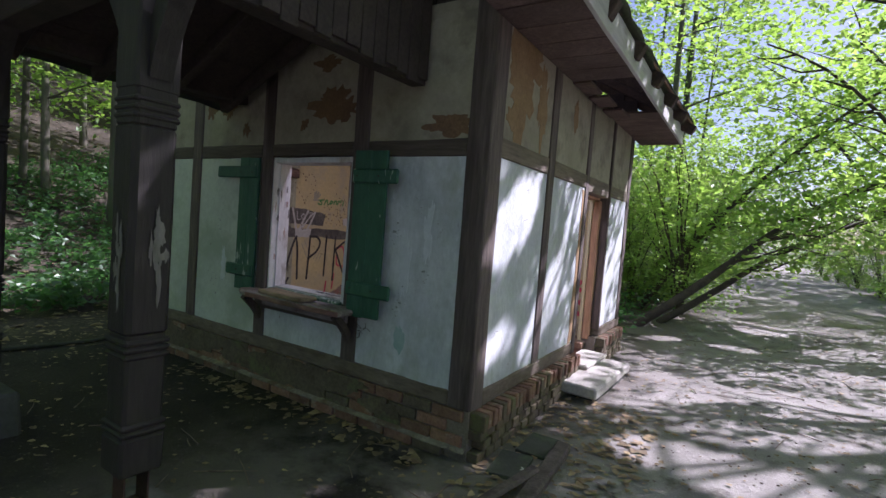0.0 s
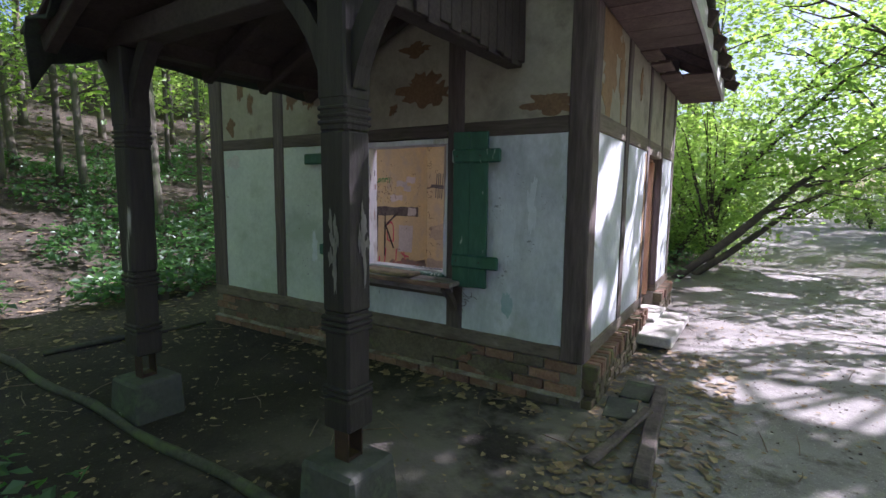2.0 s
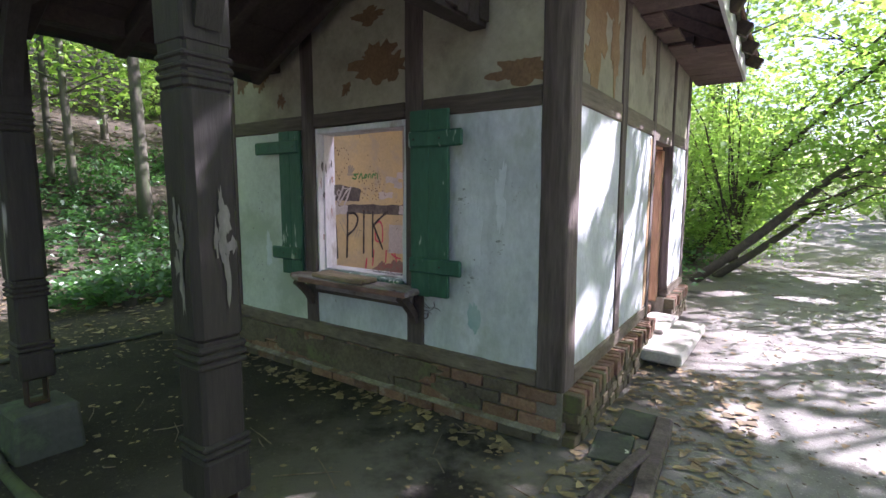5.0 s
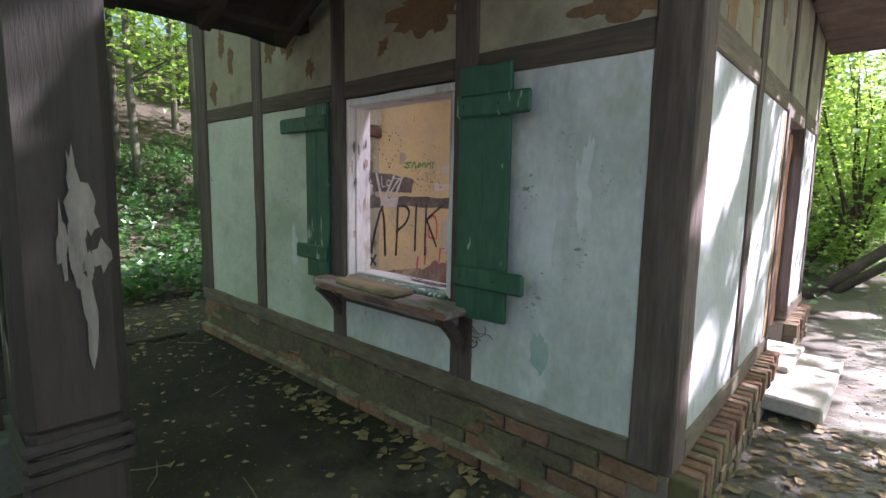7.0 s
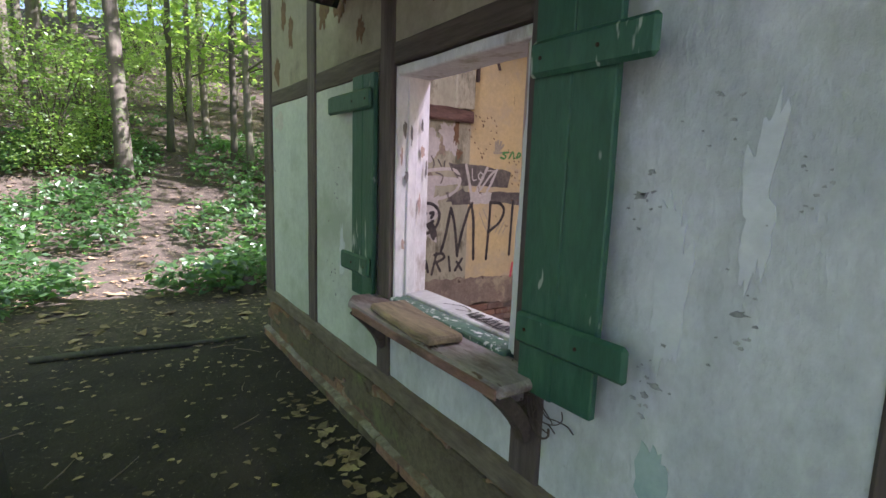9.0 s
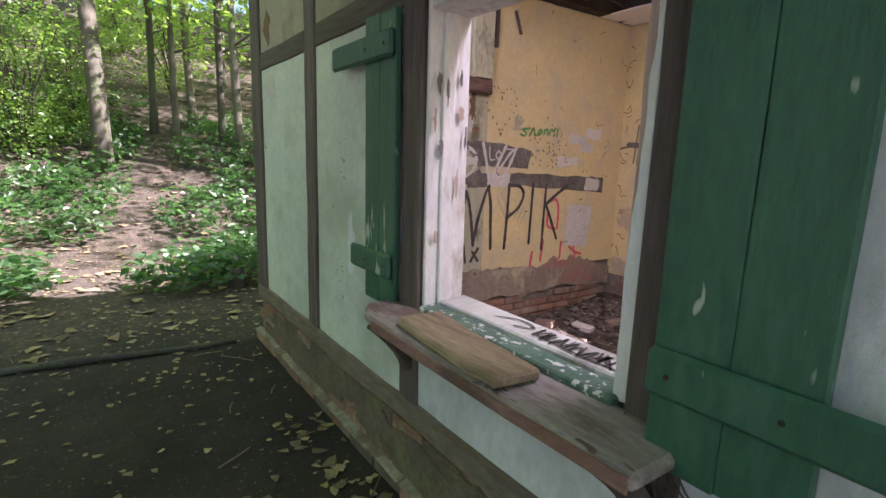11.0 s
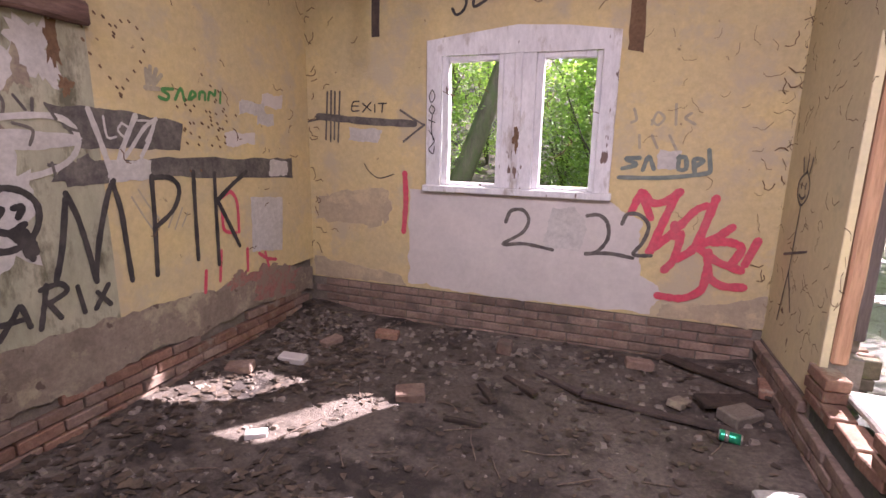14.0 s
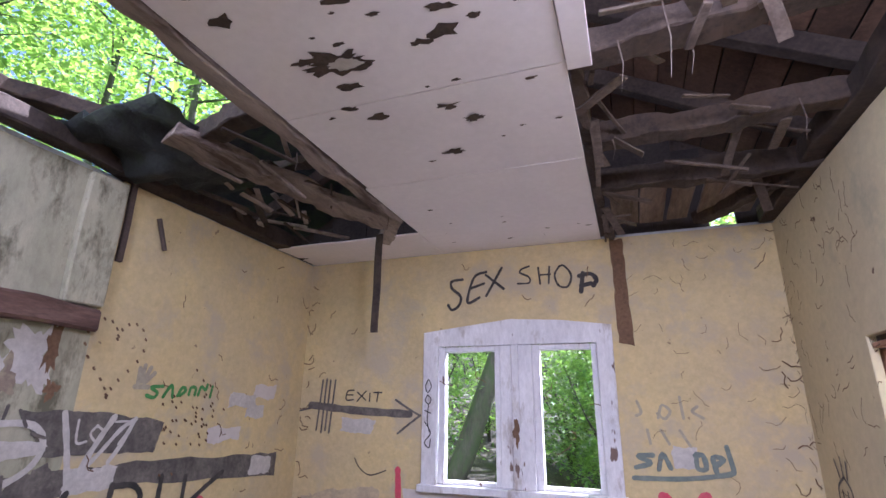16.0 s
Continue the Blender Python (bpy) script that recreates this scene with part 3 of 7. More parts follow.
part("brick_core", block(FX0, -1.52, YB + 0.012, YB + 0.16, -0.5, 0.118), MORTAR, wall_back)

# left wall
wall_left = setting("wall_left", "yellow plastered end wall above bare red brick")
XL = -5.60
part("inner_plaster", block(XL - 0.03, XL, 4.82, YB, 0.30, TOP), YELLOW, wall_left, "yellow distempered plaster")
part("inner_plaster", block(XL - 0.03, XL, INNER + 0.03, 4.82, 0.36, TOP - 0.02), MOULD, wall_left, "grey mouldy plaster, paint lost")
part("outer_wall", block(FX0, XL - 0.033, INNER, YB + 0.16, 0.42, TOP + 0.02), PLASTER_BLUE, wall_left)
part("brick_core", block(FX0 + 0.01, XL - 0.04, INNER, YB + 0.16, -0.5, 0.415), MORTAR, wall_left)

DIRT = surface("trodden_inner_dirt", (0.095, 0.072, 0.055), (0.18, 0.145, 0.118), 1.6, 0.95, 0.7, 30, stain=(0.045, 0.034, 0.028), stain_at=0.54, stain_scale=2.2, spots=(0.36, 0.31, 0.26), spots_at=0.70, spots_scale=22, grain=0.45, depth=0.03)


def floor_z(x, y):
    heap = 0.10 * math.exp(-((y - 6.75) / 0.45) ** 2) + 0.08 * math.exp(-((x + 5.5) / 0.35) ** 2) + 0.08 * math.exp(-((x + 1.75) / 0.3) ** 2)
    return -0.30 + heap + 0.030 * noise.noise(Vector((x * 2.2, y * 2.2, 1))) + 0.016 * noise.noise(Vector((x * 7, y * 7, 5)))


fv, ff, NX, NY = [], [], 70, 66
for j in range(NY + 1):
    for i in range(NX + 1):
        x, y = -5.69 + (5.69 - 1.54) * i / NX, 2.84 + 4.05 * j / NY
        fv.append((x, y, floor_z(x, y)))
for j in range(NY):
    for i in range(NX):
        a = j * (NX + 1) + i
        ff.append((a, a + 1, a + NX + 2, a + NX + 1))
tagged(raw("floor", fv, ff, DIRT, smooth=True), "earth floor strewn with leaf mould and rubble", "floor", kind="structure")

# ---- roof, ridge along y ----
roof = tagged(empty("roof"), "decaying boarded gable roof, open to the sky on one slope", "roof", kind="structure")
RIDGE, RZ, EAVE_R, EZ = -3.60, 4.55, -0.82, 3.02
SLOPE = (RZ - EZ) / (EAVE_R - RIDGE)


def roof_z(x):
    return RZ - abs(x - RIDGE) * SLOPE


ang = math.atan(SLOPE)
rng = random.Random(4)
k = 0
x = EAVE_R - 0.02
while x > RIDGE + 0.1:
    w = rng.uniform(0.15, 0.20)
    x2 = x - w * math.cos(ang)
    m = Matrix.Translation(((x + x2) / 2, 0, roof_z((x + x2) / 2) + 0.012)) @ Matrix.Rotation(ang, 4, "Y")
    y0, y1 = 2.35 + rng.uniform(0, 0.05), 7.28 + rng.uniform(-0.05, 0.03)
    if k in (1, 2):
        y1, y0 = 7.30, 5.6
    b = block(-w / 2 + 0.004, w / 2 - 0.004, y0, y1, 0, 0.022, 0.003, 0.004, 8, k)
    b.transform(m)
    part("board", b, ROOF_BOARD, roof)
    x, k = x2, k + 1
for i, y in enumerate((2.45, 3.2, 4.0, 4.8, 5.55, 6.3, 7.05)):
    part("rafter", beam((EAVE_R + 0.02, y, roof_z(EAVE_R) - 0.07), (RIDGE, y, RZ - 0.06), 0.09, 0.12, seed=i), RAFTER, roof)
    if i in (5, 6):
        part("rafter", beam((-6.35, y, roof_z(-6.35) - 0.05), (RIDGE, y, RZ - 0.06), 0.09, 0.12, seed=i + 9), RAFTER, roof)
part("ridge_beam", beam((RIDGE, 2.4, RZ - 0.04), (RIDGE, 7.3, RZ - 0.04), 0.10, 0.16), RAFTER, roof)
# covering felt over the sound slope, moss along its edge
b = block(-1.57, 1.57, 2.30, 7.30, 0.026, 0.05, 0.004, 0.02, 26, 2)
b.transform(Matrix.Translation(((EAVE_R + RIDGE) / 2 - 0.03, 0, roof_z((EAVE_R + RIDGE) / 2 - 0.03) + 0.014)) @ Matrix.Rotation(ang, 4, "Y"))
part("felt_cover", b, FELT, roof)
# boards added near the other slope's ridge to keep sun off the end wall
for i in range(8):
    w = 0.19
    xm = RIDGE - (i + 0.5) * w * math.cos(ang)
    bb = block(-w / 2 + 0.004, w / 2 - 0.004, 2.38, 7.28 - 0.1 * (i % 2), 0, 0.022, 0.003, 0.004, 8, i + 60)
    bb.transform(Matrix.Translation((xm, 0, roof_z(xm) + 0.012)) @ Matrix.Rotation(-ang, 4, "Y"))
    part("board", bb, ROOF_BOARD, roof)
# torn felt left on the far corner of the other slope
tv, tf = [], []
for j in range(13):
    for i in range(19):
        xx, yy = -6.3 + i * 0.15, 5.0 + j * 0.19
        edge = 5.35 + 0.35 * noise.noise(Vector((xx * 2, 0, 3)))
        yy = max(yy, edge)
        tv.append((xx, yy, roof_z(xx) + 0.05 - 0.25 * max(0, edge + 0.3 - yy) + 0.04 * noise.noise(Vector((xx * 4, yy * 4, 0)))))
for j in range(12):
    for i in range(18):
        a = j * 19 + i
        tf.append((a, a + 1, a + 20, a + 19))
felt2 = raw("torn_felt", tv, tf, FELT, roof, "torn black roofing felt hanging at the hole", True)
felt2.modifiers.new("thick", "SOLIDIFY").thickness = 0.012

# eaves on the door side
eave = tagged(empty("eave", (FX1, FY, 0), SKEW), "weathered eave with grey fascia and brown soffit boards", "eave", kind="structure")
part("fascia", block(0.52, 0.55, -0.40, SL + 0.3, 2.83, 3.03, 0.004, 0.006, 12, 1), FASCIA, eave, "grey-white painted fascia board")
for i in range(16):
    y = -0.38 + i * 0.31
    if i in (6, 7, 8, 9):
        continue
    part("soffit_board", block(0.0, 0.515, y, y + 0.30, 2.845, 2.865, 0.003, 0.006, 3, i), SOFFIT, eave)
for i in range(3):
    part("soffit_board", block(0.0 + i * 0.02, 0.16 + i * 0.04, 1.48 + i * 0.42, 1.86 + i * 0.42, 2.835 - 0.02 * i, 2.858 - 0.02 * i, 0.003, 0.01, 3, i + 30), SOFFIT, eave)
part("end_board", block(0.02, 0.515, SL + 0.26, SL + 0.285, 2.83, 3.12, 0.003, 0.004, 3, 7), SOFFIT, eave)
mv, mf = tube([(0.56, -0.4 + i * 0.16, 3.07 + 0.012 * math.sin(i * 2.1)) for i in range(32)], [0.035 + 0.014 * noise.noise(Vector((i * 0.9, 0, 0))) for i in range(32)], 8, 3, 0.25)
raw("moss_edge", mv, mf, MOSS, eave, "moss-grown roof edge", True)

# gables: vertical boards, front one whole, back one with gaps
for nm, y, gaps in (("gable_front", FY + 0.03, ()), ("gable_back", YB + 0.10, (20,))):
    g = tagged(empty(nm), "dark vertical gable boarding", "gable", kind="structure")
    for i in range(26):
        xx = -6.1 + i * 0.2
        if roof_z(xx) - 0.05 < TOP + 0.1 or i in gaps or xx + 0.2 > -1.3:
            continue
        part("board", block(xx - 0.01 * (i % 2), xx + 0.2 + 0.01 * (i % 2), y + 0.023 * (i % 2), y + 0.022 + 0.023 * (i % 2), TOP - 0.02 if y > 5 else TOP + 0.03, min(roof_z(xx), roof_z(xx + 0.2)) - 0.03, 0.003, 0.004, 2, i), DARK_WOOD, g)

# ---- ceiling ----
ceiling = bmesh.new()
cy = (INNER + 0.035, 4.57, 5.40, YB)
for i in range(3):
    block(-4.22 if i < 2 else -4.24, -2.90, cy[i] + 0.003, cy[i + 1] - 0.003, TOP, TOP + 0.014, 0.002, 0.003, 6, i, ceiling)
block(-2.897, -2.80, cy[0], 4.62, TOP - 0.006, TOP + 0.02, 0.003, 0.003, 5, 8, ceiling)
block(-5.58, -4.245, 6.28, YB - 0.002, TOP, TOP + 0.012, 0.002, 0.006, 5, 9, ceiling)
ceil_ob = link_mesh("ceiling", ceiling, CEILING)
tagged(ceil_ob, "white ceiling boards, chipped and partly fallen", "ceiling", kind="structure")
joists = tagged(empty("ceiling_joists"), "exposed rough ceiling timbers, dusty and rotten", "joist", kind="structure")
for i, (p, q, w, h) in enumerate((
        ((-4.275, 2.95, 3.0), (-4.30, 6.02, 3.0), 0.09, 0.13), ((-4.95, 4.55, 3.01), (-4.42, 6.10, 2.99), 0.22, 0.07),
        ((-5.58, 4.75, 3.06), (-4.3, 4.62, 3.10), 0.11, 0.12), ((-5.60, 3.0, 3.02), (-5.52, 6.6, 3.02), 0.12, 0.12),
        ((-5.1, 5.2, 3.08), (-4.3, 5.15, 3.08), 0.10, 0.06), ((-6.1, 3.6, 3.25), (-4.9, 5.0, 3.05), 0.13, 0.10),
        ((-4.30, 6.02, 2.99), (-4.62, 6.42, 2.99), 0.10, 0.10),
        ((-2.88, 4.62, 3.03), (-1.50, 4.55, 3.03), 0.12, 0.10), ((-2.88, 5.35, 3.03), (-1.52, 5.30, 3.03), 0.11, 0.12),
        ((-2.88, 5.95, 3.03), (-1.54, 5.95, 3.03), 0.10, 0.14), ((-2.88, 3.8, 3.03), (-1.46, 3.8, 3.03), 0.12, 0.12),
        ((-2.87, 4.6, 3.02), (-2.87, 6.84, 3.02), 0.06, 0.10), ((-1.62, 2.95, 3.02), (-1.74, 6.84, 3.02), 0.12, 0.12),
        ((-2.2, 6.80, 3.02), (-1.64, 5.9, 3.02), 0.08, 0.10))):
    part("joist", beam(p, q, w, h, 0.007, 0.03, i), SHELF_PALE if i in (0, 1, 6) else RAFTER, joists)
for i in range(6):
    xx = -2.80 + i * 0.20
    part("lath_board", block(xx, xx + 0.19 - 0.025 * (i % 3), 6.02, 6.83, 3.05 - 0.012 * (i % 2), 3.07, 0.003, 0.012, 4, i), OLD_BOARD, joists)

tv, tf = [], []
for j in range(16):
    for i in range(14):
        u_, w_ = i / 13, j / 15
        n1 = noise.noise(Vector((u_ * 6, w_ * 6, 1)))
        n2 = noise.noise(Vector((u_ * 15, w_ * 15, 4)))
        tv.append((-5.60 + 0.75 * u_ + 0.05 * n2, 4.35 + 1.0 * w_ + 0.06 * n1, 3.10 - 0.16 * math.sin(u_ * 3.1) * math.sin(w_ * 3.1) + 0.10 * n1 + 0.06 * n2))
for j in range(15):
    for i in range(13):
        q = j * 14 + i
        tf.append((q, q + 1, q + 15, q + 14))
mess = raw("sagging_felt", tv, tf, FELT, joists, "black sagging felt and rotten debris between the timbers", True)
mess.modifiers.new("thick", "SOLIDIFY").thickness = 0.01
rs = random.Random(14)
for k in range(2):
    bm_ = bmesh.new()
    for i in range(16):
        x_, y_, z_ = rs.uniform(-5.5, -4.45), rs.uniform(4.45, 6.0), rs.uniform(2.97, 3.09)
        a_, l_ = rs.uniform(0.9, 2.2), rs.uniform(0.15, 0.5)
        beam((x_, y_, z_), (x_ + l_ * math.cos(a_), y_ + l_ * math.sin(a_), z_ + rs.uniform(-0.1, 0.06)), rs.uniform(0.012, 0.05), rs.uniform(0.008, 0.02), 0.002, 0.008, i, bm_)
    part("rotten_lath", bm_, (RAFTER, SHELF_PALE)[k], joists, "splintered rotten laths hanging from the hole")

# torn lath and plaster along the broken ceiling edges
rs = random.Random(29)
for nm, x0, x1, y0, y1, n_, mat_ in (("torn_lath", -2.78, -2.2, 3.7, 4.62, 16, LATH), ("torn_lath", -2.86, -1.7, 4.7, 6.7, 14, LATH), ("torn_paper", -2.88, -2.80, 4.65, 6.8, 16, LATH)):
    bm_ = bmesh.new()
    for i in range(n_):
        x_, y_, z_ = rs.uniform(x0, x1), rs.uniform(y0, y1), rs.uniform(2.96, 3.02)
        a_, l_ = rs.choice((0.0, 1.57, 1.2)) + rs.gauss(0, 0.25), rs.uniform(0.08, 0.4)
        beam((x_, y_, z_), (x_ + l_ * math.cos(a_), y_ + l_ * math.sin(a_), z_ + rs.uniform(-0.14, 0.03)), rs.uniform(0.012, 0.06), rs.uniform(0.006, 0.016), 0.002, 0.008, i, bm_)
    part(nm, bm_, mat_, joists, "splintered lath and torn board hanging at the ceiling's edge")
for i, (x_, y_, ln) in enumerate(((-2.70, 4.55, 0.22), (-2.55, 4.4, 0.30), (-2.45, 4.62, 0.15), (-1.95, 5.2, 0.2), (-2.75, 5.3, 0.12), (-4.28, 5.8, 0.16), (-4.4, 4.9, 0.1))):
    vs, fs = tube([(x_, y_, 2.98), (x_ + 0.01, y_, 2.98 - ln * 0.5), (x_ - 0.005, y_ + 0.01, 2.98 - ln)], [0.004, 0.003, 0.001], 4, i)
    raw("hanging_thread", vs, fs, LATH, joists, "dusty thread hanging from the timbers")

# ---- porch ----
PX1, PX2, PY = -1.96, -3.87, 0.99
BEAM_Z = 2.45


def porch_post(name, x, y, seed):
    p = tagged(empty(name, (x, y, 0)), "dark square timber porch post with turned rings on a concrete footing", "post")
    s = 0.085
    b = bmesh.new()
    block(-s, s, -s, s, 0.44, 0.60, 0.012, 0.004, 2, seed, b)
    block(-s + 0.008, s - 0.008, -s + 0.008, s - 0.008, 0.59, 1.02, 0.014, 0.003, 3, seed, b)
    block(-s + 0.003, s - 0.003, -s + 0.003, s - 0.003, 1.82, 1.98, 0.014, 0.003, 2, seed, b)
    block(-s, s, -s, s, 1.0, 1.84, 0.022, 0.004, 6, seed, b)
    block(-s, s, -s, s, 1.96, BEAM_Z, 0.01, 0.004, 3, seed, b)
    part("shaft", b, POST_WOOD, p)
    for z in (0.615, 0.645, 0.925, 0.953, 0.982, 1.862, 1.892, 1.925):
        part("ring", block(-s - 0.003, s + 0.003, -s - 0.003, s + 0.003, z - 0.011, z + 0.012, 0.008, 0.002, 0, seed), POST_WOOD, p)
    b = bmesh.new()
    block(-0.045, 0.045, -0.05, -0.042, 0.27, 0.52, 0.001, 0, 0, 0, b)
    block(-0.045, 0.045, 0.042, 0.05, 0.27, 0.52, 0.001, 0, 0, 0, b)
    block(-0.04, 0.04, -0.042, 0.042, 0.27, 0.30, 0.001, 0, 0, 0, b)
    part("iron_shoe", b, IRON, p, "rusty iron post shoe")
    rw = random.Random(seed)
    for k in range(20 if x > -3 else 0):
        face, zc, uc = "xy"[k % 2], rw.gauss(1.29, 0.09), rw.gauss(0.012, 0.016)
        n_ = 12
        pts = blob(max(-0.05, min(0.05, uc)), zc, rw.uniform(0.010, 0.030), rw.uniform(0.05, 0.17), k + 70, n_, 0.8)
        lift = s + 0.0012 + 0.0003 * k
        vs = [((lift, u, z_) if face == "x" else (u, -lift, z_)) for u, z_ in pts]
        raw("worn_patch", vs, [tuple(range(n_))], WORN, p, "patch of pale worn paint")
    b = block(-0.19, 0.19, -0.17, 0.17, -0.06, 0.28, 0.02, 0.012, 3, seed)
    for v in b.verts:
        if v.co.z > 0.2:
            v.co.x *= 0.9
            v.co.y *= 0.9
    part("footing", b, CONCRETE, p, "mossy concrete footing block")
    for dx, dy in ((-1, 0), (1, 0)):
        pts = [(dx * (s * 0.6 + 0.27 * (t / 6) ** 1.3), dy * (s * 0.6 + 0.27 * (t / 6) ** 1.3), 2.02 + 0.46 * t / 6 + 0.03 * math.sin(t / 6 * math.pi)) for t in range(7)]
        v, f = tube(pts, [0.062] * 7, 4, 0)
        raw("brace", v, f, POST_WOOD, p, "curved brace")
    return p


porch_post("porch_post", PX1, PY, 1)
porch_post("porch_post", PX2, PY, 2)
porch = tagged(empty("porch_roof"), "dark lean-to porch roof of sooty boards and torn felt", "porch roof")
part("front_beam", beam((-4.15, PY, BEAM_Z + 0.07), (-1.80, PY, BEAM_Z + 0.07), 0.14, 0.14), DARK_WOOD, porch)
for xx in (PX2 - 0.02, PX1 + 0.0):
    part("side_beam", beam((xx, PY + 0.08, BEAM_Z + 0.07), (xx, FY - 0.012, BEAM_Z + 0.07), 0.12, 0.13), DARK_WOOD, porch)


def porch_z(x):
    """Underside of the single-pitch porch roof, low at the far side, high at the path side."""
    return 2.47 + 0.46 * (x + 3.95)


for i in range(5):
    y = 0.62 + i * 0.50
    part("rafter", beam((-4.02, y, porch_z(-4.02) - 0.03), (-1.90, y, porch_z(-1.90) - 0.03), 0.07, 0.10, seed=i), DARK_WOOD, porch)
for i in range(13):
    x0 = -4.06 + i * 0.168
    bb = block(0, 0.184, 0.50 + 0.03 * (i % 3), FY - 0.012, 0, 0.022, 0.003, 0.005, 6, i)
    bb.transform(Matrix.Translation((x0, 0, porch_z(x0) + 0.03)) @ Matrix.Rotation(-math.atan(0.46), 4, "Y"))
    part("deck_board", bb, DARK_WOOD, porch)
for i in range(16):
    y = 0.98 + i * 0.109
    low = BEAM_Z + 0.03 - (0.02 * (i % 3)) + (0.05 if i in (3, 8) else 0)
    part("cladding_board", block(PX1 + 0.065, PX1 + 0.087, y, y + 0.103, low, porch_z(PX1 + 0.07) + 0.02, 0.003, 0.005, 2, i), DARK_WOOD, porch)
tv, tf = [], []
for j in range(15):
    for i in range(22):
        xx, yy = -4.14 + i * 0.109, 0.50 + j * 0.163
        rag = 0.10 * noise.noise(Vector((xx * 5, yy * 5, 2)))
        drop = (1.3 if yy < 0.85 else 0.25) * max(0, -4.04 + rag - xx) + 0.9 * max(0, 0.56 + rag - yy) + 0.03 * noise.noise(Vector((xx * 3, yy * 3, 7)))
        tv.append((xx, min(yy + rag * (j == 0), FY - 0.015), porch_z(xx) + 0.075 - drop))
for j in range(14):
    for i in range(21):
        a = j * 22 + i
        tf.append((a, a + 1, a + 23, a + 22))
cover = raw("felt_cover", tv, tf, FELT, porch, "ragged black roofing felt drooping at the edge", True)
cover.modifiers.new("thick", "SOLIDIFY").thickness = 0.015

# ---- hatch window, shutters, shelf ----
hatch = tagged(empty("window_1"), "open service hatch with flaking white frame and no glass", "window", kind="structure")
HY0, HY1 = FY + 0.012, INNER + 0.035
part("window_frame", block(WX0, WX0 + 0.018, HY0, HY1, WZ0, WZ1, 0.004, 0.003, 10, 1), WHITE_PAINT, hatch)
part("window_frame", block(WX0 + 0.018, WX0 + 0.032, HY0 + 0.055, HY0 + 0.11, WZ0, WZ1, 0.004, 0.003, 10, 2), WHITE_PAINT, hatch)
b = block(WX1 - 0.046, WX1, HY0, HY0 + 0.021, WZ0, WZ1 - 0.047, 0.006, 0.004, 26, 3)
for v in b.verts:
    if v.co.x < WX1 - 0.03:
        v.co.x += 0.022 * max(0.0, min(1.0, (v.co.z - 1.2) / 0.5)) + 0.008 * noise.noise(Vector((0, 0, v.co.z * 9)))
part("window_frame", b, WHITE_PAINT, hatch)
part("lining_board", block(WX1 - 0.060, WX1 - 0.002, HY0 + 0.025, HY0 + 0.050, WZ0 + 0.22, WZ1 - 0.047, 0.006, 0.007, 22, 4), PINK_WOOD, hatch, "bare split pinkish lining board")
part("window_frame", block(WX0 + 0.018, WX1, HY0, HY1, WZ1 - 0.045, WZ1, 0.006, 0.004, 8, 5), WHITE_PAINT, hatch)
part("inner_sill", block(WX0 + 0.018, WX1 - 0.003, HY0 + 0.06, HY1 + 0.012, WZ0 - 0.02, WZ0 + 0.030, 0.006, 0.004, 10, 6), FASCIA, hatch, "flaking white inner sill with black scrawl")
part("outer_sill", block(WX0 + 0.02, WX1 - 0.026, HY0 - 0.03, HY0 + 0.057, WZ0 - 0.03, WZ0 + 0.016, 0.006, 0.004, 10, 7), GREEN_DARK, hatch, "chipped green and white outer sill")

rw = random.Random(6)
for k in range(9):
    pts = blob(rw.uniform(HY0 + 0.02, HY1 - 0.02), rw.uniform(WZ0 + 0.1, WZ1 - 0.1), rw.uniform(0.008, 0.024), rw.uniform(0.03, 0.11), k, 14, 0.9)
    raw("paint_loss", [(WX0 + 0.0335 + 0.0004 * k if HY0 + 0.055 < u < HY0 + 0.11 else WX0 + 0.0335 + 0.0004 * k, u, z_) for u, z_ in pts], [tuple(range(14))], (WORN, PINK_WOOD)[k % 2], hatch, "bare wood where paint has flaked")
shelf = tagged(empty("counter_shelf"), "worn plank counter shelf with peeling paint under the hatch", "shelf")
b = block(-3.64, -2.36, 2.535, FY + 0.012, 0.815, 0.855, 0.012, 0.004, 12, 3)
for v in b.verts:
    t = max(0, (-3.45 - v.co.x) / 0.2)
    v.co.y += 0.09 * t * t * (1 if v.co.y < 2.65 else 0)
part("board", b, SHELF_WOOD, shelf)
part("front_edge", block(-3.44, -2.37, 2.527, 2.534, 0.812, 0.850, 0.003, 0.004, 20, 8), RED_EDGE, shelf, "reddish-brown paint left along the worn edge")
part("apron", block(-3.44, -2.46, FY - 0.05, FY - 0.012, 0.73, 0.815, 0.006, 0.005, 8, 4), SHELF_WOOD, shelf)
for xx in (-3.52, -2.45):
    pts = [(xx, FY - 0.01 - 0.16 * (t / 5) ** 1.5, 0.60 + 0.205 * t / 5) for t in range(6)]
    v, f = tube(pts, [0.035] * 6, 4)
    raw("bracket", v, f, TIMBER, shelf)
loose = tagged(empty("loose_plank"), "short split brown plank lying on the counter shelf", "plank")
b = block(-0.29, 0.29, -0.085, 0.085, 0, 0.032, 0.008, 0.006, 10, 12)
for v in b.verts:
    if v.co.x > 0.2:
        v.co.y *= 0.9
        v.co.z += 0.006
part("plank", b, PLANK_WOOD, loose)
loose.matrix_world = pose(-3.04, 2.635, 0.857, 0, 0, -6)


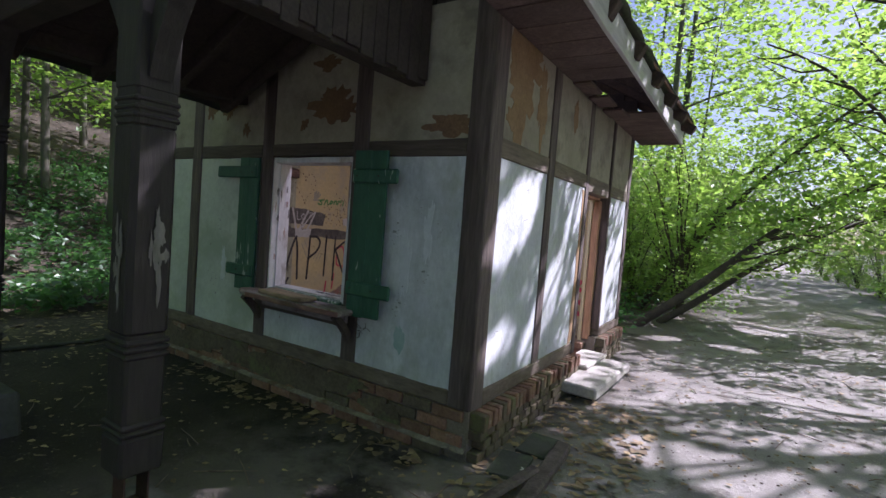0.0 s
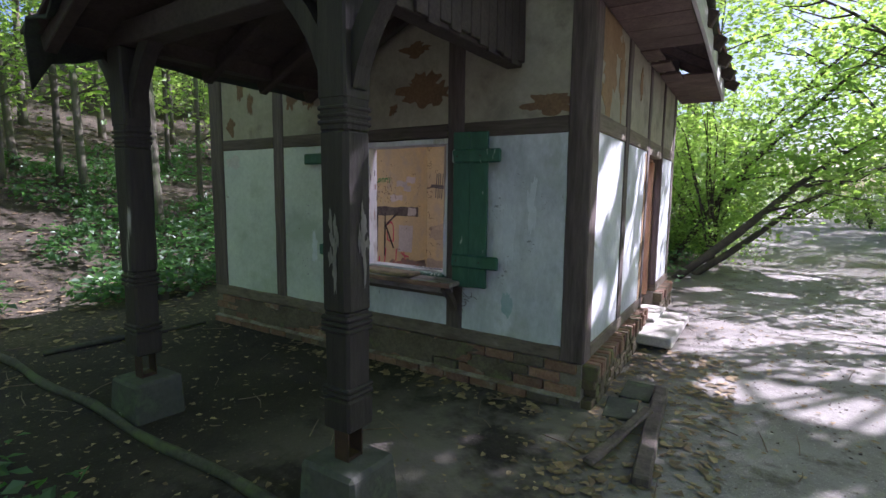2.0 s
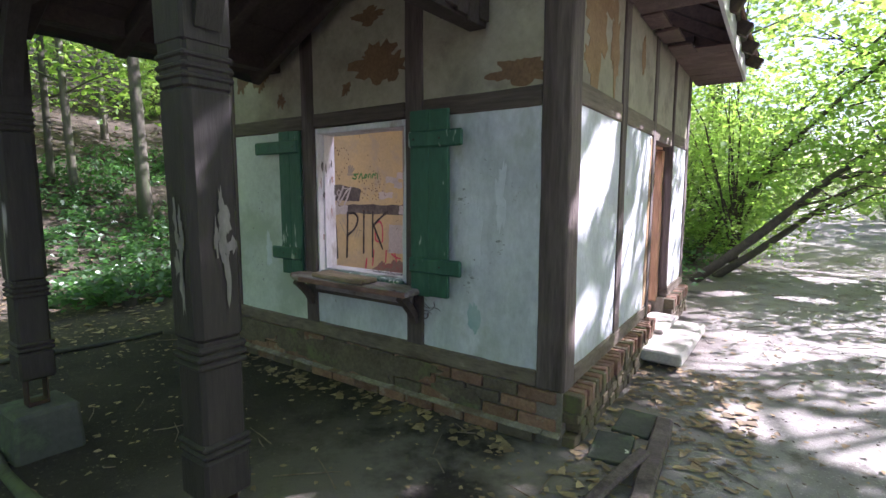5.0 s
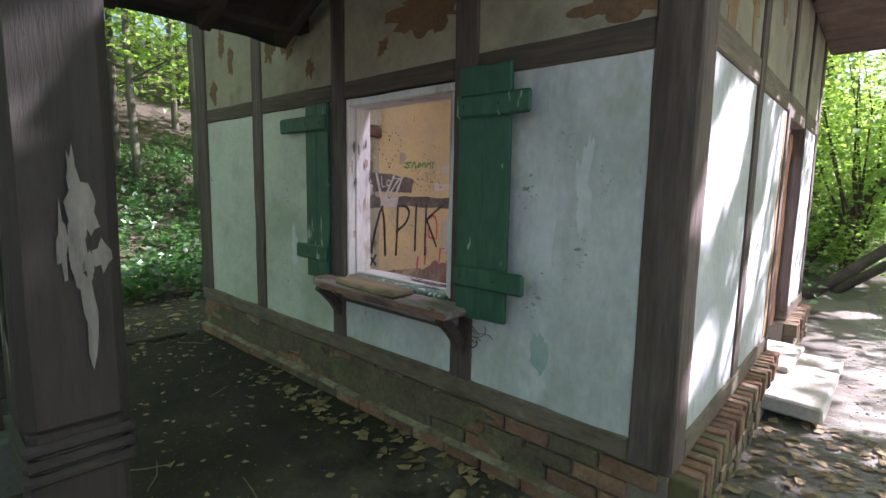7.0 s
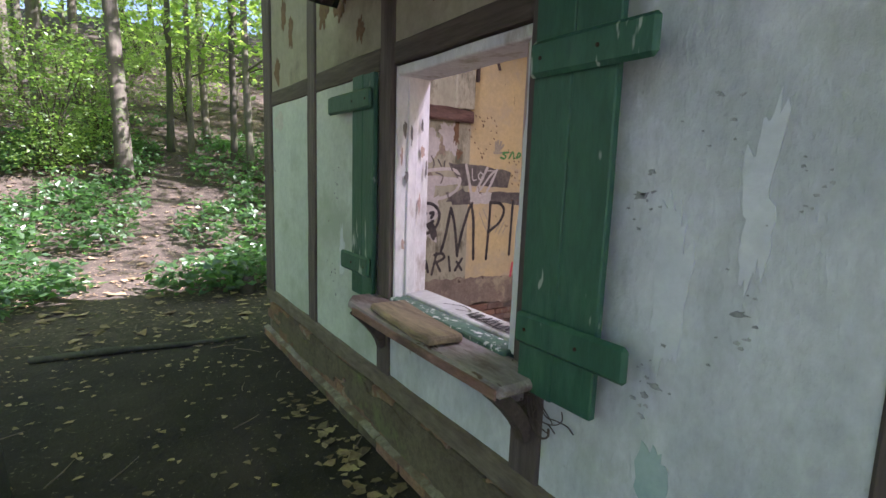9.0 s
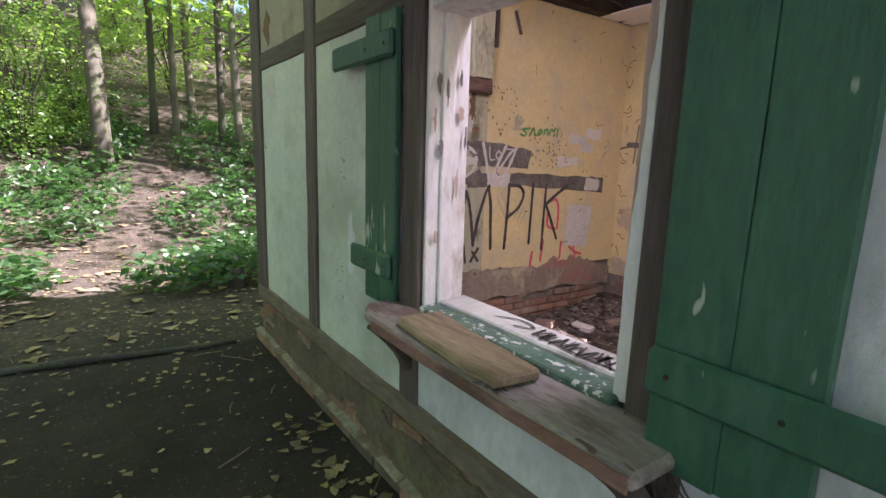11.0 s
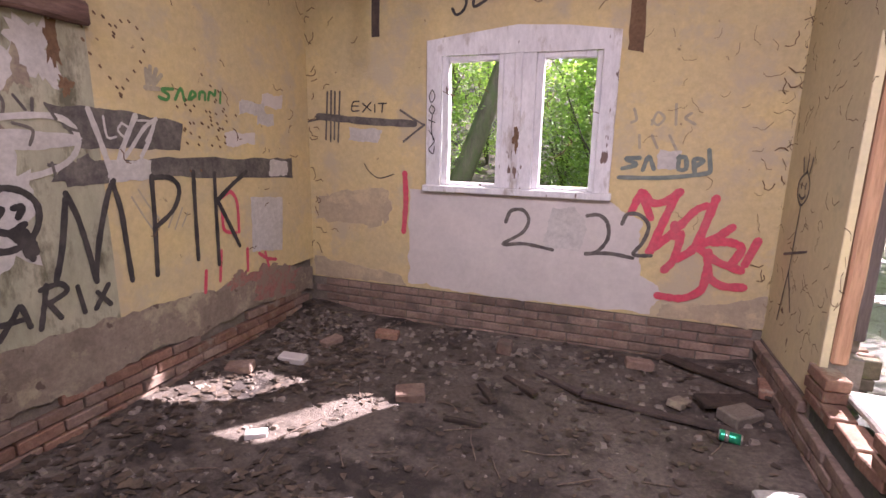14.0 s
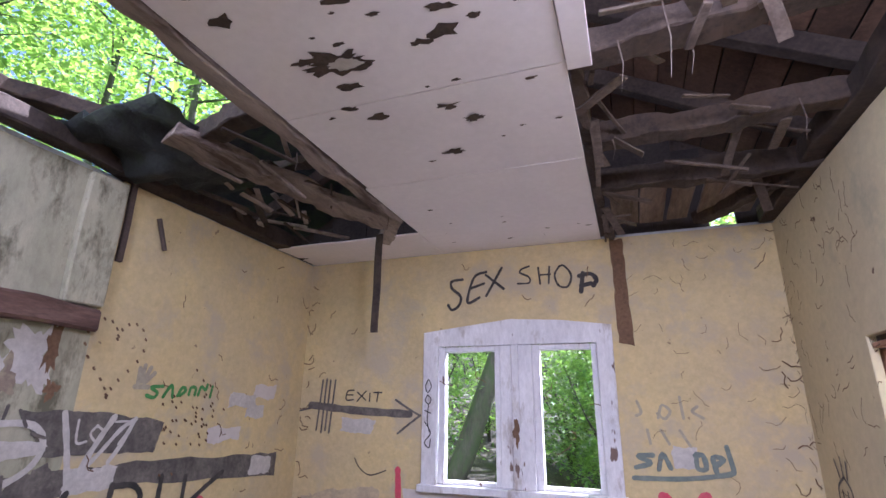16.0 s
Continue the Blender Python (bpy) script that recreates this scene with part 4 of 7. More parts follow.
def shutter(name, x0, x1, z0, z1, y, out, up, low, label):
    """A boarded shutter with two battens whose ends stick out past the boards on one side (out = 1 right, -1 left)."""
    s = tagged(empty(name), label, "shutter")
    n = 2
    w = (x1 - x0) / n
    for i in range(n):
        part("board", block(x0 + i * w + 0.001, x0 + (i + 1) * w - 0.001, y, y + 0.026, z0 + 0.006 * i, z1 - 0.004 * i, 0.004, 0.003, 8, i + int(-x0 * 9)), GREEN, s)
    for z, reach in (up, low):
        a, b = (x0 + 0.0, x1 + reach) if out > 0 else (x0 - reach, x1)
        bat = part("batten", block(a, b, y - 0.026, y - 0.001, z - 0.052, z + 0.052, 0.012, 0.004, 6, int(z * 10)), GREEN, s, "green batten with chipped ends")
        for hx in (x0 + 0.05, x1 - 0.05):
            nb = bmesh.new()
            bmesh.ops.create_uvsphere(nb, u_segments=8, v_segments=5, radius=0.006)
            nb.transform(Matrix.Translation((hx, y - 0.026, z)))
            part("bolt", nb, IRON, bat)
    return s


shutter("shutter", -2.435, -2.13, 0.81, 2.02, 2.672, 1, (1.835, 0.12), (1.02, 0.115), "dark green boarded shutter folded open, paint chipped")
shutter("shutter", -3.86, -3.60, 0.82, 1.985, 2.712, -1, (1.855, 0.30), (0.995, 0.11), "dark green boarded shutter folded open, scraped bare in spots")

# ---- back window ----
back_window = tagged(empty("window_2"), "glassless white casement frame with flaking paint in the yellow wall", "window", kind="structure")
WY = YB - 0.035


def casing(x0, x1, z0, z1, y0, y1, seed, name="casing", mat=WHITE_PAINT):
    return part(name, block(x0, x1, y0, y1, z0, z1, 0.006, 0.005, 8, seed), mat, back_window)


casing(-4.40, -4.27, 1.05, 2.25, WY, YB + 0.005, 1)
casing(-3.03 + 0.03, -2.88, 1.05, 2.25, WY, YB + 0.005, 2)
casing(-4.42, -2.86, 1.02, 1.075, WY - 0.03, YB + 0.10, 3, "sill")
v = [(-4.40, 2.13), (-3.00 + 0.12, 2.13), (-2.88, 2.26), (-3.25, 2.31), (-3.65, 2.335), (-4.05, 2.29), (-4.40, 2.25)]
bm_ = bmesh.new()
ring0 = [bm_.verts.new((x_, WY + 0.002, z_)) for x_, z_ in v]
ring1 = [bm_.verts.new((x_, YB + 0.006, z_)) for x_, z_ in v]
bm_.faces.new(ring0), bm_.faces.new(ring1[::-1])
for i in range(len(v)):
    bm_.faces.new((ring0[i], ring1[i], ring1[(i + 1) % len(v)], ring0[(i + 1) % len(v)]))
bmesh.ops.recalc_face_normals(bm_, faces=bm_.faces)
part("head_casing", bm_, WHITE_PAINT, back_window)
casing(-3.75, -3.49, 1.075, 2.13, WY + 0.012, YB + 0.07, 5, "mullion")
casing(-3.655, -3.595, 1.075, 2.13, WY - 0.008, WY + 0.014, 6, "cover_strip")
for a, b_ in ((-4.27, -3.75), (-3.49, -3.0)):
    casing(a, a + 0.055, 1.075, 2.13, WY + 0.035, YB + 0.08, 7, "sash_stile")
    casing(b_ - 0.045, b_, 1.075, 2.13, WY + 0.035, YB + 0.08, 8, "sash_stile")
    casing(a + 0.055, b_ - 0.045, 2.085, 2.13, WY + 0.035, YB + 0.08, 9, "sash_rail")
    casing(a + 0.055, b_ - 0.045, 1.075, 1.105, WY + 0.035, YB + 0.08, 10, "sash_rail")

# doorway lining
door_frame = tagged(empty("door_1", (FX1, FY, 0), SKEW), "empty doorway with peeling brown timber lining and no door", "doorway", kind="structure")
part("jamb", block(-ST + 0.005, -0.085, D1 - 0.01, D1 + 0.068, 0.30, DT - 0.03, 0.012, 0.01, 14, 3), DOOR_WOOD, door_frame, "peeling pink-brown jamb board")
part("jamb", block(-ST - 0.03, -0.012, D0 + 0.002, D0 + 0.03, 0.30, DT - 0.03, 0.005, 0.006, 8, 4), DOOR_WOOD, door_frame)
part("head", block(-ST - 0.03, -0.085, D0 + 0.032, D1 - 0.012, DT - 0.03, DT - 0.003, 0.005, 0.006, 5, 5), DOOR_WOOD, door_frame)

step = tagged(empty("door_step"), "broken pale stone doorstep slab", "step")
part("slab", block(-1.40, -1.04, 4.50, 5.75, 0.05, 0.15, 0.014, 0.012, 6, 2), STEP_STONE, step)
part("support", block(-1.38, -1.07, 4.62, 5.7, -0.05, 0.052, 0.014, 0.01, 6, 4), CONCRETE, step)
part("top_slab", block(-1.58, -1.30, 5.05, 5.78, 0.155, 0.20, 0.012, 0.01, 4, 6), STEP_STONE, step)

# ---- woodland ----
def leaf_mesh(centres, sizes, seed, droop=0.5):
    """Many small folded leaves, one at each centre."""
    r = np.random.RandomState(seed)
    n = len(centres)
    c = np.asarray(centres, float)
    d = r.normal(size=(n, 3))
    d[:, 2] = d[:, 2] * 0.35 - 0.25 * droop
    d /= np.linalg.norm(d, axis=1)[:, None]
    u = r.normal(size=(n, 3)) * 0.45 + np.array([0, 0, 1.0])
    s = np.cross(d, u)
    s /= np.linalg.norm(s, axis=1)[:, None] + 1e-9
    u = np.cross(s, d)
    z = np.asarray(sizes, float)[:, None]
    base, tip = c - d * z * 0.5, c + d * z * 0.55
    left, right = c + s * z * 0.36 + u * z * 0.10 - d * z * 0.08, c - s * z * 0.36 + u * z * 0.10 - d * z * 0.08
    verts = np.stack([base, left, tip, right], 1).reshape(-1, 3)
    k = np.arange(n)[:, None] * 4
    faces = np.concatenate([k + np.array([[0, 2, 1]]), k + np.array([[0, 3, 2]])], 0)
    return verts.tolist(), faces.tolist()


def clumps(rng_, n_clump, per, place, spread):
    pts = []
    for _ in range(n_clump):
        cx, cy_, cz = place(rng_)
        s = spread * rng_.uniform(0.6, 1.4)
        for _ in range(per):
            pts.append((cx + rng_.gauss(0, s), cy_ + rng_.gauss(0, s), cz + rng_.gauss(0, s * 0.45)))
    return pts


def forest_tree(name, seed, height, radius, first, n_clump, per, size, label, lean=0.0, r0=0.14, leaf=LEAF):
    """Tall slender tree: bent trunk, limbs, and a loose crown of leaf sprays with gaps."""
    rg = random.Random(seed)
    tree = tagged(empty(name), label, "tree")
    bend = rg.uniform(0, 6.28)
    pts, rad = [], []
    for i in range(12):
        t = i / 11
        off = lean * t * height + 0.25 * math.sin(t * 3 + seed)
        pts.append(Vector((math.cos(bend) * off, math.sin(bend) * off, -0.5 + (height + 0.5) * t)))
        rad.append(r0 * (1.25 - t if i == 0 else 1 - 0.85 * t))
    v, f = tube(pts, rad, 9, seed, 0.06)
    limbs = []
    for i in range(9):
        t = rg.uniform(first / height, 0.95)
        k = min(10, int(t * 11))
        p = pts[k].lerp(pts[k + 1], t * 11 - k)
        a = rg.uniform(0, 6.28)
        ln = radius * rg.uniform(0.5, 1.0)
        q = [p + Vector((math.cos(a), math.sin(a), 0.5)) * ln * s + Vector((0, 0, -0.15 * ln * s * s)) for s in (0, 0.35, 0.7, 1.0)]
        limbs.append(q[-1])
        v2, f2 = tube(q, [r0 * 0.3, r0 * 0.22, r0 * 0.14, r0 * 0.05], 5, i)
        o = len(v)
        v += v2
        f += [tuple(j + o for j in ff_) for ff_ in f2]
    raw("trunk", v, f, BARK, tree, "grey-green bark", True)

    def place(r_):
        if r_.random() < 0.35:
            q = r_.choice(limbs)
            return (q.x + r_.gauss(0, 0.5), q.y + r_.gauss(0, 0.5), q.z + r_.gauss(0, 0.3))
        z = first + (height + 1 - first) * r_.random() ** 0.8
        a, rr = r_.uniform(0, 6.28), radius * math.sqrt(r_.random()) * (1.0 - 0.4 * abs(z / height - 0.6))
        c = pts[min(11, int(z / (height + 0.5) * 11))]
        return (c.x + rr * math.cos(a), c.y + rr * math.sin(a), z)

    pl = clumps(rg, n_clump, per, place, 0.38)
    v, f = leaf_mesh(pl, [size * rg.uniform(0.6, 1.3) for _ in pl], seed)
    raw("crown", v, f, leaf, tree)
    return tree


def shrub(name, seed, height, radius, n_clump, per, size, label, leaf=LEAF_LIGHT):
    """Several thin stems and sprays of leaves from near the ground up."""
    rg = random.Random(seed)
    s = tagged(empty(name), label, "shrub")
    tips = []
    for i in range(9):
        a, ln = rg.uniform(0, 6.28), rg.uniform(0.2, 1.0) * radius
        pts = [Vector((math.cos(a) * ln * t ** 1.5 + 0.05 * math.sin(t * 9 + i), math.sin(a) * ln * t ** 1.5, height * rg.uniform(0.95, 1.05) * t - 0.1)) for t in (0, 0.25, 0.5, 0.75, 1.0)]
        tips += pts[1:]
        v2, f2 = tube(pts, [0.028, 0.022, 0.017, 0.012, 0.005], 5, i)
        raw("stem", v2, f2, BARK_DARK, s)

    def place(r_):
        q = r_.choice(tips)
        return (q.x + r_.gauss(0, 0.32 * radius), q.y + r_.gauss(0, 0.32 * radius), max(0.15, q.z + r_.gauss(0, 0.25)))

    pl = clumps(rg, n_clump, per, place, 0.2)
    v, f = leaf_mesh(pl, [size * rg.uniform(0.6, 1.3) for _ in pl], seed)
    raw("foliage", v, f, leaf, s)
    return s


def put(ob, x, y, turn=0.0, s=1.0):
    m = pose(x, y, ground_z(x, y) - 0.03, 0, 0, turn) @ Matrix.Scale(s, 4)
    return m


rng = random.Random(11)
kinds = [
    forest_tree("forest_tree", 1, 13.0, 2.1, 3.0, 115, 17, 0.15, "tall slender forest tree with bright green leaves", 0.03, 0.11, LEAF_LIGHT),
    forest_tree("forest_tree", 2, 15.0, 2.0, 3.6, 110, 17, 0.15, "tall slender forest tree with bright green leaves", 0.01, 0.135),
    forest_tree("forest_tree", 3, 11.0, 1.8, 1.8, 115, 17, 0.14, "tall slender forest tree with bright green leaves", 0.06, 0.07, LEAF_LIGHT),
]
spots = []


def free(x, y, gap):
    if any(math.hypot(x - a, y - b) < gap for a, b in spots):
        return False
    if -7.2 < x < 3.6 and -4 < y < 8.2:
        return False
    if 3.0 < x < 17.0 and 3.5 < y < 21.5:                # kept clear for the added shade trees
        return False
    if -6.5 < x < -1.0 and 8 < y < 13:                   # thicket behind the house
        return False
    if -1.6 < x < 3.6 and y > 0:                         # the path
        return False
    if -12.4 < x < -6 and -1.0 < y < 4.5:                  # the side track
        return False
    return True


def scatter(n, x0, x1, y0, y1, gap):
    c = 0
    for _ in range(n * 12):
        x, y = rng.uniform(x0, x1), rng.uniform(y0, y1)
        if free(x, y, gap):
            spots.append((x, y))
            c += 1
            if c >= n:
                return


MARKED = [(-13.1, 1.7, 1, 1.2), (-15.8, 0.6, 1, 1.15), (-15.4, 2.9, 0, 0.8), (-14.8, 3.4, 2, 1.1), (-15.65, 4.1, 0, 0.9), (-13.9, 4.2, 2, 1.2), (-13.3, 4.6, 0, 0.85), (-19.0, 1.3, 1, 1.0), (-21.8, -0.6, 1, 1.1),
          (-15.7, 7.6, 2, 1.1), (-18.5, 7.2, 0, 1.0), (-12.4, 6.6, 2, 1.0), (-10.4, 8.8, 0, 1.0), (-20.0, 5.6, 1, 0.9), (-9.4, 10.5, 0, 1.0), (-13.8, 9.6, 1, 0.9), (-11.8, -1.6, 2, 1.0), (-2.3, 13.4, 0, 1.0), (-2.5, 17.5, 1, 1.0),
          # last tree is unseen, added behind the house to shade the bank
          (4.4, 22.5, 1, 1.0), (-7.0, 9.2, 0, 1.15)]
marks = {at[:2]: at[2:] for at in MARKED}
spots += list(marks)
scatter(48, -34, -10, -8, 20, 1.4)
scatter(9, -9, -2.5, 9.6, 24, 2.0)
scatter(22, 4.2, 18, -6, 40, 2.2)
# unseen trees added behind the viewpoint to block sky light, sparser on the right
scatter(30, -14, -1.5, -16, -4.4, 1.4)
scatter(6, -1.5, 9, -18, -6, 2.2)
# unseen trees added right of the path to shade the ground in front
spots += [(4.6, 3.3), (5.3, 3.9), (3.9, 0.9), (5.6, 1.9), (8.4, 4.0), (6.8, -0.6)]
used = [False] * 3
for i, (x, y) in enumerate(spots):
    k, s = marks.get((x, y), (i % 3, rng.uniform(0.8, 1.2)))
    m = put(kinds[k], x, y, rng.uniform(0, 360), s)
    if not used[k]:
        kinds[k].matrix_world = m
        used[k] = True
        tagged(kinds[k], group="forest trees")
    else:
        copy_thing(kinds[k], m @ Matrix.Scale(1 / kinds[k].scale[0], 4))

shrubs = [shrub("shrub", 5, 3.4, 1.5, 180, 40, 0.072, "leafy woodland shrub with thin stems"),
          shrub("shrub", 6, 2.4, 1.2, 150, 36, 0.068, "leafy woodland shrub with thin stems", LEAF)]
sites = [(-1.3, 11.4), (-2.9, 10.9), (-2.6, 12.6), (-1.9, 14.8), (-2.4, 17.0), (-6.6, 9.8), (-3.2, 13.6), (-1.5, 12.4), (-2.0, 19.5), (-1.8, 22), (4.0, 12), (3.9, 15), (3.8, 18), (3.9, 21.5), (3.8, 25), (-1.4, 25), (-1.3, 29), (3.7, 30), (-1.2, 34), (3.4, 35), (-0.9, 40), (3.1, 41), (0.2, 52), (2.4, 53), (1.2, 60), (-8.6, 8.6)]
for _ in range(10):
    sites.append((rng.uniform(-24, -13.0), rng.uniform(-5, 12)))
for _ in range(5):
    sites.append((rng.uniform(-9, -2.2), rng.uniform(11, 18)))
for i, (x, y) in enumerate(sites):
    o = shrubs[i % 2]
    s = rng.uniform(0.8, 1.25) * (0.9 if x < -11 else 1.0)
    m = put(o, x, y, rng.uniform(0, 360), s)
    if i < 2:
        o.matrix_world = m
        tagged(o, group="shrubs along the path")
    else:
        copy_thing(o, m @ Matrix.Scale(1 / o.scale[0], 4))


# holes cut in the leaves to place sun patches: (x, y) where the beam meets the ground, half widths
GAPS = ((-0.65, 5.94, 0.36, 0.24), (-0.86, 4.96, 0.18, 0.16), (0.05, 3.82, 0.52, 0.30), (0.72, 6.15, 0.62, 0.34), (0.9, 4.9, 0.3, 0.2), (-2.45, 1.85, 0.22, 0.30), (-1.88, 2.48, 0.09, 0.28), (-2.05, 3.25, 0.30, 0.24),
        (-2.42, 3.95, 0.20, 0.34), (-1.95, 5.05, 0.28, 0.36), (-1.50, 4.88, 0.18, 0.26), (-4.9, 5.72, 0.6, 0.32), (-4.1, 5.72, 0.42, 0.30), (1.3, 9.4, 0.5, 0.4), (0.1, 10.8, 0.4, 0.3), (1.4, 12.5, 0.5, 0.4))


def open_to_sun(x, y, z):
    """Whether a leaf here would stand in one of the gaps."""
    gx_, gy_ = x + LIGHT.x * z, y + LIGHT.y * z
    wob = 0.45 * noise.noise(Vector((gx_ * 3.5, gy_ * 3.5, 1)))
    return any(((gx_ - a) / p) ** 2 + ((gy_ - b) / q) ** 2 < 1.5 + wob for a, b, p, q in GAPS) or (gy_ > 2.3 and noise.noise(Vector((gx_ * 1.1, gy_ * 1.1, 6))) > 0.30)


def arching_tree(seed, base, tip, rise, r0, label, n_clump=150):
    """A thin trunk that leans out over the path and carries hanging leaf sprays."""
    rg = random.Random(seed)
    t = tagged(empty("arching_tree", (base[0], base[1], ground_z(*base))), label, "tree")
    d = Vector((tip[0] - base[0], tip[1] - base[1], 0))
    pts = [d * s + Vector((0.05 * math.sin(s * 11 + seed), 0.05 * math.cos(s * 9), rise * math.sin(min(1.0, s * 0.62 + 0.0) * math.pi / 2 * 1.35))) for s in [i / 11 for i in range(12)]]
    v, f = tube(pts, [r0 * (1 - 0.8 * i / 11) for i in range(12)], 7, seed, 0.08)
    for i in range(10):
        p = pts[3 + i % 8]
        a = rg.uniform(-1.2, 1.2)
        dd = Matrix.Rotation(a, 3, "Z") @ d.normalized()
        q = [p + dd * s + Vector((0, 0, rg.uniform(0.1, 0.5) * s)) for s in (0, 0.4, 0.9, 1.5)]
        v2, f2 = tube(q, [r0 * 0.35, r0 * 0.25, r0 * 0.16, 0.005], 5, i)
        o = len(v)
        v += v2
        f += [tuple(j + o for j in x_) for x_ in f2]
        pts.append(q[-1])
        pts.append(q[-2])
    raw("trunk", v, f, BARK_DARK, t, "dark leaning trunk", True)
    pl = clumps(rg, n_clump, 24, lambda r_: (lambda q: (q.x + r_.gauss(0, 0.55), q.y + r_.gauss(0, 0.55), q.z + r_.gauss(0.25, 0.45)))(r_.choice(pts[3:])), 0.22)
    pl = [p for p in pl if not open_to_sun(p[0] + base[0], p[1] + base[1], p[2])]
    v, f = leaf_mesh(pl, [0.12 * rg.uniform(0.6, 1.3) for _ in pl], seed)
    raw("foliage", v, f, LEAF_LIGHT, t)
    return t


arching_tree(31, (-1.7, 9.2), (3.0, 13.0), 3.6, 0.085, "dark thin tree leaning far out over the path")
arching_tree(32, (-1.5, 9.9), (3.4, 15.0), 3.0, 0.07, "dark thin tree leaning far out over the path")
arching_tree(37, (4.3, 11.4), (-0.2, 10.6), 5.4, 0.07, "dark thin tree leaning far out over the path", 70)
arching_tree(38, (-2.6, 14.5), (2.4, 16.5), 6.4, 0.08, "dark thin tree leaning far out over the path", 90)
arching_tree(39, (4.2, 18.0), (0.0, 17.4), 6.0, 0.08, "dark thin tree leaning far out over the path", 90)
arching_tree(33, (-2.2, 11.5), (2.4, 12.6), 5.2, 0.07, "dark thin tree leaning far out over the path")
arching_tree(34, (4.4, 9.0), (0.6, 7.6), 5.6, 0.09, "dark thin tree leaning far out over the path", 70)
def spreading_tree(seed, base, crown, radii, n_clump, label):
    """A tall tree added for shade; its wide uneven crown hangs over the path."""
    rg = random.Random(seed)
    z0 = ground_z(*base)
    t = tagged(empty("spreading_tree", (base[0], base[1], z0)), label, "tree")
    top = Vector((crown[0] - base[0], crown[1] - base[1], crown[2] - z0))
    pts = [Vector((top.x * s_ ** 1.6, top.y * s_ ** 1.6, -0.3 + (top.z + 0.8) * s_)) + Vector((0.06 * math.sin(s_ * 8 + seed), 0.06 * math.cos(s_ * 7), 0)) for s_ in [i / 9 for i in range(10)]]
    v, f = tube(pts, [0.16 * (1 - 0.75 * i / 9) for i in range(10)], 9, seed, 0.06)
    tips = []
    for i in range(16):
        p = pts[5 + i % 5]
        a, ln = i * 2.4 + rg.uniform(-0.4, 0.4), rg.uniform(0.6, 0.95)
        e = top + Vector((math.cos(a) * radii[0] * ln, math.sin(a) * radii[1] * ln, rg.uniform(-0.5, 0.6) * radii[2]))
        q = [p.lerp(e, k) + Vector((0, 0, 0.3 * math.sin(k * 3.1))) for k in (0, 0.3, 0.65, 1.0)]
        v2, f2 = tube(q, [0.05, 0.036, 0.022, 0.006], 5, i)
        o = len(v)
        v += v2
        f += [tuple(j + o for j in x_) for x_ in f2]
        tips += q[1:]
    raw("trunk", v, f, BARK, t, "grey-green bark", True)

    def place(r_):
        if r_.random() < 0.4:
            q = r_.choice(tips)
            return (q.x + r_.gauss(0, 0.4), q.y + r_.gauss(0, 0.4), q.z + r_.gauss(0, 0.25))
        d = Vector((r_.gauss(0, 1), r_.gauss(0, 1), r_.gauss(0, 1))).normalized() * r_.random() ** 0.4
        return (top.x + d.x * radii[0], top.y + d.y * radii[1], top.z + d.z * radii[2])

    pl = [p for p in clumps(rg, n_clump, 24, place, 0.3) if not open_to_sun(p[0] + base[0], p[1] + base[1], p[2] + z0)]
    v, f = leaf_mesh(pl, [0.15 * rg.uniform(0.6, 1.3) for _ in pl], seed)
    raw("crown", v, f, LEAF_LIGHT, t)
    return t


# shade trees added beside the path to dapple path, wall and porch post
spreading_tree(51, (5.2, 10.6), (4.9, 10.2, 7.2), (3.3, 3.2, 1.8), 120, "tall spreading tree with a wide light green crown over the path")
spreading_tree(52, (4.4, 7.0), (2.4, 7.1, 6.5), (2.3, 3.7, 1.3), 390, "tall spreading tree with a wide light green crown over the path")
lean = tagged(empty("leaning_tree", (-5.68, 10.2, ground_z(-5.68, 10.2))), "thick dark leaning tree trunk behind the house", "tree")
v, f = tube([(1.8 * t_ + 0.08 * math.sin(t_ * 6), 0.2 * t_, 4.2 * t_ - 0.2) for t_ in [i / 8 * 2 for i in range(9)]], [0.17 - 0.011 * i for i in range(9)], 10, 3, 0.06)
raw("trunk", v, f, BARK, lean, "", True)
rg = random.Random(3)
pl = clumps(rg, 110, 18, lambda r_: (2.2 + r_.gauss(0, 1.1), 0.5 + r_.gauss(0, 0.8), r_.uniform(2.4, 8.5)), 0.3)
v, f = leaf_mesh(pl, [0.13 * rg.uniform(0.6, 1.3) for _ in pl], 4)
raw("foliage", v, f, LEAF_LIGHT, lean)
arching_tree(35, (4.6, 13.6), (1.0, 13.0), 6.2, 0.09, "dark thin tree leaning far out over the path", 80)

# undergrowth, litter and far woods: uncountable
rg = random.Random(21)
pl, sz = [], []
for _ in range(3600):
    x, y = -6.3 - 11 * rg.random() ** 1.25, rg.uniform(-4.5, 9.5)
    track = abs(y - 1.35 + 0.21 * (x + 6.2)) < 0.38
    if noise.noise(Vector((x * 0.5, y * 0.5, 4))) < -0.25 + 0.035 * max(0.0, -x - 11) or track or (x > -7.2 and 0.4 < y < 4.2):
        continue
    h = rg.uniform(0.15, 0.5)
    for _ in range(14):
        pl.append((x + rg.gauss(0, 0.11), y + rg.gauss(0, 0.11), ground_z(x, y) + h * rg.uniform(0.3, 1.0)))
        sz.append(rg.uniform(0.07, 0.14))
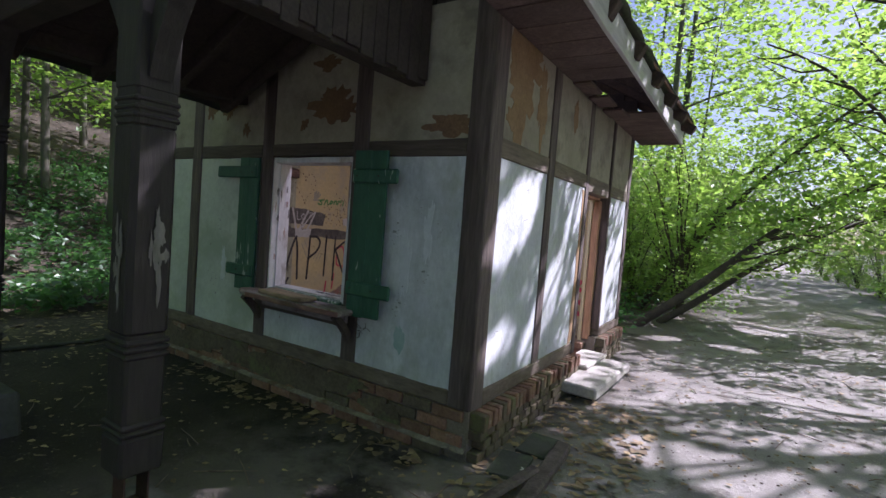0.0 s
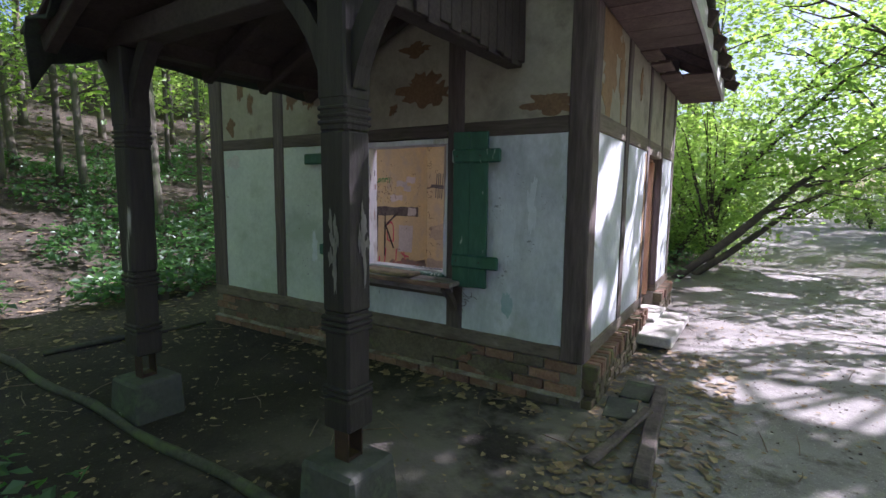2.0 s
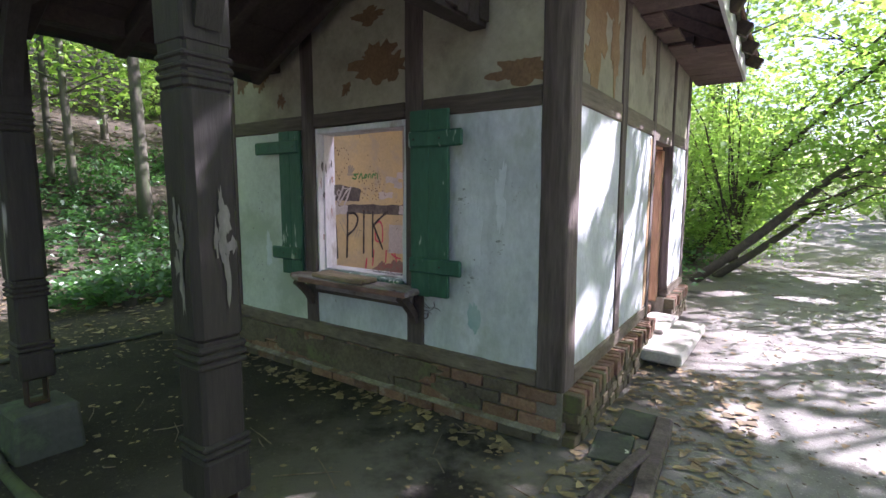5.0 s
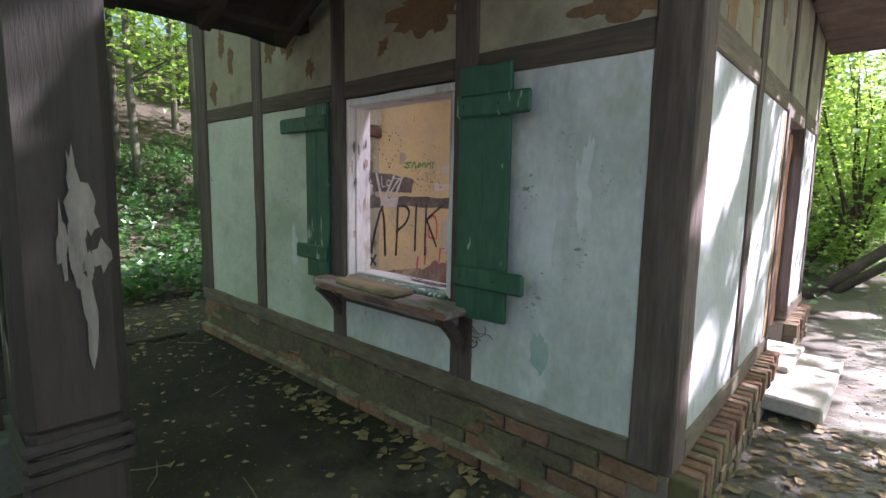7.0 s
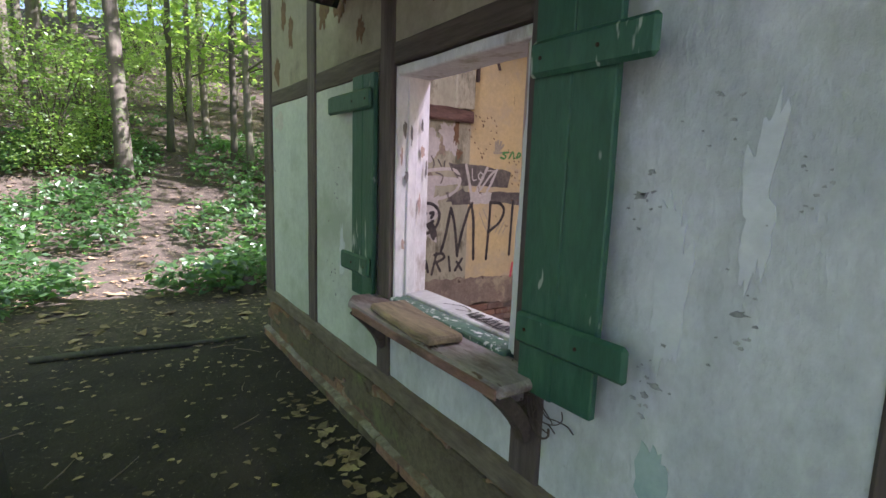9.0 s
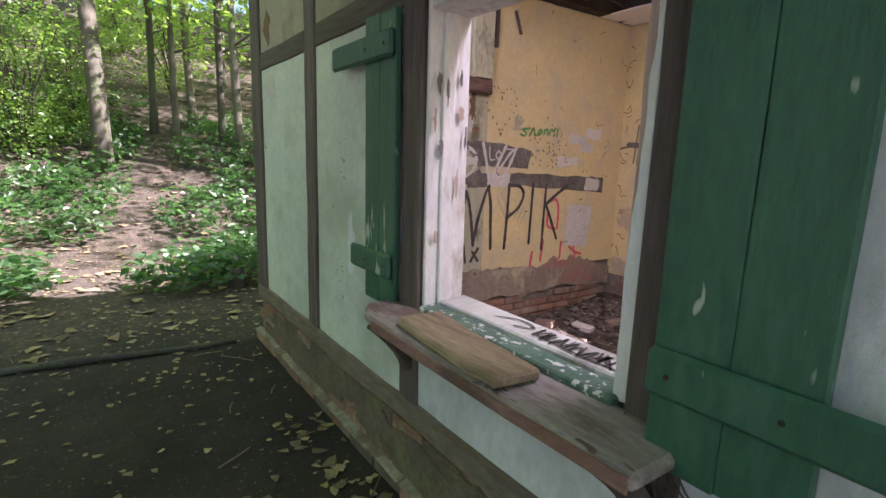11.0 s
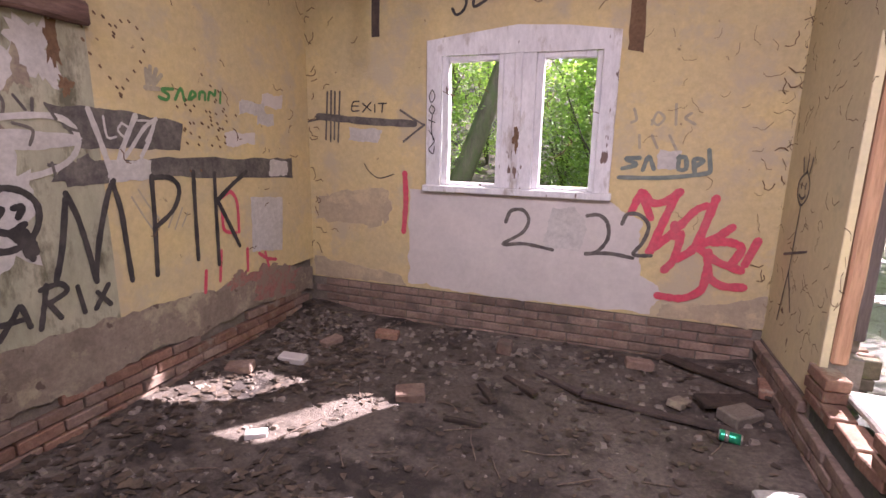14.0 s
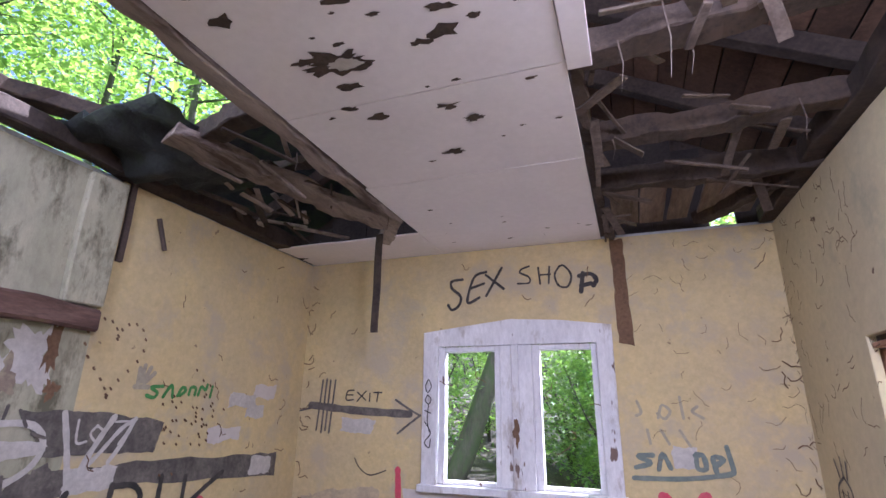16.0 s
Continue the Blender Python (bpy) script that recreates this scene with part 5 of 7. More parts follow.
for _ in range(90):
    x, y = rg.uniform(-4.0, -1.9), rg.uniform(-1.1, 0.1)
    if x > -2.9 + (y + 1) * 0.3:
        continue
    for _ in range(12):
        pl.append((x + rg.gauss(0, 0.1), y + rg.gauss(0, 0.1), rg.uniform(0.03, 0.3)))
        sz.append(rg.uniform(0.05, 0.1))
for _ in range(500):
    x, y = rg.choice((rg.uniform(-2.8, -1.55), rg.uniform(3.7, 5.0))), rg.uniform(7.6, 30)
    for _ in range(12):
        pl.append((x + rg.gauss(0, 0.13), y + rg.gauss(0, 0.13), ground_z(x, y) + rg.uniform(0.03, 0.45)))
        sz.append(rg.uniform(0.07, 0.13))
v, f = leaf_mesh(pl, sz, 7, 0.1)
tagged(raw("undergrowth", v, f, NETTLE), "low green nettles and herbs covering the ground", "undergrowth", kind="stuff")


def litter(name, n, x0, x1, y0, y1, z_of, seed, size, label, mat=LITTER, skip=None):
    r_ = random.Random(seed)
    verts, faces = [], []
    for _ in range(n):
        x, y = r_.uniform(x0, x1), r_.uniform(y0, y1)
        if skip and skip(x, y):
            continue
        s, a, z = size * r_.uniform(0.4, 1.4), r_.uniform(0, 6.28), z_of(x, y) + 0.006
        o = len(verts)
        k = 5
        for i in range(k):
            rr = s * (1.0 if i % 2 == 0 else 0.55) * r_.uniform(0.7, 1.2)
            verts.append((x + rr * math.cos(a + 6.28 * i / k), y + rr * math.sin(a + 6.28 * i / k), z + r_.uniform(0, 0.35) * s))
        faces += [(o, o + 1, o + 2), (o, o + 2, o + 3), (o, o + 3, o + 4)]
    return tagged(raw(name, verts, faces, mat), label, "leaf litter", kind="stuff")


in_house = lambda x, y: -5.85 < x < -1.3 and 2.68 < y < 7.1
litter("leaf_litter", 3200, -10, -1.0, -1.2, 3.0, ground_z, 3, 0.022, "dry brown leaves scattered on the soil", skip=lambda x, y: in_house(x, y) or random.Random(int(x * 997 + y * 131)).random() < (0.6 if -5 < x < -2 and y > 0.9 else 0.0))
litter("leaf_litter", 6500, -26, -6, -6, 12, ground_z, 5, 0.06, "dry brown leaves scattered on the soil", skip=in_house)
litter("leaf_litter", 2600, -1.3, 3.8, 0.0, 14, ground_z, 6, 0.025, "dry brown leaves scattered on the path", skip=in_house)

rg = random.Random(77)
pl, sz = [], []
for _ in range(24000):
    a, d = rg.uniform(0, 6.28), rg.uniform(30, 46)
    x, y = d * math.cos(a), d * math.sin(a)
    if abs(x - 1.2) < 1.6 and y > 0:
        continue
    pl.append((x, y, min(ground_z(x, y), 11) + rg.random() ** 1.1 * 20))
    sz.append(rg.uniform(0.35, 0.8))
v, f = leaf_mesh(pl, sz, 9)
tagged(raw("distant_wood", v, f, LEAF), "dense green woodland in the distance", "woodland", kind="stuff")
pl, sz = [], []
for _ in range(15000):
    a, d = rg.uniform(0.75, 1.75), rg.uniform(33, 50)
    x, y, h = d * math.cos(a), d * math.sin(a), rg.uniform(2, 30 if a > 1.25 else 18)
    if abs(x - 1.2) < 1.6 and h < 7:
        continue
    pl.append((x, y, min(ground_z(x, y), 11) + h))
    sz.append(rg.uniform(0.3, 0.65))
v, f = leaf_mesh(pl, sz, 19)
tagged(raw("distant_wood", v, f, LEAF_LIGHT), "tall bright green tree crowns beyond the path", "woodland", kind="stuff")
pl, sz = [], []
for _ in range(18000):
    a, d = rg.uniform(2.2, 3.5), rg.uniform(23, 34)
    x, y = d * math.cos(a), d * math.sin(a)
    pl.append((x, y, ground_z(x, y) + rg.uniform(1.2, 17)))
    sz.append(rg.uniform(0.18, 0.42))
v, f = leaf_mesh(pl, sz, 23)
tagged(raw("distant_wood", v, f, LEAF_LIGHT), "light green tree crowns filling the hillside wood", "woodland", kind="stuff")

# ---- paint, patches and wear on the walls ----
def smooth_line(pts, n=6):
    if len(pts) < 3:
        return [Vector(p) for p in pts]
    out = []
    for i in range(len(pts) - 1):
        p0, p1, p2, p3 = (Vector(pts[max(0, min(len(pts) - 1, i + k))]) for k in (-1, 0, 1, 2))
        for s in range(n):
            t = s / n
            out.append(0.5 * (2 * p1 + (p2 - p0) * t + (2 * p0 - 5 * p1 + 4 * p2 - p3) * t * t + (3 * p1 - p0 - 3 * p2 + p3) * t * t * t))
    return out + [Vector(pts[-1])]


def on_wall(wall, u, v, lift):
    if wall == "b":
        return (u, YB - lift, v)
    if wall == "l":
        return (XL + lift, u, v)
    if wall == "f":
        return (u, FY + 0.006 - lift, v)
    if wall == "s":                                   # inside of the door wall, in its own frame
        return (-ST - 0.045 - lift, u, v)
    if wall == "so":                                  # its outside
        return (-0.012 + lift, u, v)
    return (u, v, TOP - lift)                         # ceiling


def ribbon(wall, strokes, width, seed=0, lift=0.003, curved=True):
    rg_ = random.Random(seed)
    verts, faces = [], []
    for k, s in enumerate(strokes):
        line = smooth_line(s) if curved else [Vector(q) for q in s]
        o = len(verts)
        n = len(line)
        for i, p in enumerate(line):
            d = line[min(i + 1, n - 1)] - line[max(i - 1, 0)]
            d = d.normalized() if d.length > 1e-6 else Vector((1, 0))
            nrm = Vector((-d.y, d.x))
            w = width / 2 * rg_.uniform(0.85, 1.12)
            e = d * width * 0.3 * ((i == n - 1) - (i == 0))
            for sgn in (1, -1):
                q = p + e + nrm * w * sgn
                verts.append(on_wall(wall, q.x, q.y, lift + 0.0003 * k + 0.00004 * i))
            if i:
                a = o + 2 * i
                faces.append((a - 2, a - 1, a + 1, a))
        for end, sg in ((0, -1), (n - 1, 1)):           # rounded ends
            d = (line[min(end + 1, n - 1)] - line[max(end - 1, 0)]).normalized()
            c, r0 = line[end] + d * width * 0.28 * sg, len(verts)
            for j in range(8):
                q = c + Vector((math.cos(j * 0.7854), math.sin(j * 0.7854))) * width * 0.48
                verts.append(on_wall(wall, q.x, q.y, lift + 0.0003 * k + 0.0001 + 0.00004 * end))
            faces.append(tuple(range(r0, r0 + 8)))
    return verts, faces


def scrawl(name, wall, mat, width, strokes, label):
    """Hand-painted lettering: one thing, each stroke of the brush or can a part."""
    g = tagged(empty(name), label, "graffiti")
    for k, s in enumerate(strokes):
        v, f = ribbon(wall, [s], width, len(label) + k, 0.0042 + 0.0004 * k)
        raw("stroke", v, f, mat, g)
    return g


PATCHES = [0]


def patch(wall, pts, mat, name, parent, lift=0.0025, label=""):
    PATCHES[0] += 1
    lift += 0.00013 * (PATCHES[0] % 11)
    b = bmesh.new()
    lo = [b.verts.new(on_wall(wall, u, v, 0.0002)) for u, v in pts]
    hi = [b.verts.new(on_wall(wall, u, v, lift)) for u, v in pts]
    b.faces.new(hi)
    for i in range(len(pts)):
        j = (i + 1) % len(pts)
        b.faces.new((lo[i], lo[j], hi[j], hi[i]))
    bmesh.ops.recalc_face_normals(b, faces=b.faces)
    return part(name, b, mat, parent, label)


def ragged(pts, amp, seed, n=14):
    """A polygon whose edges are broken up."""
    out = []
    for i, p in enumerate(pts):
        q = pts[(i + 1) % len(pts)]
        for k in range(n):
            t = k / n
            u, v = p[0] + (q[0] - p[0]) * t, p[1] + (q[1] - p[1]) * t
            out.append((u + amp * noise.noise(Vector((u * 9, v * 9, seed))) + amp * 0.6 * noise.noise(Vector((u * 31, v * 31, seed + 4))), v + amp * noise.noise(Vector((u * 9, v * 9, seed + 9))) + amp * 0.6 * noise.noise(Vector((u * 31, v * 31, seed + 2)))))
    return out


patch("b", ragged([(-4.57, 0.17), (-4.1, 0.135), (-3.4, 0.13), (-2.50, 0.15), (-2.42, 0.32), (-2.60, 0.46), (-2.62, 0.88), (-2.9, 1.02), (-4.57, 1.02)], 0.025, 1), WHITE_PLASTER, "filler_patch", wall_back, 0.0025, "white plaster repair below the window")
patch("b", ragged([(-5.55, 0.70), (-4.85, 0.66), (-4.72, 0.82), (-4.78, 1.02), (-5.2, 0.98), (-5.5, 0.92)], 0.05, 2), DAMP, "damp_patch", wall_back, 0.0022)
patch("b", ragged([(-5.58, 0.13), (-4.6, 0.125), (-4.62, 0.22), (-5.1, 0.27), (-5.58, 0.33)], 0.03, 3), DAMP, "damp_patch", wall_back, 0.0022)
patch("b", ragged([(-2.45, 0.13), (-1.72, 0.125), (-1.72, 0.38), (-2.1, 0.26), (-2.4, 0.24)], 0.03, 5), DAMP, "damp_patch", wall_back, 0.0022)
patch("b", ragged([(-5.18, 1.44), (-4.86, 1.42), (-4.84, 1.54), (-5.16, 1.55)], 0.02, 6), HAZE_PAINT, "filler_patch", wall_back)
patch("b", ragged([(-2.56, 1.28), (-2.42, 1.27), (-2.40, 1.40), (-2.55, 1.42)], 0.02, 7), HAZE_PAINT, "filler_patch", wall_back)
patch("b", ragged([(-3.36, 0.62), (-3.08, 0.60), (-3.02, 0.80), (-3.12, 0.96), (-3.30, 0.94)], 0.03, 8), HAZE_PAINT, "filler_patch", wall_back, 0.0045)
patch("b", ragged([(-2.83, 2.12), (-2.73, 2.10), (-2.74, 2.94), (-2.84, 2.94)], 0.012, 9), CLAY, "bare_strip", wall_back, 0.003, "brown bare strip where a batten was torn off")
patch("l", ragged([(2.98, 0.06), (3.6, 0.0), (4.2, 0.05), (4.6, 0.0), (5.0, 0.06), (5.4, 0.03), (6.0, 0.07), (6.82, 0.0), (6.82, 0.22), (6.2, 0.37), (5.6, 0.33), (5.0, 0.36), (4.3, 0.38), (2.98, 0.42)], 0.03, 10), GREY_PLASTER, "damp_patch", wall_left, 0.0026, "grey damp render where the distemper has gone")
patch("l", ragged([(6.0, 0.52), (6.38, 0.48), (6.42, 0.94), (6.02, 0.98)], 0.02, 11), HAZE_PAINT, "filler_patch", wall_left)
patch("l", ragged([(4.62, 1.17), (5.14, 1.19), (6.57, 1.10), (6.58, 1.27), (5.16, 1.31), (4.62, 1.30)], 0.016, 12), GREY_PAINT, "soot_band", wall_left, 0.003, "black scraped band with chipped edge")
patch("l", ragged([(4.86, 1.18), (5.13, 1.19), (5.15, 1.30), (4.86, 1.30)], 0.02, 13), HAZE_PAINT, "filler_patch", wall_left, 0.0038)
patch("l", ragged([(6.26, 1.14), (6.50, 1.12), (6.50, 1.26), (6.28, 1.27)], 0.02, 14), HAZE_PAINT, "filler_patch", wall_left, 0.0038)
patch("l", ragged([(4.72, 1.38), (5.37, 1.36), (5.41, 1.54), (4.93, 1.60), (4.56, 1.60)], 0.012, 15), GREY_PAINT, "scraped_patch", wall_left, 0.003, "dark grey scraped rectangle scratched with letters")
for i, (u, v, w, h) in enumerate(((6.35, 1.75, 0.25, 0.10), (6.1, 1.68, 0.3, 0.10), (5.95, 1.44, 0.32, 0.10), (6.25, 1.60, 0.2, 0.1))):
    patch("l", ragged([(u - w / 2, v - h / 2), (u + w / 2, v - h / 2), (u + w / 2, v + h / 2), (u - w / 2, v + h / 2)], 0.02, 20 + i), HAZE_PAINT if i % 2 else WHITE_PLASTER, "filler_patch", wall_left)
for i, (u, v, w, h) in enumerate(((4.32, 1.78, 0.22, 0.30), (4.15, 1.40, 0.3, 0.2), (4.45, 1.42, 0.5, 0.10), (4.5, 1.85, 0.12, 0.16))):
    patch("l", blob(u, v, w, h, i + 3), HAZE_PAINT, "filler_patch", wall_left, 0.0022)

# rendered pier and stub of a cut beam on the end wall
part("pier", block(XL, XL + 0.05, 4.60, 4.83, 2.16, TOP - 0.03, 0.008, 0.008, 6, 3), MOULD, wall_left, "green-stained render pier")
part("beam_stub", block(XL, XL + 0.09, 3.5, 4.80, 2.03, 2.15, 0.014, 0.035, 26, 5), ROT, wall_left, "dark rotten beam stub")
part("pipe_strip", block(XL, XL + 0.025, 4.86, 4.90, 2.45, 2.96, 0.004, 0.006, 5, 8), TIMBER, wall_left)
part("stick", beam((XL + 0.03, 5.08, 2.93 - 0.13), (XL + 0.03, 5.16, 2.60), 0.03, 0.02, 0.004, 0.01, 2), TIMBER, wall_left)
strap = tagged(link_mesh("hanging_strip", block(-4.58, -4.52, 6.20, 6.212, 2.18, 2.955, 0.003, 0.012, 8, 4), RAFTER), "torn grey strip hanging from the broken ceiling", "strip")

# black, green, grey and red paint
scrawl("graffiti", "l", BLACK_PAINT, 0.035, [[(4.49, 0.69), (4.54, 0.85), (4.59, 1.1)], [(4.6, 1.13), (4.64, 1.01), (4.67, 0.85), (4.7, 0.63)], [(4.7, 0.65), (4.75, 0.87), (4.83, 1.11), (4.87, 1.18)], [(4.87, 1.16), (4.9, 1.01), (4.91, 0.8), (4.92, 0.58)], [(5.13, 1.19), (5.12, 0.9), (5.1, 0.57)], [(5.14, 1.19), (5.27, 1.18), (5.33, 1.1), (5.27, 0.97), (5.12, 0.87)], [(5.46, 1.2), (5.45, 0.93), (5.44, 0.6)], [(5.65, 1.18), (5.64, 0.9), (5.63, 0.52)], [(5.97, 1.18), (5.81, 1.09), (5.66, 0.99)], [(5.66, 0.99), (5.75, 0.82), (5.85, 0.62)]],
       "large black dripping spray-painted capital letters on the yellow plaster")
scrawl("graffiti", "l", BLACK_PAINT, 0.03, [[(4.19, 0.45), (4.26, 0.54), (4.3, 0.59), (4.33, 0.48)], [(4.21, 0.52), (4.31, 0.52)], [(4.38, 0.45), (4.41, 0.57), (4.43, 0.66)], [(4.41, 0.65), (4.5, 0.66), (4.53, 0.61), (4.44, 0.57)], [(4.43, 0.57), (4.48, 0.48)], [(4.59, 0.61), (4.61, 0.47)], [(4.7, 0.55), (4.76, 0.47)], [(4.76, 0.58), (4.68, 0.47)]],
       "black spray-painted capital letters low on the yellow plaster")
scrawl("smiling_face_graffiti", "l", BLACK_PAINT, 0.035, [[(4.2, 0.9), (4.29, 0.88), (4.38, 0.91), (4.44, 0.99), (4.45, 1.09), (4.4, 1.16), (4.32, 1.19), (4.25, 1.18)], [(4.26, 1.08), (4.29, 1.09), (4.27, 1.06)], [(4.35, 1.09), (4.38, 1.09), (4.36, 1.05)], [(4.24, 1.0), (4.3, 0.97), (4.37, 1.0)], [(4.31, 0.96), (4.35, 0.91), (4.37, 0.85)], [(4.34, 0.96), (4.38, 0.90), (4.39, 0.83)], [(4.37, 0.97), (4.40, 0.92), (4.41, 0.86)]],
       "black spray-painted round smiling face on the plaster")
scrawl("graffiti", "l", GREEN_PAINT, 0.022, [[(5.35, 1.75), (5.27, 1.74), (5.32, 1.71), (5.3, 1.68), (5.25, 1.69)], [(5.37, 1.69), (5.42, 1.76), (5.44, 1.69)], [(5.48, 1.7), (5.51, 1.75), (5.54, 1.73), (5.5, 1.7)], [(5.57, 1.71), (5.58, 1.75), (5.62, 1.75), (5.62, 1.71)], [(5.65, 1.71), (5.67, 1.76), (5.71, 1.74), (5.72, 1.77)], [(5.77, 1.76), (5.76, 1.7)]],
       "small green spray-painted word on the yellow plaster")
scrawl("graffiti", "l", RED_PAINT, 0.03, [[(5.71, 1.01), (5.8, 1.04), (5.86, 0.95), (5.86, 0.73)], [(5.7, 0.89), (5.71, 0.76), (5.82, 0.72)], [(5.94, 0.56), (5.93, 0.4)], [(5.66, 0.6), (5.63, 0.39)], [(5.5, 0.48), (5.48, 0.34)], [(6.08, 0.5), (6.17, 0.44), (6.27, 0.41)], [(6.18, 0.38), (6.15, 0.49)]],
       "pink-red spray-painted marks and drips beneath black letters")
scrawl("graffiti", "b", BLACK_PAINT, 0.012, [[(-5.06, 1.78), (-5.12, 1.77), (-5.13, 1.7), (-5.06, 1.7)], [(-5.12, 1.74), (-5.07, 1.74)], [(-5.02, 1.76), (-4.94, 1.7)], [(-4.94, 1.77), (-5.02, 1.69)], [(-4.9, 1.75), (-4.9, 1.69)], [(-4.86, 1.76), (-4.79, 1.76)], [(-4.82, 1.76), (-4.83, 1.69)]],
       "small black lettered exit sign scrawl on the yellow wall")
scrawl("arrow_graffiti", "b", GREY_PAINT, 0.062, [[(-5.47, 1.65), (-5.0, 1.61), (-4.54, 1.59)]],
       "smeared grey painted arrow with tally strokes on the yellow wall")
scrawl("arrow_graffiti", "b", GREY_PAINT, 0.018, [[(-4.65, 1.7), (-4.53, 1.63), (-4.43, 1.58)], [(-4.43, 1.58), (-4.54, 1.5), (-4.62, 1.44)], [(-5.38, 1.86), (-5.41, 1.45)], [(-5.34, 1.87), (-5.36, 1.43)], [(-5.3, 1.86), (-5.32, 1.45)], [(-5.25, 1.86), (-5.28, 1.43)], [(-5.61, 1.6), (-5.47, 1.63)]],
       "smeared grey painted arrowhead and tally strokes on the yellow wall")
scrawl("graffiti", "b", BLACK_PAINT, 0.01, [[(-5.01, 1.23), (-4.96, 1.16), (-4.86, 1.11), (-4.72, 1.15)]],
       "thin black curved mouth line on the yellow wall")
scrawl("graffiti", "b", RED_PAINT, 0.05, [[(-4.61, 1.15), (-4.6, 0.92), (-4.62, 0.65)]],
       "single pink-red spray-painted bar on the yellow wall")
scrawl("date_graffiti", "b", GREY_PAINT, 0.03, [[(-3.68, 0.8), (-3.64, 0.89), (-3.54, 0.9), (-3.49, 0.82), (-3.54, 0.71), (-3.7, 0.6), (-3.52, 0.62), (-3.29, 0.59)], [(-3.02, 0.89), (-2.94, 0.9), (-2.87, 0.84), (-2.86, 0.71), (-2.94, 0.6), (-3.03, 0.58), (-2.84, 0.6), (-2.67, 0.58)], [(-2.76, 0.85), (-2.73, 0.92), (-2.64, 0.92), (-2.57, 0.84), (-2.6, 0.71), (-2.66, 0.61), (-2.54, 0.61)]],
       "grey spray-painted date numerals on the white plaster")
scrawl("graffiti", "b", RED_PAINT, 0.06, [[(-2.7, 0.95), (-2.64, 1.09), (-2.57, 1.02), (-2.48, 1.03), (-2.39, 1.1)], [(-2.64, 1.08), (-2.57, 0.92)], [(-2.4, 1.09), (-2.47, 0.88), (-2.54, 0.65)], [(-2.54, 0.65), (-2.39, 0.81), (-2.27, 0.97), (-2.21, 1.01)], [(-2.39, 0.85), (-2.38, 0.77), (-2.34, 0.79), (-2.37, 0.6), (-2.42, 0.52)], [(-2.14, 1.06), (-2.18, 0.9), (-2.24, 0.7), (-2.34, 0.61)], [(-2.24, 0.7), (-2.1, 0.79), (-2.02, 0.86)], [(-2.21, 0.7), (-2.08, 0.61), (-1.93, 0.56)], [(-2.1, 0.75), (-2.01, 0.76), (-1.93, 0.72), (-1.98, 0.6)], [(-1.84, 0.77), (-1.89, 0.62)], [(-2.14, 0.66), (-2.12, 0.5), (-2.03, 0.43), (-1.9, 0.43)], [(-2.14, 0.5), (-2.16, 0.38), (-2.28, 0.3), (-2.44, 0.3)]],
       "large pink-red spray-painted name across the wall")
scrawl("graffiti", "b", TEAL_PAINT, 0.032, [[(-2.69, 1.35), (-2.78, 1.34), (-2.7, 1.3), (-2.79, 1.27)], [(-2.65, 1.27), (-2.62, 1.36), (-2.58, 1.28)], [(-2.41, 1.36), (-2.37, 1.36), (-2.36, 1.28), (-2.41, 1.28), (-2.41, 1.36)], [(-2.3, 1.26), (-2.31, 1.35), (-2.25, 1.34), (-2.3, 1.3)], [(-2.22, 1.41), (-2.2, 1.29)], [(-2.81, 1.2), (-2.5, 1.21), (-2.23, 1.25), (-2.2, 1.28)]],
       "faded blue-grey spray-painted letters on the yellow wall")
scrawl("graffiti", "b", FAINT_PAINT, 0.02, [[(-2.75, 1.7), (-2.73, 1.63), (-2.76, 1.61)], [(-2.62, 1.6), (-2.59, 1.68), (-2.54, 1.64), (-2.58, 1.59), (-2.62, 1.62)], [(-2.47, 1.73), (-2.46, 1.6)], [(-2.37, 1.67), (-2.4, 1.64), (-2.34, 1.6)], [(-2.7, 1.51), (-2.69, 1.43)], [(-2.61, 1.51), (-2.57, 1.43)], [(-2.49, 1.51), (-2.44, 1.42)]],
       "faint washed-out letters on the yellow wall")
scrawl("graffiti", "b", BLACK_PAINT, 0.012, [[(-4.38, 1.9), (-4.33, 1.84), (-4.38, 1.8), (-4.33, 1.77), (-4.38, 1.85)], [(-4.36, 1.76), (-4.33, 1.72), (-4.37, 1.68), (-4.37, 1.75)], [(-4.38, 1.65), (-4.33, 1.62), (-4.38, 1.56), (-4.33, 1.52)], [(-4.38, 1.49), (-4.33, 1.46), (-4.36, 1.4)], [(-4.38, 1.29), (-4.36, 1.38), (-4.33, 1.29), (-4.38, 1.3)]],
       "thin black tag scribbled down the window casing")
scrawl("graffiti", "b", BLACK_PAINT, 0.024, [[(-4.07, 2.7), (-4.16, 2.69), (-4.16, 2.63), (-4.08, 2.55), (-4.1, 2.47), (-4.16, 2.44), (-4.19, 2.48)], [(-3.86, 2.75), (-3.96, 2.71), (-4.02, 2.5), (-3.92, 2.53)], [(-3.98, 2.62), (-3.88, 2.65)], [(-3.85, 2.72), (-3.71, 2.6)], [(-3.72, 2.77), (-3.85, 2.55)]],
       "black painted capital letters above the window")
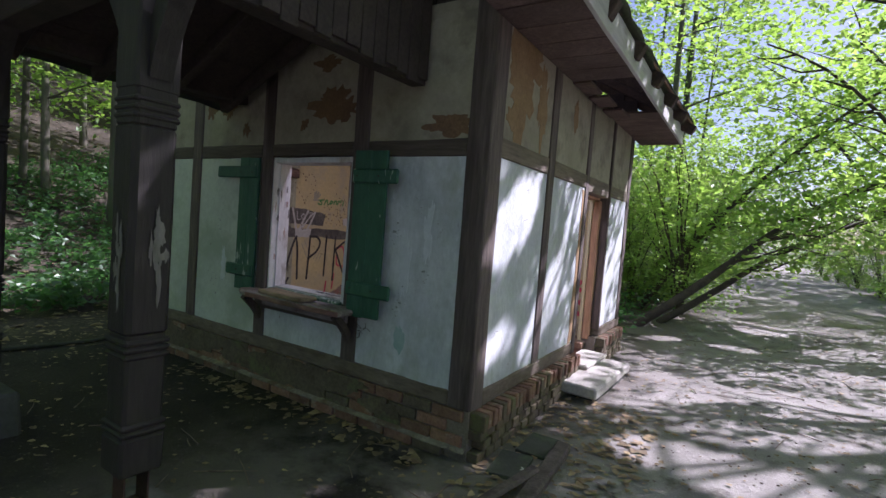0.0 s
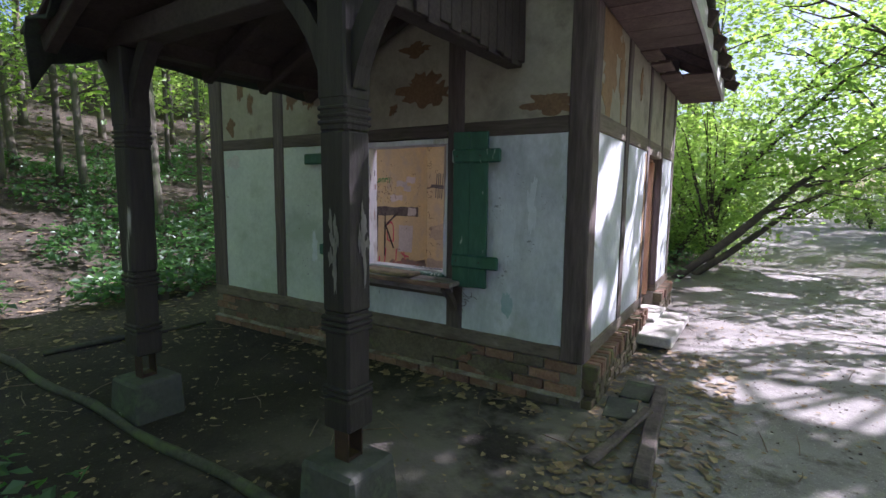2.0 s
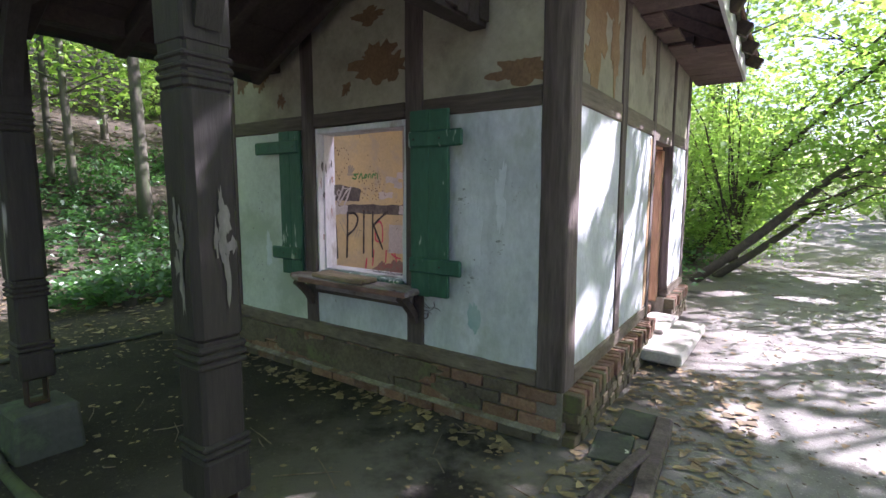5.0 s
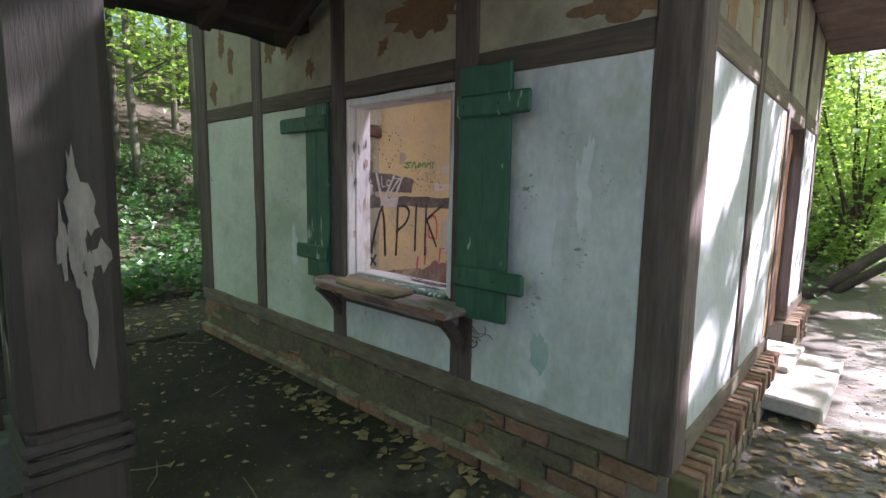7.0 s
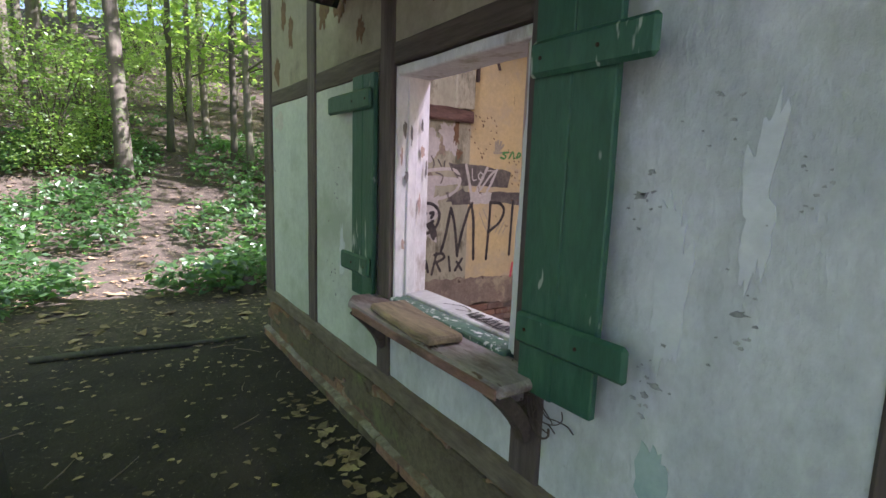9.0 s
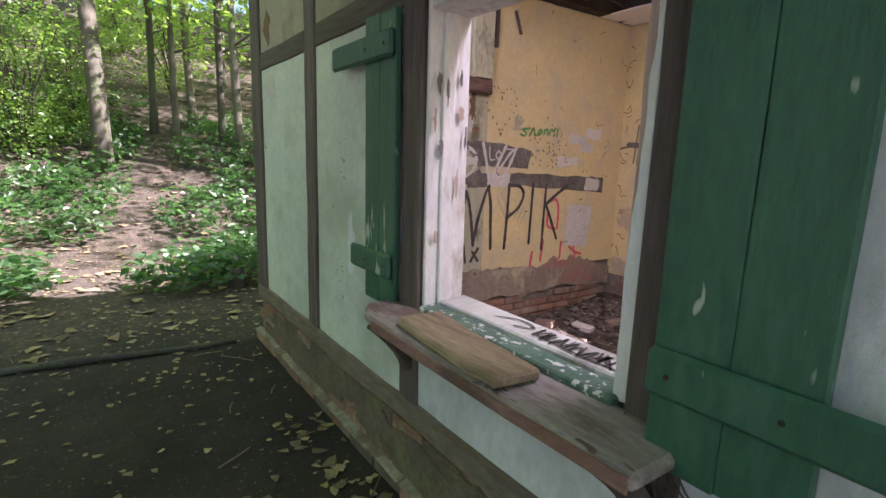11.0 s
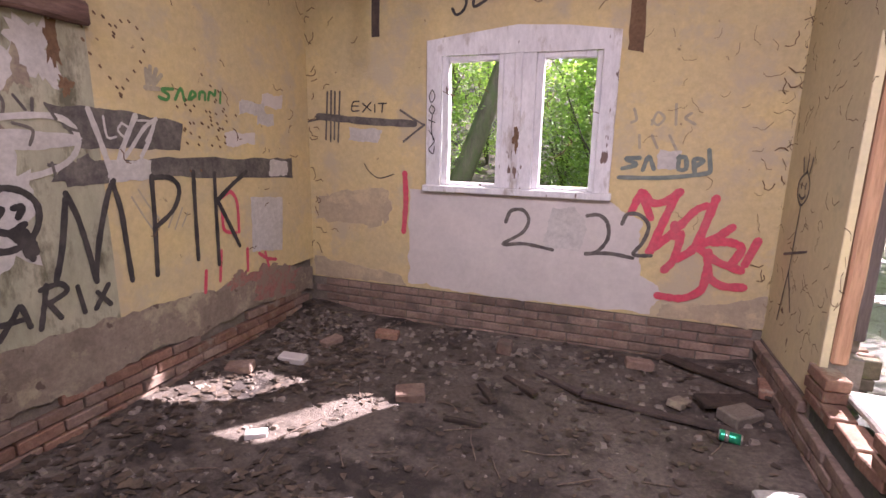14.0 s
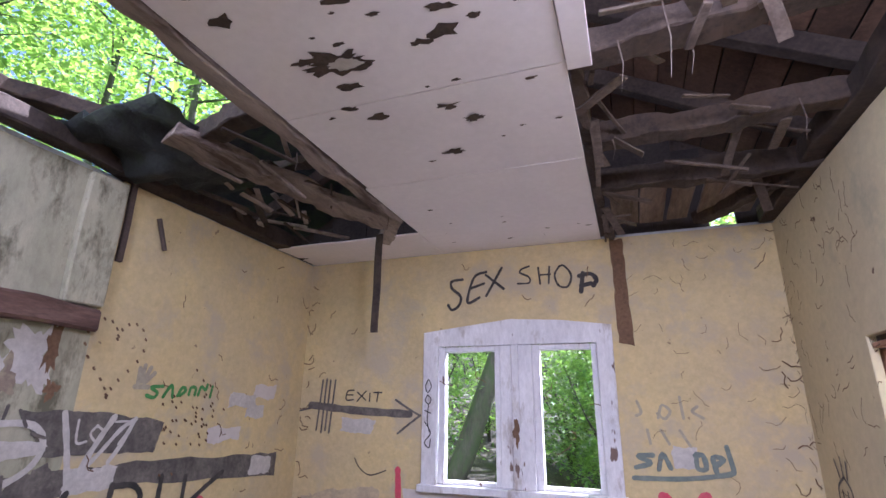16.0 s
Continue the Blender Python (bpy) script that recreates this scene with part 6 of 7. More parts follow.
scrawl("graffiti", "b", BLACK_PAINT, 0.016, [[(-3.49, 2.77), (-3.55, 2.75), (-3.56, 2.72), (-3.49, 2.68), (-3.49, 2.63), (-3.58, 2.63)], [(-3.41, 2.75), (-3.4, 2.62)], [(-3.32, 2.75), (-3.33, 2.62)], [(-3.4, 2.69), (-3.32, 2.69)], [(-3.24, 2.75), (-3.28, 2.68), (-3.25, 2.59), (-3.18, 2.58), (-3.15, 2.67), (-3.2, 2.75), (-3.24, 2.75)]],
       "black painted capital letters above the window")
scrawl("graffiti", "b", BLACK_PAINT, 0.036, [[(-3.06, 2.67), (-3.08, 2.54)], [(-3.08, 2.66), (-3.0, 2.67), (-2.96, 2.62), (-2.98, 2.58)], [(-3.07, 2.58), (-3.01, 2.59)]],
       "thick black painted letter above the window")
scrawl("graffiti", "l", HAZE_PAINT, 0.035, [[(4.78, 1.58), (4.83, 1.40), (4.87, 1.22)], [(4.88, 1.20), (4.97, 1.40), (5.06, 1.56)]], "white sprayed letter across the scraped rectangle")
scrawl("graffiti", "l", HAZE_PAINT, 0.014, [[(4.86, 1.55), (4.87, 1.44), (4.92, 1.44)], [(4.97, 1.52), (4.94, 1.48), (4.98, 1.44), (5.01, 1.49), (4.97, 1.52)], [(5.08, 1.54), (5.18, 1.53), (5.12, 1.42)]], "white scratched letters on the scraped rectangle")
scrawl("graffiti", "l", HAZE_PAINT, 0.034, [[(3.9, 1.20), (4.2, 1.21), (4.5, 1.25), (4.66, 1.33), (4.70, 1.45), (4.6, 1.54), (4.3, 1.52), (3.9, 1.44)], [(3.9, 1.32), (4.15, 1.34)]], "pale bluish sprayed loop across the bare plaster")
scrawl("graffiti", "l", HAZE_PAINT, 0.026, [[(4.86, 1.22), (5.0, 1.36), (5.12, 1.50), (5.20, 1.55)], [(5.20, 1.55), (5.14, 1.42), (5.08, 1.33)]], "white sprayed strokes across the scraped rectangle")
scrawl("graffiti", "l", GREY_PAINT, 0.016, [[(4.34, 1.66), (4.37, 1.60), (4.36, 1.54)], [(4.42, 1.63), (4.46, 1.57)], [(4.50, 1.62), (4.49, 1.54)], [(4.56, 1.60), (4.60, 1.53)], [(4.40, 1.50), (4.48, 1.47), (4.46, 1.40)], [(4.55, 1.30), (4.56, 1.22)], [(4.64, 1.49), (4.70, 1.47)]], "broken black paint traces on the crumbling plaster")
scrawl("graffiti", "l", FAINT_PAINT, 0.012, [[(4.98, 1.08), (5.06, 0.93), (5.12, 0.84)], [(5.03, 1.12), (5.10, 1.0), (5.16, 0.92)], [(5.22, 0.86), (5.30, 1.0)], [(5.27, 0.84), (5.34, 0.97)], [(5.33, 0.85), (5.38, 0.93)]], "faint greenish sprayed strokes under the black letters")
scrawl("handprint_graffiti", "l", FAINT_PAINT, 0.03, [[(5.17, 1.84), (5.17, 1.77)], [(5.20, 1.86), (5.19, 1.78)], [(5.24, 1.85), (5.21, 1.78)], [(5.27, 1.82), (5.22, 1.77)], [(5.16, 1.74), (5.24, 1.74)]], "faint grey handprint on the yellow plaster")
for i, (u, v, w, h, m_) in enumerate(((4.1, 1.72, 0.5, 0.55, GREY_PLASTER), (4.55, 1.86, 0.22, 0.28, HAZE_PAINT), (4.42, 1.74, 0.14, 0.20, GREY_PLASTER), (4.63, 1.92, 0.07, 0.22, CLAY), (4.68, 1.70, 0.07, 0.10, CLAY), (3.6, 1.3, 0.6, 0.5, HAZE_PAINT), (4.25, 1.05, 0.42, 0.55, HAZE_PAINT), (4.70, 1.26, 0.26, 0.14, GREY_PAINT), (3.5, 0.75, 0.5, 0.3, CLAY))):
    patch("l", blob(u, v, w, h, i + 120, 44, 0.8), m_, "lost_plaster", wall_left, 0.0018 + 0.0001 * i, "patch where the paint coat has come away")
for i, (u, v, w, h) in enumerate(((6.15, 0.28, 0.4, 0.22), (6.35, 0.18, 0.5, 0.25), (5.85, 0.33, 0.3, 0.15))):
    patch("l", blob(u, v, w, h, i + 140, 40, 0.8), PINK_STAIN, "pink_spray", wall_left, 0.0042, "pink spray misted over bare render")
vv, ff_ = ribbon("b", [[(-4.35 + dx, z_) for dx, z_ in line] for line in ([(0, 1.86), (-0.02, 1.81), (0, 1.76), (0.03, 1.81), (0.01, 1.86)], [(0, 1.74), (-0.02, 1.70), (0.01, 1.67), (0.03, 1.71), (0, 1.74)], [(0.01, 1.67), (0.0, 1.55), (0.02, 1.46)], [(-0.02, 1.62), (0.03, 1.60)], [(-0.02, 1.53), (0.03, 1.45), (-0.02, 1.38), (0.02, 1.34), (0.03, 1.40)])], 0.009, 5, 0.0405)
raw("scribble", vv, ff_, BLACK_PAINT, back_window, "thin black looping scribble on the white paint")
raw("worn_spot", [(u, YB - 0.0478, z_) for u, z_ in blob(-3.62, 1.48, 0.045, 0.19, 4, 26, 0.9)], [tuple(range(26))], CLAY, back_window, "dark bare wood where paint has flaked")
heart = [(2.11 + 0.075 * 1.0 * math.sin(t_) ** 3, 0.30 + 0.012 * (13 * math.cos(t_) - 5 * math.cos(2 * t_) - 2 * math.cos(3 * t_) - math.cos(4 * t_))) for t_ in [i * 6.2832 / 28 for i in range(28)]]
patch("s", heart, BLACK_PAINT, "heart_graffiti", wall_side, 0.003, "black painted heart")
v, f = ribbon("s", [[(3.77 + (u_ - 3.89) * 1.7, v_) for u_, v_ in line] for line in [[(3.88, 1.30), (3.84, 1.24), (3.84, 1.15), (3.89, 1.09), (3.94, 1.15), (3.94, 1.24), (3.88, 1.30)], [(3.89, 1.09), (3.90, 0.65)], [(3.76, 0.83), (3.98, 0.74)], [(3.90, 0.65), (3.82, 0.42)], [(3.90, 0.65), (3.94, 0.30)], [(3.87, 1.22), (3.87, 1.20)], [(3.91, 1.22), (3.91, 1.20)], [(3.86, 1.15), (3.89, 1.13), (3.92, 1.15)], [(3.85, 1.30), (3.84, 1.38)], [(3.88, 1.31), (3.88, 1.40)], [(3.91, 1.30), (3.93, 1.38)]]], 0.017, 3)
raw("stick_figure_graffiti", v, f, GREY_PAINT, wall_side, "thin grey drawn stick figure")
sv, sf = [], []
rg = random.Random(3)
strokes = [[(-2.95 + i * 0.028 + rg.gauss(0, 0.012), 2.885 + (0.032 if j_ % 2 else -0.032) + rg.gauss(0, 0.008)) for j_ in range(4)] for i in range(15)] + [[(-3.16, 2.87), (-3.08, 2.92), (-2.99, 2.90), (-3.05, 2.86)], [(-2.94, 2.86), (-2.75, 2.845), (-2.52, 2.85)]]
for s in strokes:
    line = smooth_line(s)
    o = len(sv)
    for i, p in enumerate(line):
        d = (line[min(i + 1, len(line) - 1)] - line[max(i - 1, 0)]).normalized()
        for sg in (1, -1):
            sv.append((p.x - d.y * 0.004 * sg, p.y + d.x * 0.004 * sg, WZ0 + 0.0335))
        if i:
            a = o + 2 * i
            sf.append((a - 2, a - 1, a + 1, a))
raw("sill_scrawl", sv, sf, BLACK_PAINT, hatch, "black illegible scrawl")

# cracks and cobweb-dark scratches in the plaster
def cracks(name, wall, n, u0, u1, v0, v1, seed, width, parent, mat=CLAY, down=0.6):
    rg_ = random.Random(seed)
    strokes_ = []
    for _ in range(n):
        u, v_ = rg_.uniform(u0, u1), rg_.uniform(v0, v1)
        s = [(u, v_)]
        a = rg_.uniform(-2.6, -0.5) if rg_.random() < down else rg_.uniform(-0.4, 0.4)
        for _ in range(rg_.randint(2, 5)):
            a += rg_.uniform(-1.2, 1.2)
            u, v_ = u + 0.028 * math.cos(a), v_ + 0.028 * math.sin(a)
            s.append((u, v_))
        strokes_.append(s)
    vv, ff_ = ribbon(wall, strokes_, width, seed, 0.0052, False)
    return tagged(raw(name, vv, ff_, mat, parent), kind="stuff")


cracks("plaster_crack", "b", 44, -2.75, -1.75, 0.9, 2.9, 1, 0.0032, wall_back)
cracks("plaster_crack", "b", 26, -1.85, -1.58, 0.5, 2.9, 11, 0.007, wall_back)
cracks("plaster_crack", "b", 22, -5.59, -5.5, 0.4, 2.9, 12, 0.009, wall_back)
cracks("plaster_crack", "b", 16, -5.55, -2.9, 0.5, 2.85, 2, 0.007, wall_back)
cracks("plaster_crack", "l", 22, 4.9, 6.8, 0.5, 2.85, 3, 0.007, wall_left)
cracks("plaster_crack", "s", 130, 2.9, 4.1, 0.3, 2.9, 4, 0.0055, wall_side)
rg = random.Random(44)
for i in range(70):
    cx_, cz_ = rg.choice(((-2.08, 1.42), (-1.80, 1.18), (-1.72, 1.52), (-2.02, 0.95), (-1.9, 1.62), (-4.25, 0.85), (-4.2, 1.4)))
    w_ = rg.uniform(0.004, 0.011) + (0.012 if i % 9 == 0 else 0)
    patch("f", blob(cx_ + rg.gauss(0, 0.03), cz_ + rg.gauss(0, 0.06), w_ * rg.uniform(0.8, 1.7), w_ * 0.8, i + 300, 12, 0.95), CHIP, "dent", wall_front, 0.003)
cracks("plaster_crack", "so", 10, 0.2, 1.0, 0.5, 1.9, 7, 0.003, wall_side, MORTAR)
rg = random.Random(8)
dots = []
for i in range(26):
    t_ = i / 26 * 6.283
    dots.append((4.98 + 0.017 * 16 * math.sin(t_) ** 3 * 0.7, 1.93 + 0.015 * (13 * math.cos(t_) - 5 * math.cos(2 * t_) - 2 * math.cos(3 * t_) - math.cos(4 * t_))))
dots += [(rg.gauss(5.62, 0.14), rg.gauss(1.5, 0.12)) for _ in range(45)]
vv, ff_ = ribbon("l", [[(u, v_), (u + 0.004, v_ - 0.004)] for u, v_ in dots], 0.013, 2, 0.003)
tagged(raw("nail_hole", vv, ff_, CLAY, wall_left, "small dark holes pricked in a heart"), kind="stuff")

# flaked patches on the outside
for i, (u, v_, w, h) in enumerate(((-2.80, 2.40, 0.42, 0.26), (-2.66, 2.36, 0.26, 0.16), (-2.86, 2.72, 0.26, 0.10), (-1.68, 2.19, 0.34, 0.14), (-5.22, 2.62, 0.10, 0.22), (-5.40, 2.25, 0.14, 0.16), (-5.05, 2.47, 0.09, 0.22), (-4.40, 2.50, 0.14, 0.30), (-4.12, 2.46, 0.18, 0.22), (-3.86, 2.24, 0.10, 0.12), (-3.1, 2.25, 0.08, 0.10), (-2.2, 2.62, 0.12, 0.06))):
    patch("f", blob(u, v_, w, h, i + 1, 44, 0.75), CLAY, "bare_patch", wall_front, 0.002, "brown clay where plaster has flaked off")
for i, (u, v_, w, h) in enumerate(((-5.36, 1.86, 0.20, 0.14), (-1.98, 1.22, 0.10, 0.45), (-1.8, 1.45, 0.07, 0.4), (-4.1, 1.0, 0.08, 0.3))):
    patch("f", blob(u, v_, w, h, i + 21, 44, 0.6), HAZE_PAINT if i == 0 else PALE_WASH, "limewash_patch", wall_front, 0.0015)
patch("f", blob(-1.98, 0.70, 0.10, 0.22, 33, 30, 0.5), FADED_TEAL, "teal_smear", wall_front, 0.0018)
for i, (u, v_, w, h) in enumerate(((0.42, 2.55, 0.40, 0.70), (0.55, 2.75, 0.5, 0.3), (0.3, 2.3, 0.16, 0.14), (0.85, 2.5, 0.2, 0.5), (1.7, 2.6, 0.1, 0.3))):
    patch("so", blob(u, v_, w, h, i + 41, 44, 0.7), OCHRE, "bare_patch", wall_side, 0.002, "ochre clay where plaster has flaked off")
patch("so", ragged([(2.05, 0.46), (2.17, 0.46), (2.17, 1.98), (2.10, 1.98)], 0.03, 44), OCHRE, "bare_patch", wall_side, 0.002)

# smeared render over the plinth bricks
rg = random.Random(19)
for i in range(16):
    u, v_, w, h = rg.uniform(FX0 + 0.2, FX1 - 0.3), rg.uniform(0.14, 0.30), rg.uniform(0.3, 0.8), rg.uniform(0.08, 0.2)
    patch("f", [(max(FX0 + 0.02, min(FX1 - 0.02, a_)), max(0.095, min(0.33, b_))) for a_, b_ in blob(u, v_, w, h, i + 200, 40, 0.8)], PLINTH, "render_smear", wall_front, 0.016 + 0.0004 * i, "brown render smeared over brick")

# chips in the ceiling boards
rg = random.Random(5)
cv, cf = [], []
for i in range(46):
    if i < 22:
        u, w_ = rg.gauss(-3.65, 0.32), rg.gauss(4.2, 0.22)
    else:
        u, w_ = rg.uniform(-4.1, -2.95), rg.uniform(3.6, 6.6)
    s = rg.uniform(0.006, 0.03) * (2 if i < 22 else 0.8)
    pts = blob(u, w_, s * 2.2, s, i, 12, 0.9)
    o = len(cv)
    cv += [(p[0], p[1], TOP - 0.0025) for p in pts]
    cf.append(tuple(range(o, o + 12)))
for j, (u, w_, a, b_) in enumerate(((-3.75, 4.28, 0.34, 0.14), (-3.54, 5.11, 0.10, 0.05), (-3.36, 4.84, 0.08, 0.05))):
    pts = blob(u, w_, a, b_, j + 60, 40, 0.8)
    o = len(cv)
    cv += [(p[0], p[1], TOP - 0.003) for p in pts]
    cf.append(tuple(range(o, o + 40)))
damage = raw("flaking", cv, cf, RAFTER, ceil_ob, "dark torn spots where the white board is chipped")
pts = blob(-3.73, 4.29, 0.17, 0.07, 91, 30, 0.5)
raw("torn_spot", [(p[0], p[1], TOP - 0.0045) for p in pts], [tuple(range(30))], HAZE_PAINT, ceil_ob, "pale torn board layer")

# dry vine and old cobweb by the post below the shutter
rg = random.Random(63)
for k in range(16):
    x_, z_ = rg.gauss(-2.40, 0.03), rg.uniform(0.66, 0.82)
    line, a = [(x_, z_)], rg.uniform(-2.2, -0.4)
    for _ in range(rg.randint(4, 7)):
        a += rg.uniform(-0.9, 0.9)
        x_, z_ = x_ + 0.03 * math.cos(a), z_ + 0.026 * math.sin(a)
        line.append((x_, z_))
    vs, fs = tube([(q.x, FY - 0.012 - 0.008 * (k % 3), q.y) for q in smooth_line(line, 3)], [0.0022 if k % 4 else 0.004] * (len(line) * 3 - 2), 4, k)
    raw("dry_stem", vs, fs, TIMBER, wall_front, "dry dark vine stems clinging to the wall")

# ---- bricks ----
BRICK_ME = {}


def brick_mesh(key, dims, mat, seed):
    if key not in BRICK_ME:
        x_, y_, z_ = (d / 2 for d in dims)
        b = block(-x_, x_, -y_, y_, -z_, z_, 0.006, 0.004, 0, seed)
        me = bpy.data.meshes.new("brick")
        b.to_mesh(me)
        b.free()
        me.materials.append(mat)
        BRICK_ME[key] = me
    return BRICK_ME[key]


def lay(parent, key, dims, mat, at, rg_, tilt=1.2):
    ob = new("brick", brick_mesh(f"{key}{rg_.randint(0, 3)}", dims, mat, rg_.randint(0, 99)))
    ob.parent = parent
    ob.matrix_basis = pose(*at, rg_.gauss(0, tilt), rg_.gauss(0, tilt), rg_.gauss(0, tilt))


rg = random.Random(14)
for r in range(4):
    z = 0.042 + r * 0.084
    x = FX0 + 0.06 + (0.125 if r % 2 else 0.0)
    while x < FX1 - 0.14:
        if not (r == 1 and -4.98 < x < -4.62):
            mat = BRICK if rg.random() < (0.62 if r == 0 else 0.45) else PLINTH
            lay(wall_front, "f" + mat.name + str(r == 0), (0.238, 0.10, 0.074), mat, (x + 0.06, FY + 0.044 - (0.03 if r == 0 else 0.0) + rg.gauss(0, 0.003), z), rg, 0.5)
        x += 0.25
x = FX0 + 0.01
while x < FX1 - 0.05:
    ln = min(rg.uniform(0.5, 1.1), FX1 - x)
    b = block(x, x + ln - 0.006, FY - 0.046, FY + 0.0, 0.083, 0.098, 0.005, 0.008, 10, int(x * 9))
    for v in b.verts:
        if v.co.y < FY - 0.03:
            v.co.z -= 0.012
    part("mortar_ledge", b, LEDGE, wall_front, "pale crumbling mortar on the plinth's ledge")
    x += ln
for i in range(4):
    part("vent_bar", block(-4.93 + i * 0.05, -4.905 + i * 0.05, FY + 0.0, FY + 0.05, 0.10, 0.21, 0.004), PLINTH, wall_front)
for s0, s1 in ((0.03, 2.22), (3.16, SL)):
    s = s0
    while s < s1 - 0.05:
        lay(wall_side, "rowlock", (0.22, 0.062, 0.11), BRICK_MOSS if rg.random() < 0.6 else BRICK, (-0.02 + rg.gauss(0, 0.008), s + 0.036, 0.272), rg, 1.5)
        s += 0.076
    for r in range(3):
        s = s0 + (0.06 if r % 2 else 0)
        while s < s1 - 0.1:
            lay(wall_side, "head", (0.2, 0.112, 0.066), BRICK_MOSS if rg.random() < 0.75 else PLINTH, (-0.025 + rg.gauss(0, 0.005), s + 0.06, 0.035 + r * 0.074), rg, 0.8)
            s += 0.122
for r in range(6):
    z, x = -0.31 + r * 0.076, -5.58 + (0.12 if r % 2 else 0)
    while x < -1.86:
        lay(wall_back, "bk", (0.236, 0.06, 0.066), BRICK_DUST, (x + 0.12, YB + 0.03 + rg.gauss(0, 0.003), z + 0.006), rg, 0.5)
        x += 0.246
for r in range(5):
    z, y = -0.31 + r * 0.076, INNER + 0.04 + (0.12 if r % 2 else 0)
    while y < YB - 0.24:
        if r < 4 or rg.random() < 0.7:
            lay(wall_left, "lf", (0.06, 0.236, 0.066), BRICK if rg.random() < 0.55 and y < 6.0 else BRICK_DUST, (XL - 0.026 + rg.gauss(0, 0.005), y + 0.12, z + 0.006), rg, 0.7)
        y += 0.246
for r in range(5):
    z, s = -0.31 + r * 0.076, 0.2 + (0.12 if r % 2 else 0)
    while s < SL - 0.3:
        if not (s + 0.24 > D0 and s < D1 and r > 3):
            lay(wall_side, "in", (0.08, 0.236, 0.066), BRICK_DUST, (-ST - 0.05 + rg.gauss(0, 0.004), s + 0.12, z + 0.006), rg, 0.5)
        s += 0.246
for s, z in ((2.42, 0.10), (2.30, 0.17), (2.32, 0.25), (2.66, 0.10), (2.92, 0.10), (3.05, 0.10), (3.07, 0.17), (3.06, 0.245)):
    lay(wall_side, "jamb", (0.12, 0.22, 0.066), BRICK, (-ST - 0.01, s, z), rg, 3)

# ---- loose things ----
def chunk(name, x, y, z, dims, mat, turn, seed, label, category, tilt=4.0):
    r_ = random.Random(seed)
    b = block(-dims[0] / 2, dims[0] / 2, -dims[1] / 2, dims[1] / 2, 0, dims[2], min(dims) * 0.12, min(dims) * 0.16, 2, seed)
    ob = link_mesh(name, b, mat)
    ob.matrix_world = pose(x, y, z, r_.gauss(0, tilt), r_.gauss(0, tilt), turn)
    return tagged(ob, label, category)


for i, (x, y, d, t_, m) in enumerate((
        (-5.34, 5.50, (0.20, 0.11, 0.07), 20, BRICK_DUST), (-5.12, 5.82, (0.22, 0.10, 0.06), 10, WHITE_PLASTER), (-4.05, 5.70, (0.21, 0.13, 0.08), 24, BRICK_DUST),
        (-3.58, 6.52, (0.12, 0.10, 0.11), 5, BRICK_DUST), (-1.96, 6.10, (0.24, 0.16, 0.08), 40, MORTAR), (-1.92, 5.25, (0.23, 0.13, 0.09), 8, STEP_STONE),
        (-5.0, 6.2, (0.18, 0.1, 0.06), 70, BRICK_DUST), (-4.6, 6.45, (0.2, 0.11, 0.06), 12, BRICK), (-2.3, 6.2, (0.16, 0.1, 0.05), 60, GREY_PLASTER),
        (-4.7, 4.9, (0.13, 0.07, 0.04), 33, WHITE_PLASTER), (-3.9, 4.6, (0.10, 0.05, 0.03), 120, WHITE_PLASTER), (-3.2, 4.4, (0.11, 0.06, 0.02), 75, HAZE_PAINT),
        (-1.75, 6.4, (0.22, 0.11, 0.07), 80, BRICK), (-2.55, 6.6, (0.2, 0.1, 0.07), 10, BRICK_DUST))):
    chunk("brick_fragment", x, y, floor_z(x, y) - 0.012, d, m, t_, i, "broken dusty masonry fragment on the earth floor", "rubble")
for i, (x, y, z0, ln, w, t_) in enumerate(((-2.45, 6.02, 0.02, 0.95, 0.06, -8), (-3.35, 6.05, 0.01, 0.34, 0.05, -40), (-3.55, 5.9, 0.01, 0.26, 0.05, -52), (-3.1, 6.2, 0.01, 0.4, 0.05, -30), (-2.0, 6.5, 0.05, 0.9, 0.09, -35), (-3.6, 5.5, 0.01, 0.25, 0.04, 0), (-3.0, 4.5, 0.01, 0.3, 0.03, -60), (-1.95, 6.25, 0.06, 0.5, 0.16, 20))):
    b = block(-ln / 2, ln / 2, -w / 2, w / 2, 0, 0.028, 0.005, 0.01, 6, i)
    ob = link_mesh("broken_board", b, RAFTER if i % 3 else TIMBER)
    ob.matrix_world = pose(x, y, floor_z(x, y) + z0 * 0.3, 0, 0, t_)
    tagged(ob, "broken weathered board lying in the rubble", "board")

can = tagged(empty("drink_can"), "crumpled green and silver drink can on its side", "can")
CAN_GREEN = surface("green_can_print", (0.02, 0.42, 0.22), (0.03, 0.5, 0.28), 8, 0.3, 0.1, 40, metal=0.6, grain=0.1)
CAN_SILVER = surface("bare_can_metal", (0.7, 0.7, 0.7), (0.6, 0.6, 0.6), 8, 0.3, 0.1, 40, metal=0.9, grain=0.1)
for nm, prof, mat in (("body", [(0.0, 0.032), (0.01, 0.033), (0.07, 0.0315), (0.11, 0.033)], CAN_GREEN), ("band", [(0.028, 0.0338), (0.05, 0.0336)], CAN_SILVER), ("end", [(0.11, 0.033), (0.12, 0.027), (0.121, 0.02)], CAN_SILVER), ("base", [(-0.006, 0.025), (0.0, 0.032)], CAN_SILVER)):
    v, f = tube([(p[0] - 0.06, 0, 0) for p in prof], [p[1] for p in prof], 16)
    raw(nm, v, f, mat, can, "", True)
can.matrix_world = pose(-2.05, 5.83, floor_z(-2.05, 5.83) + 0.032, 0, 0, -12)


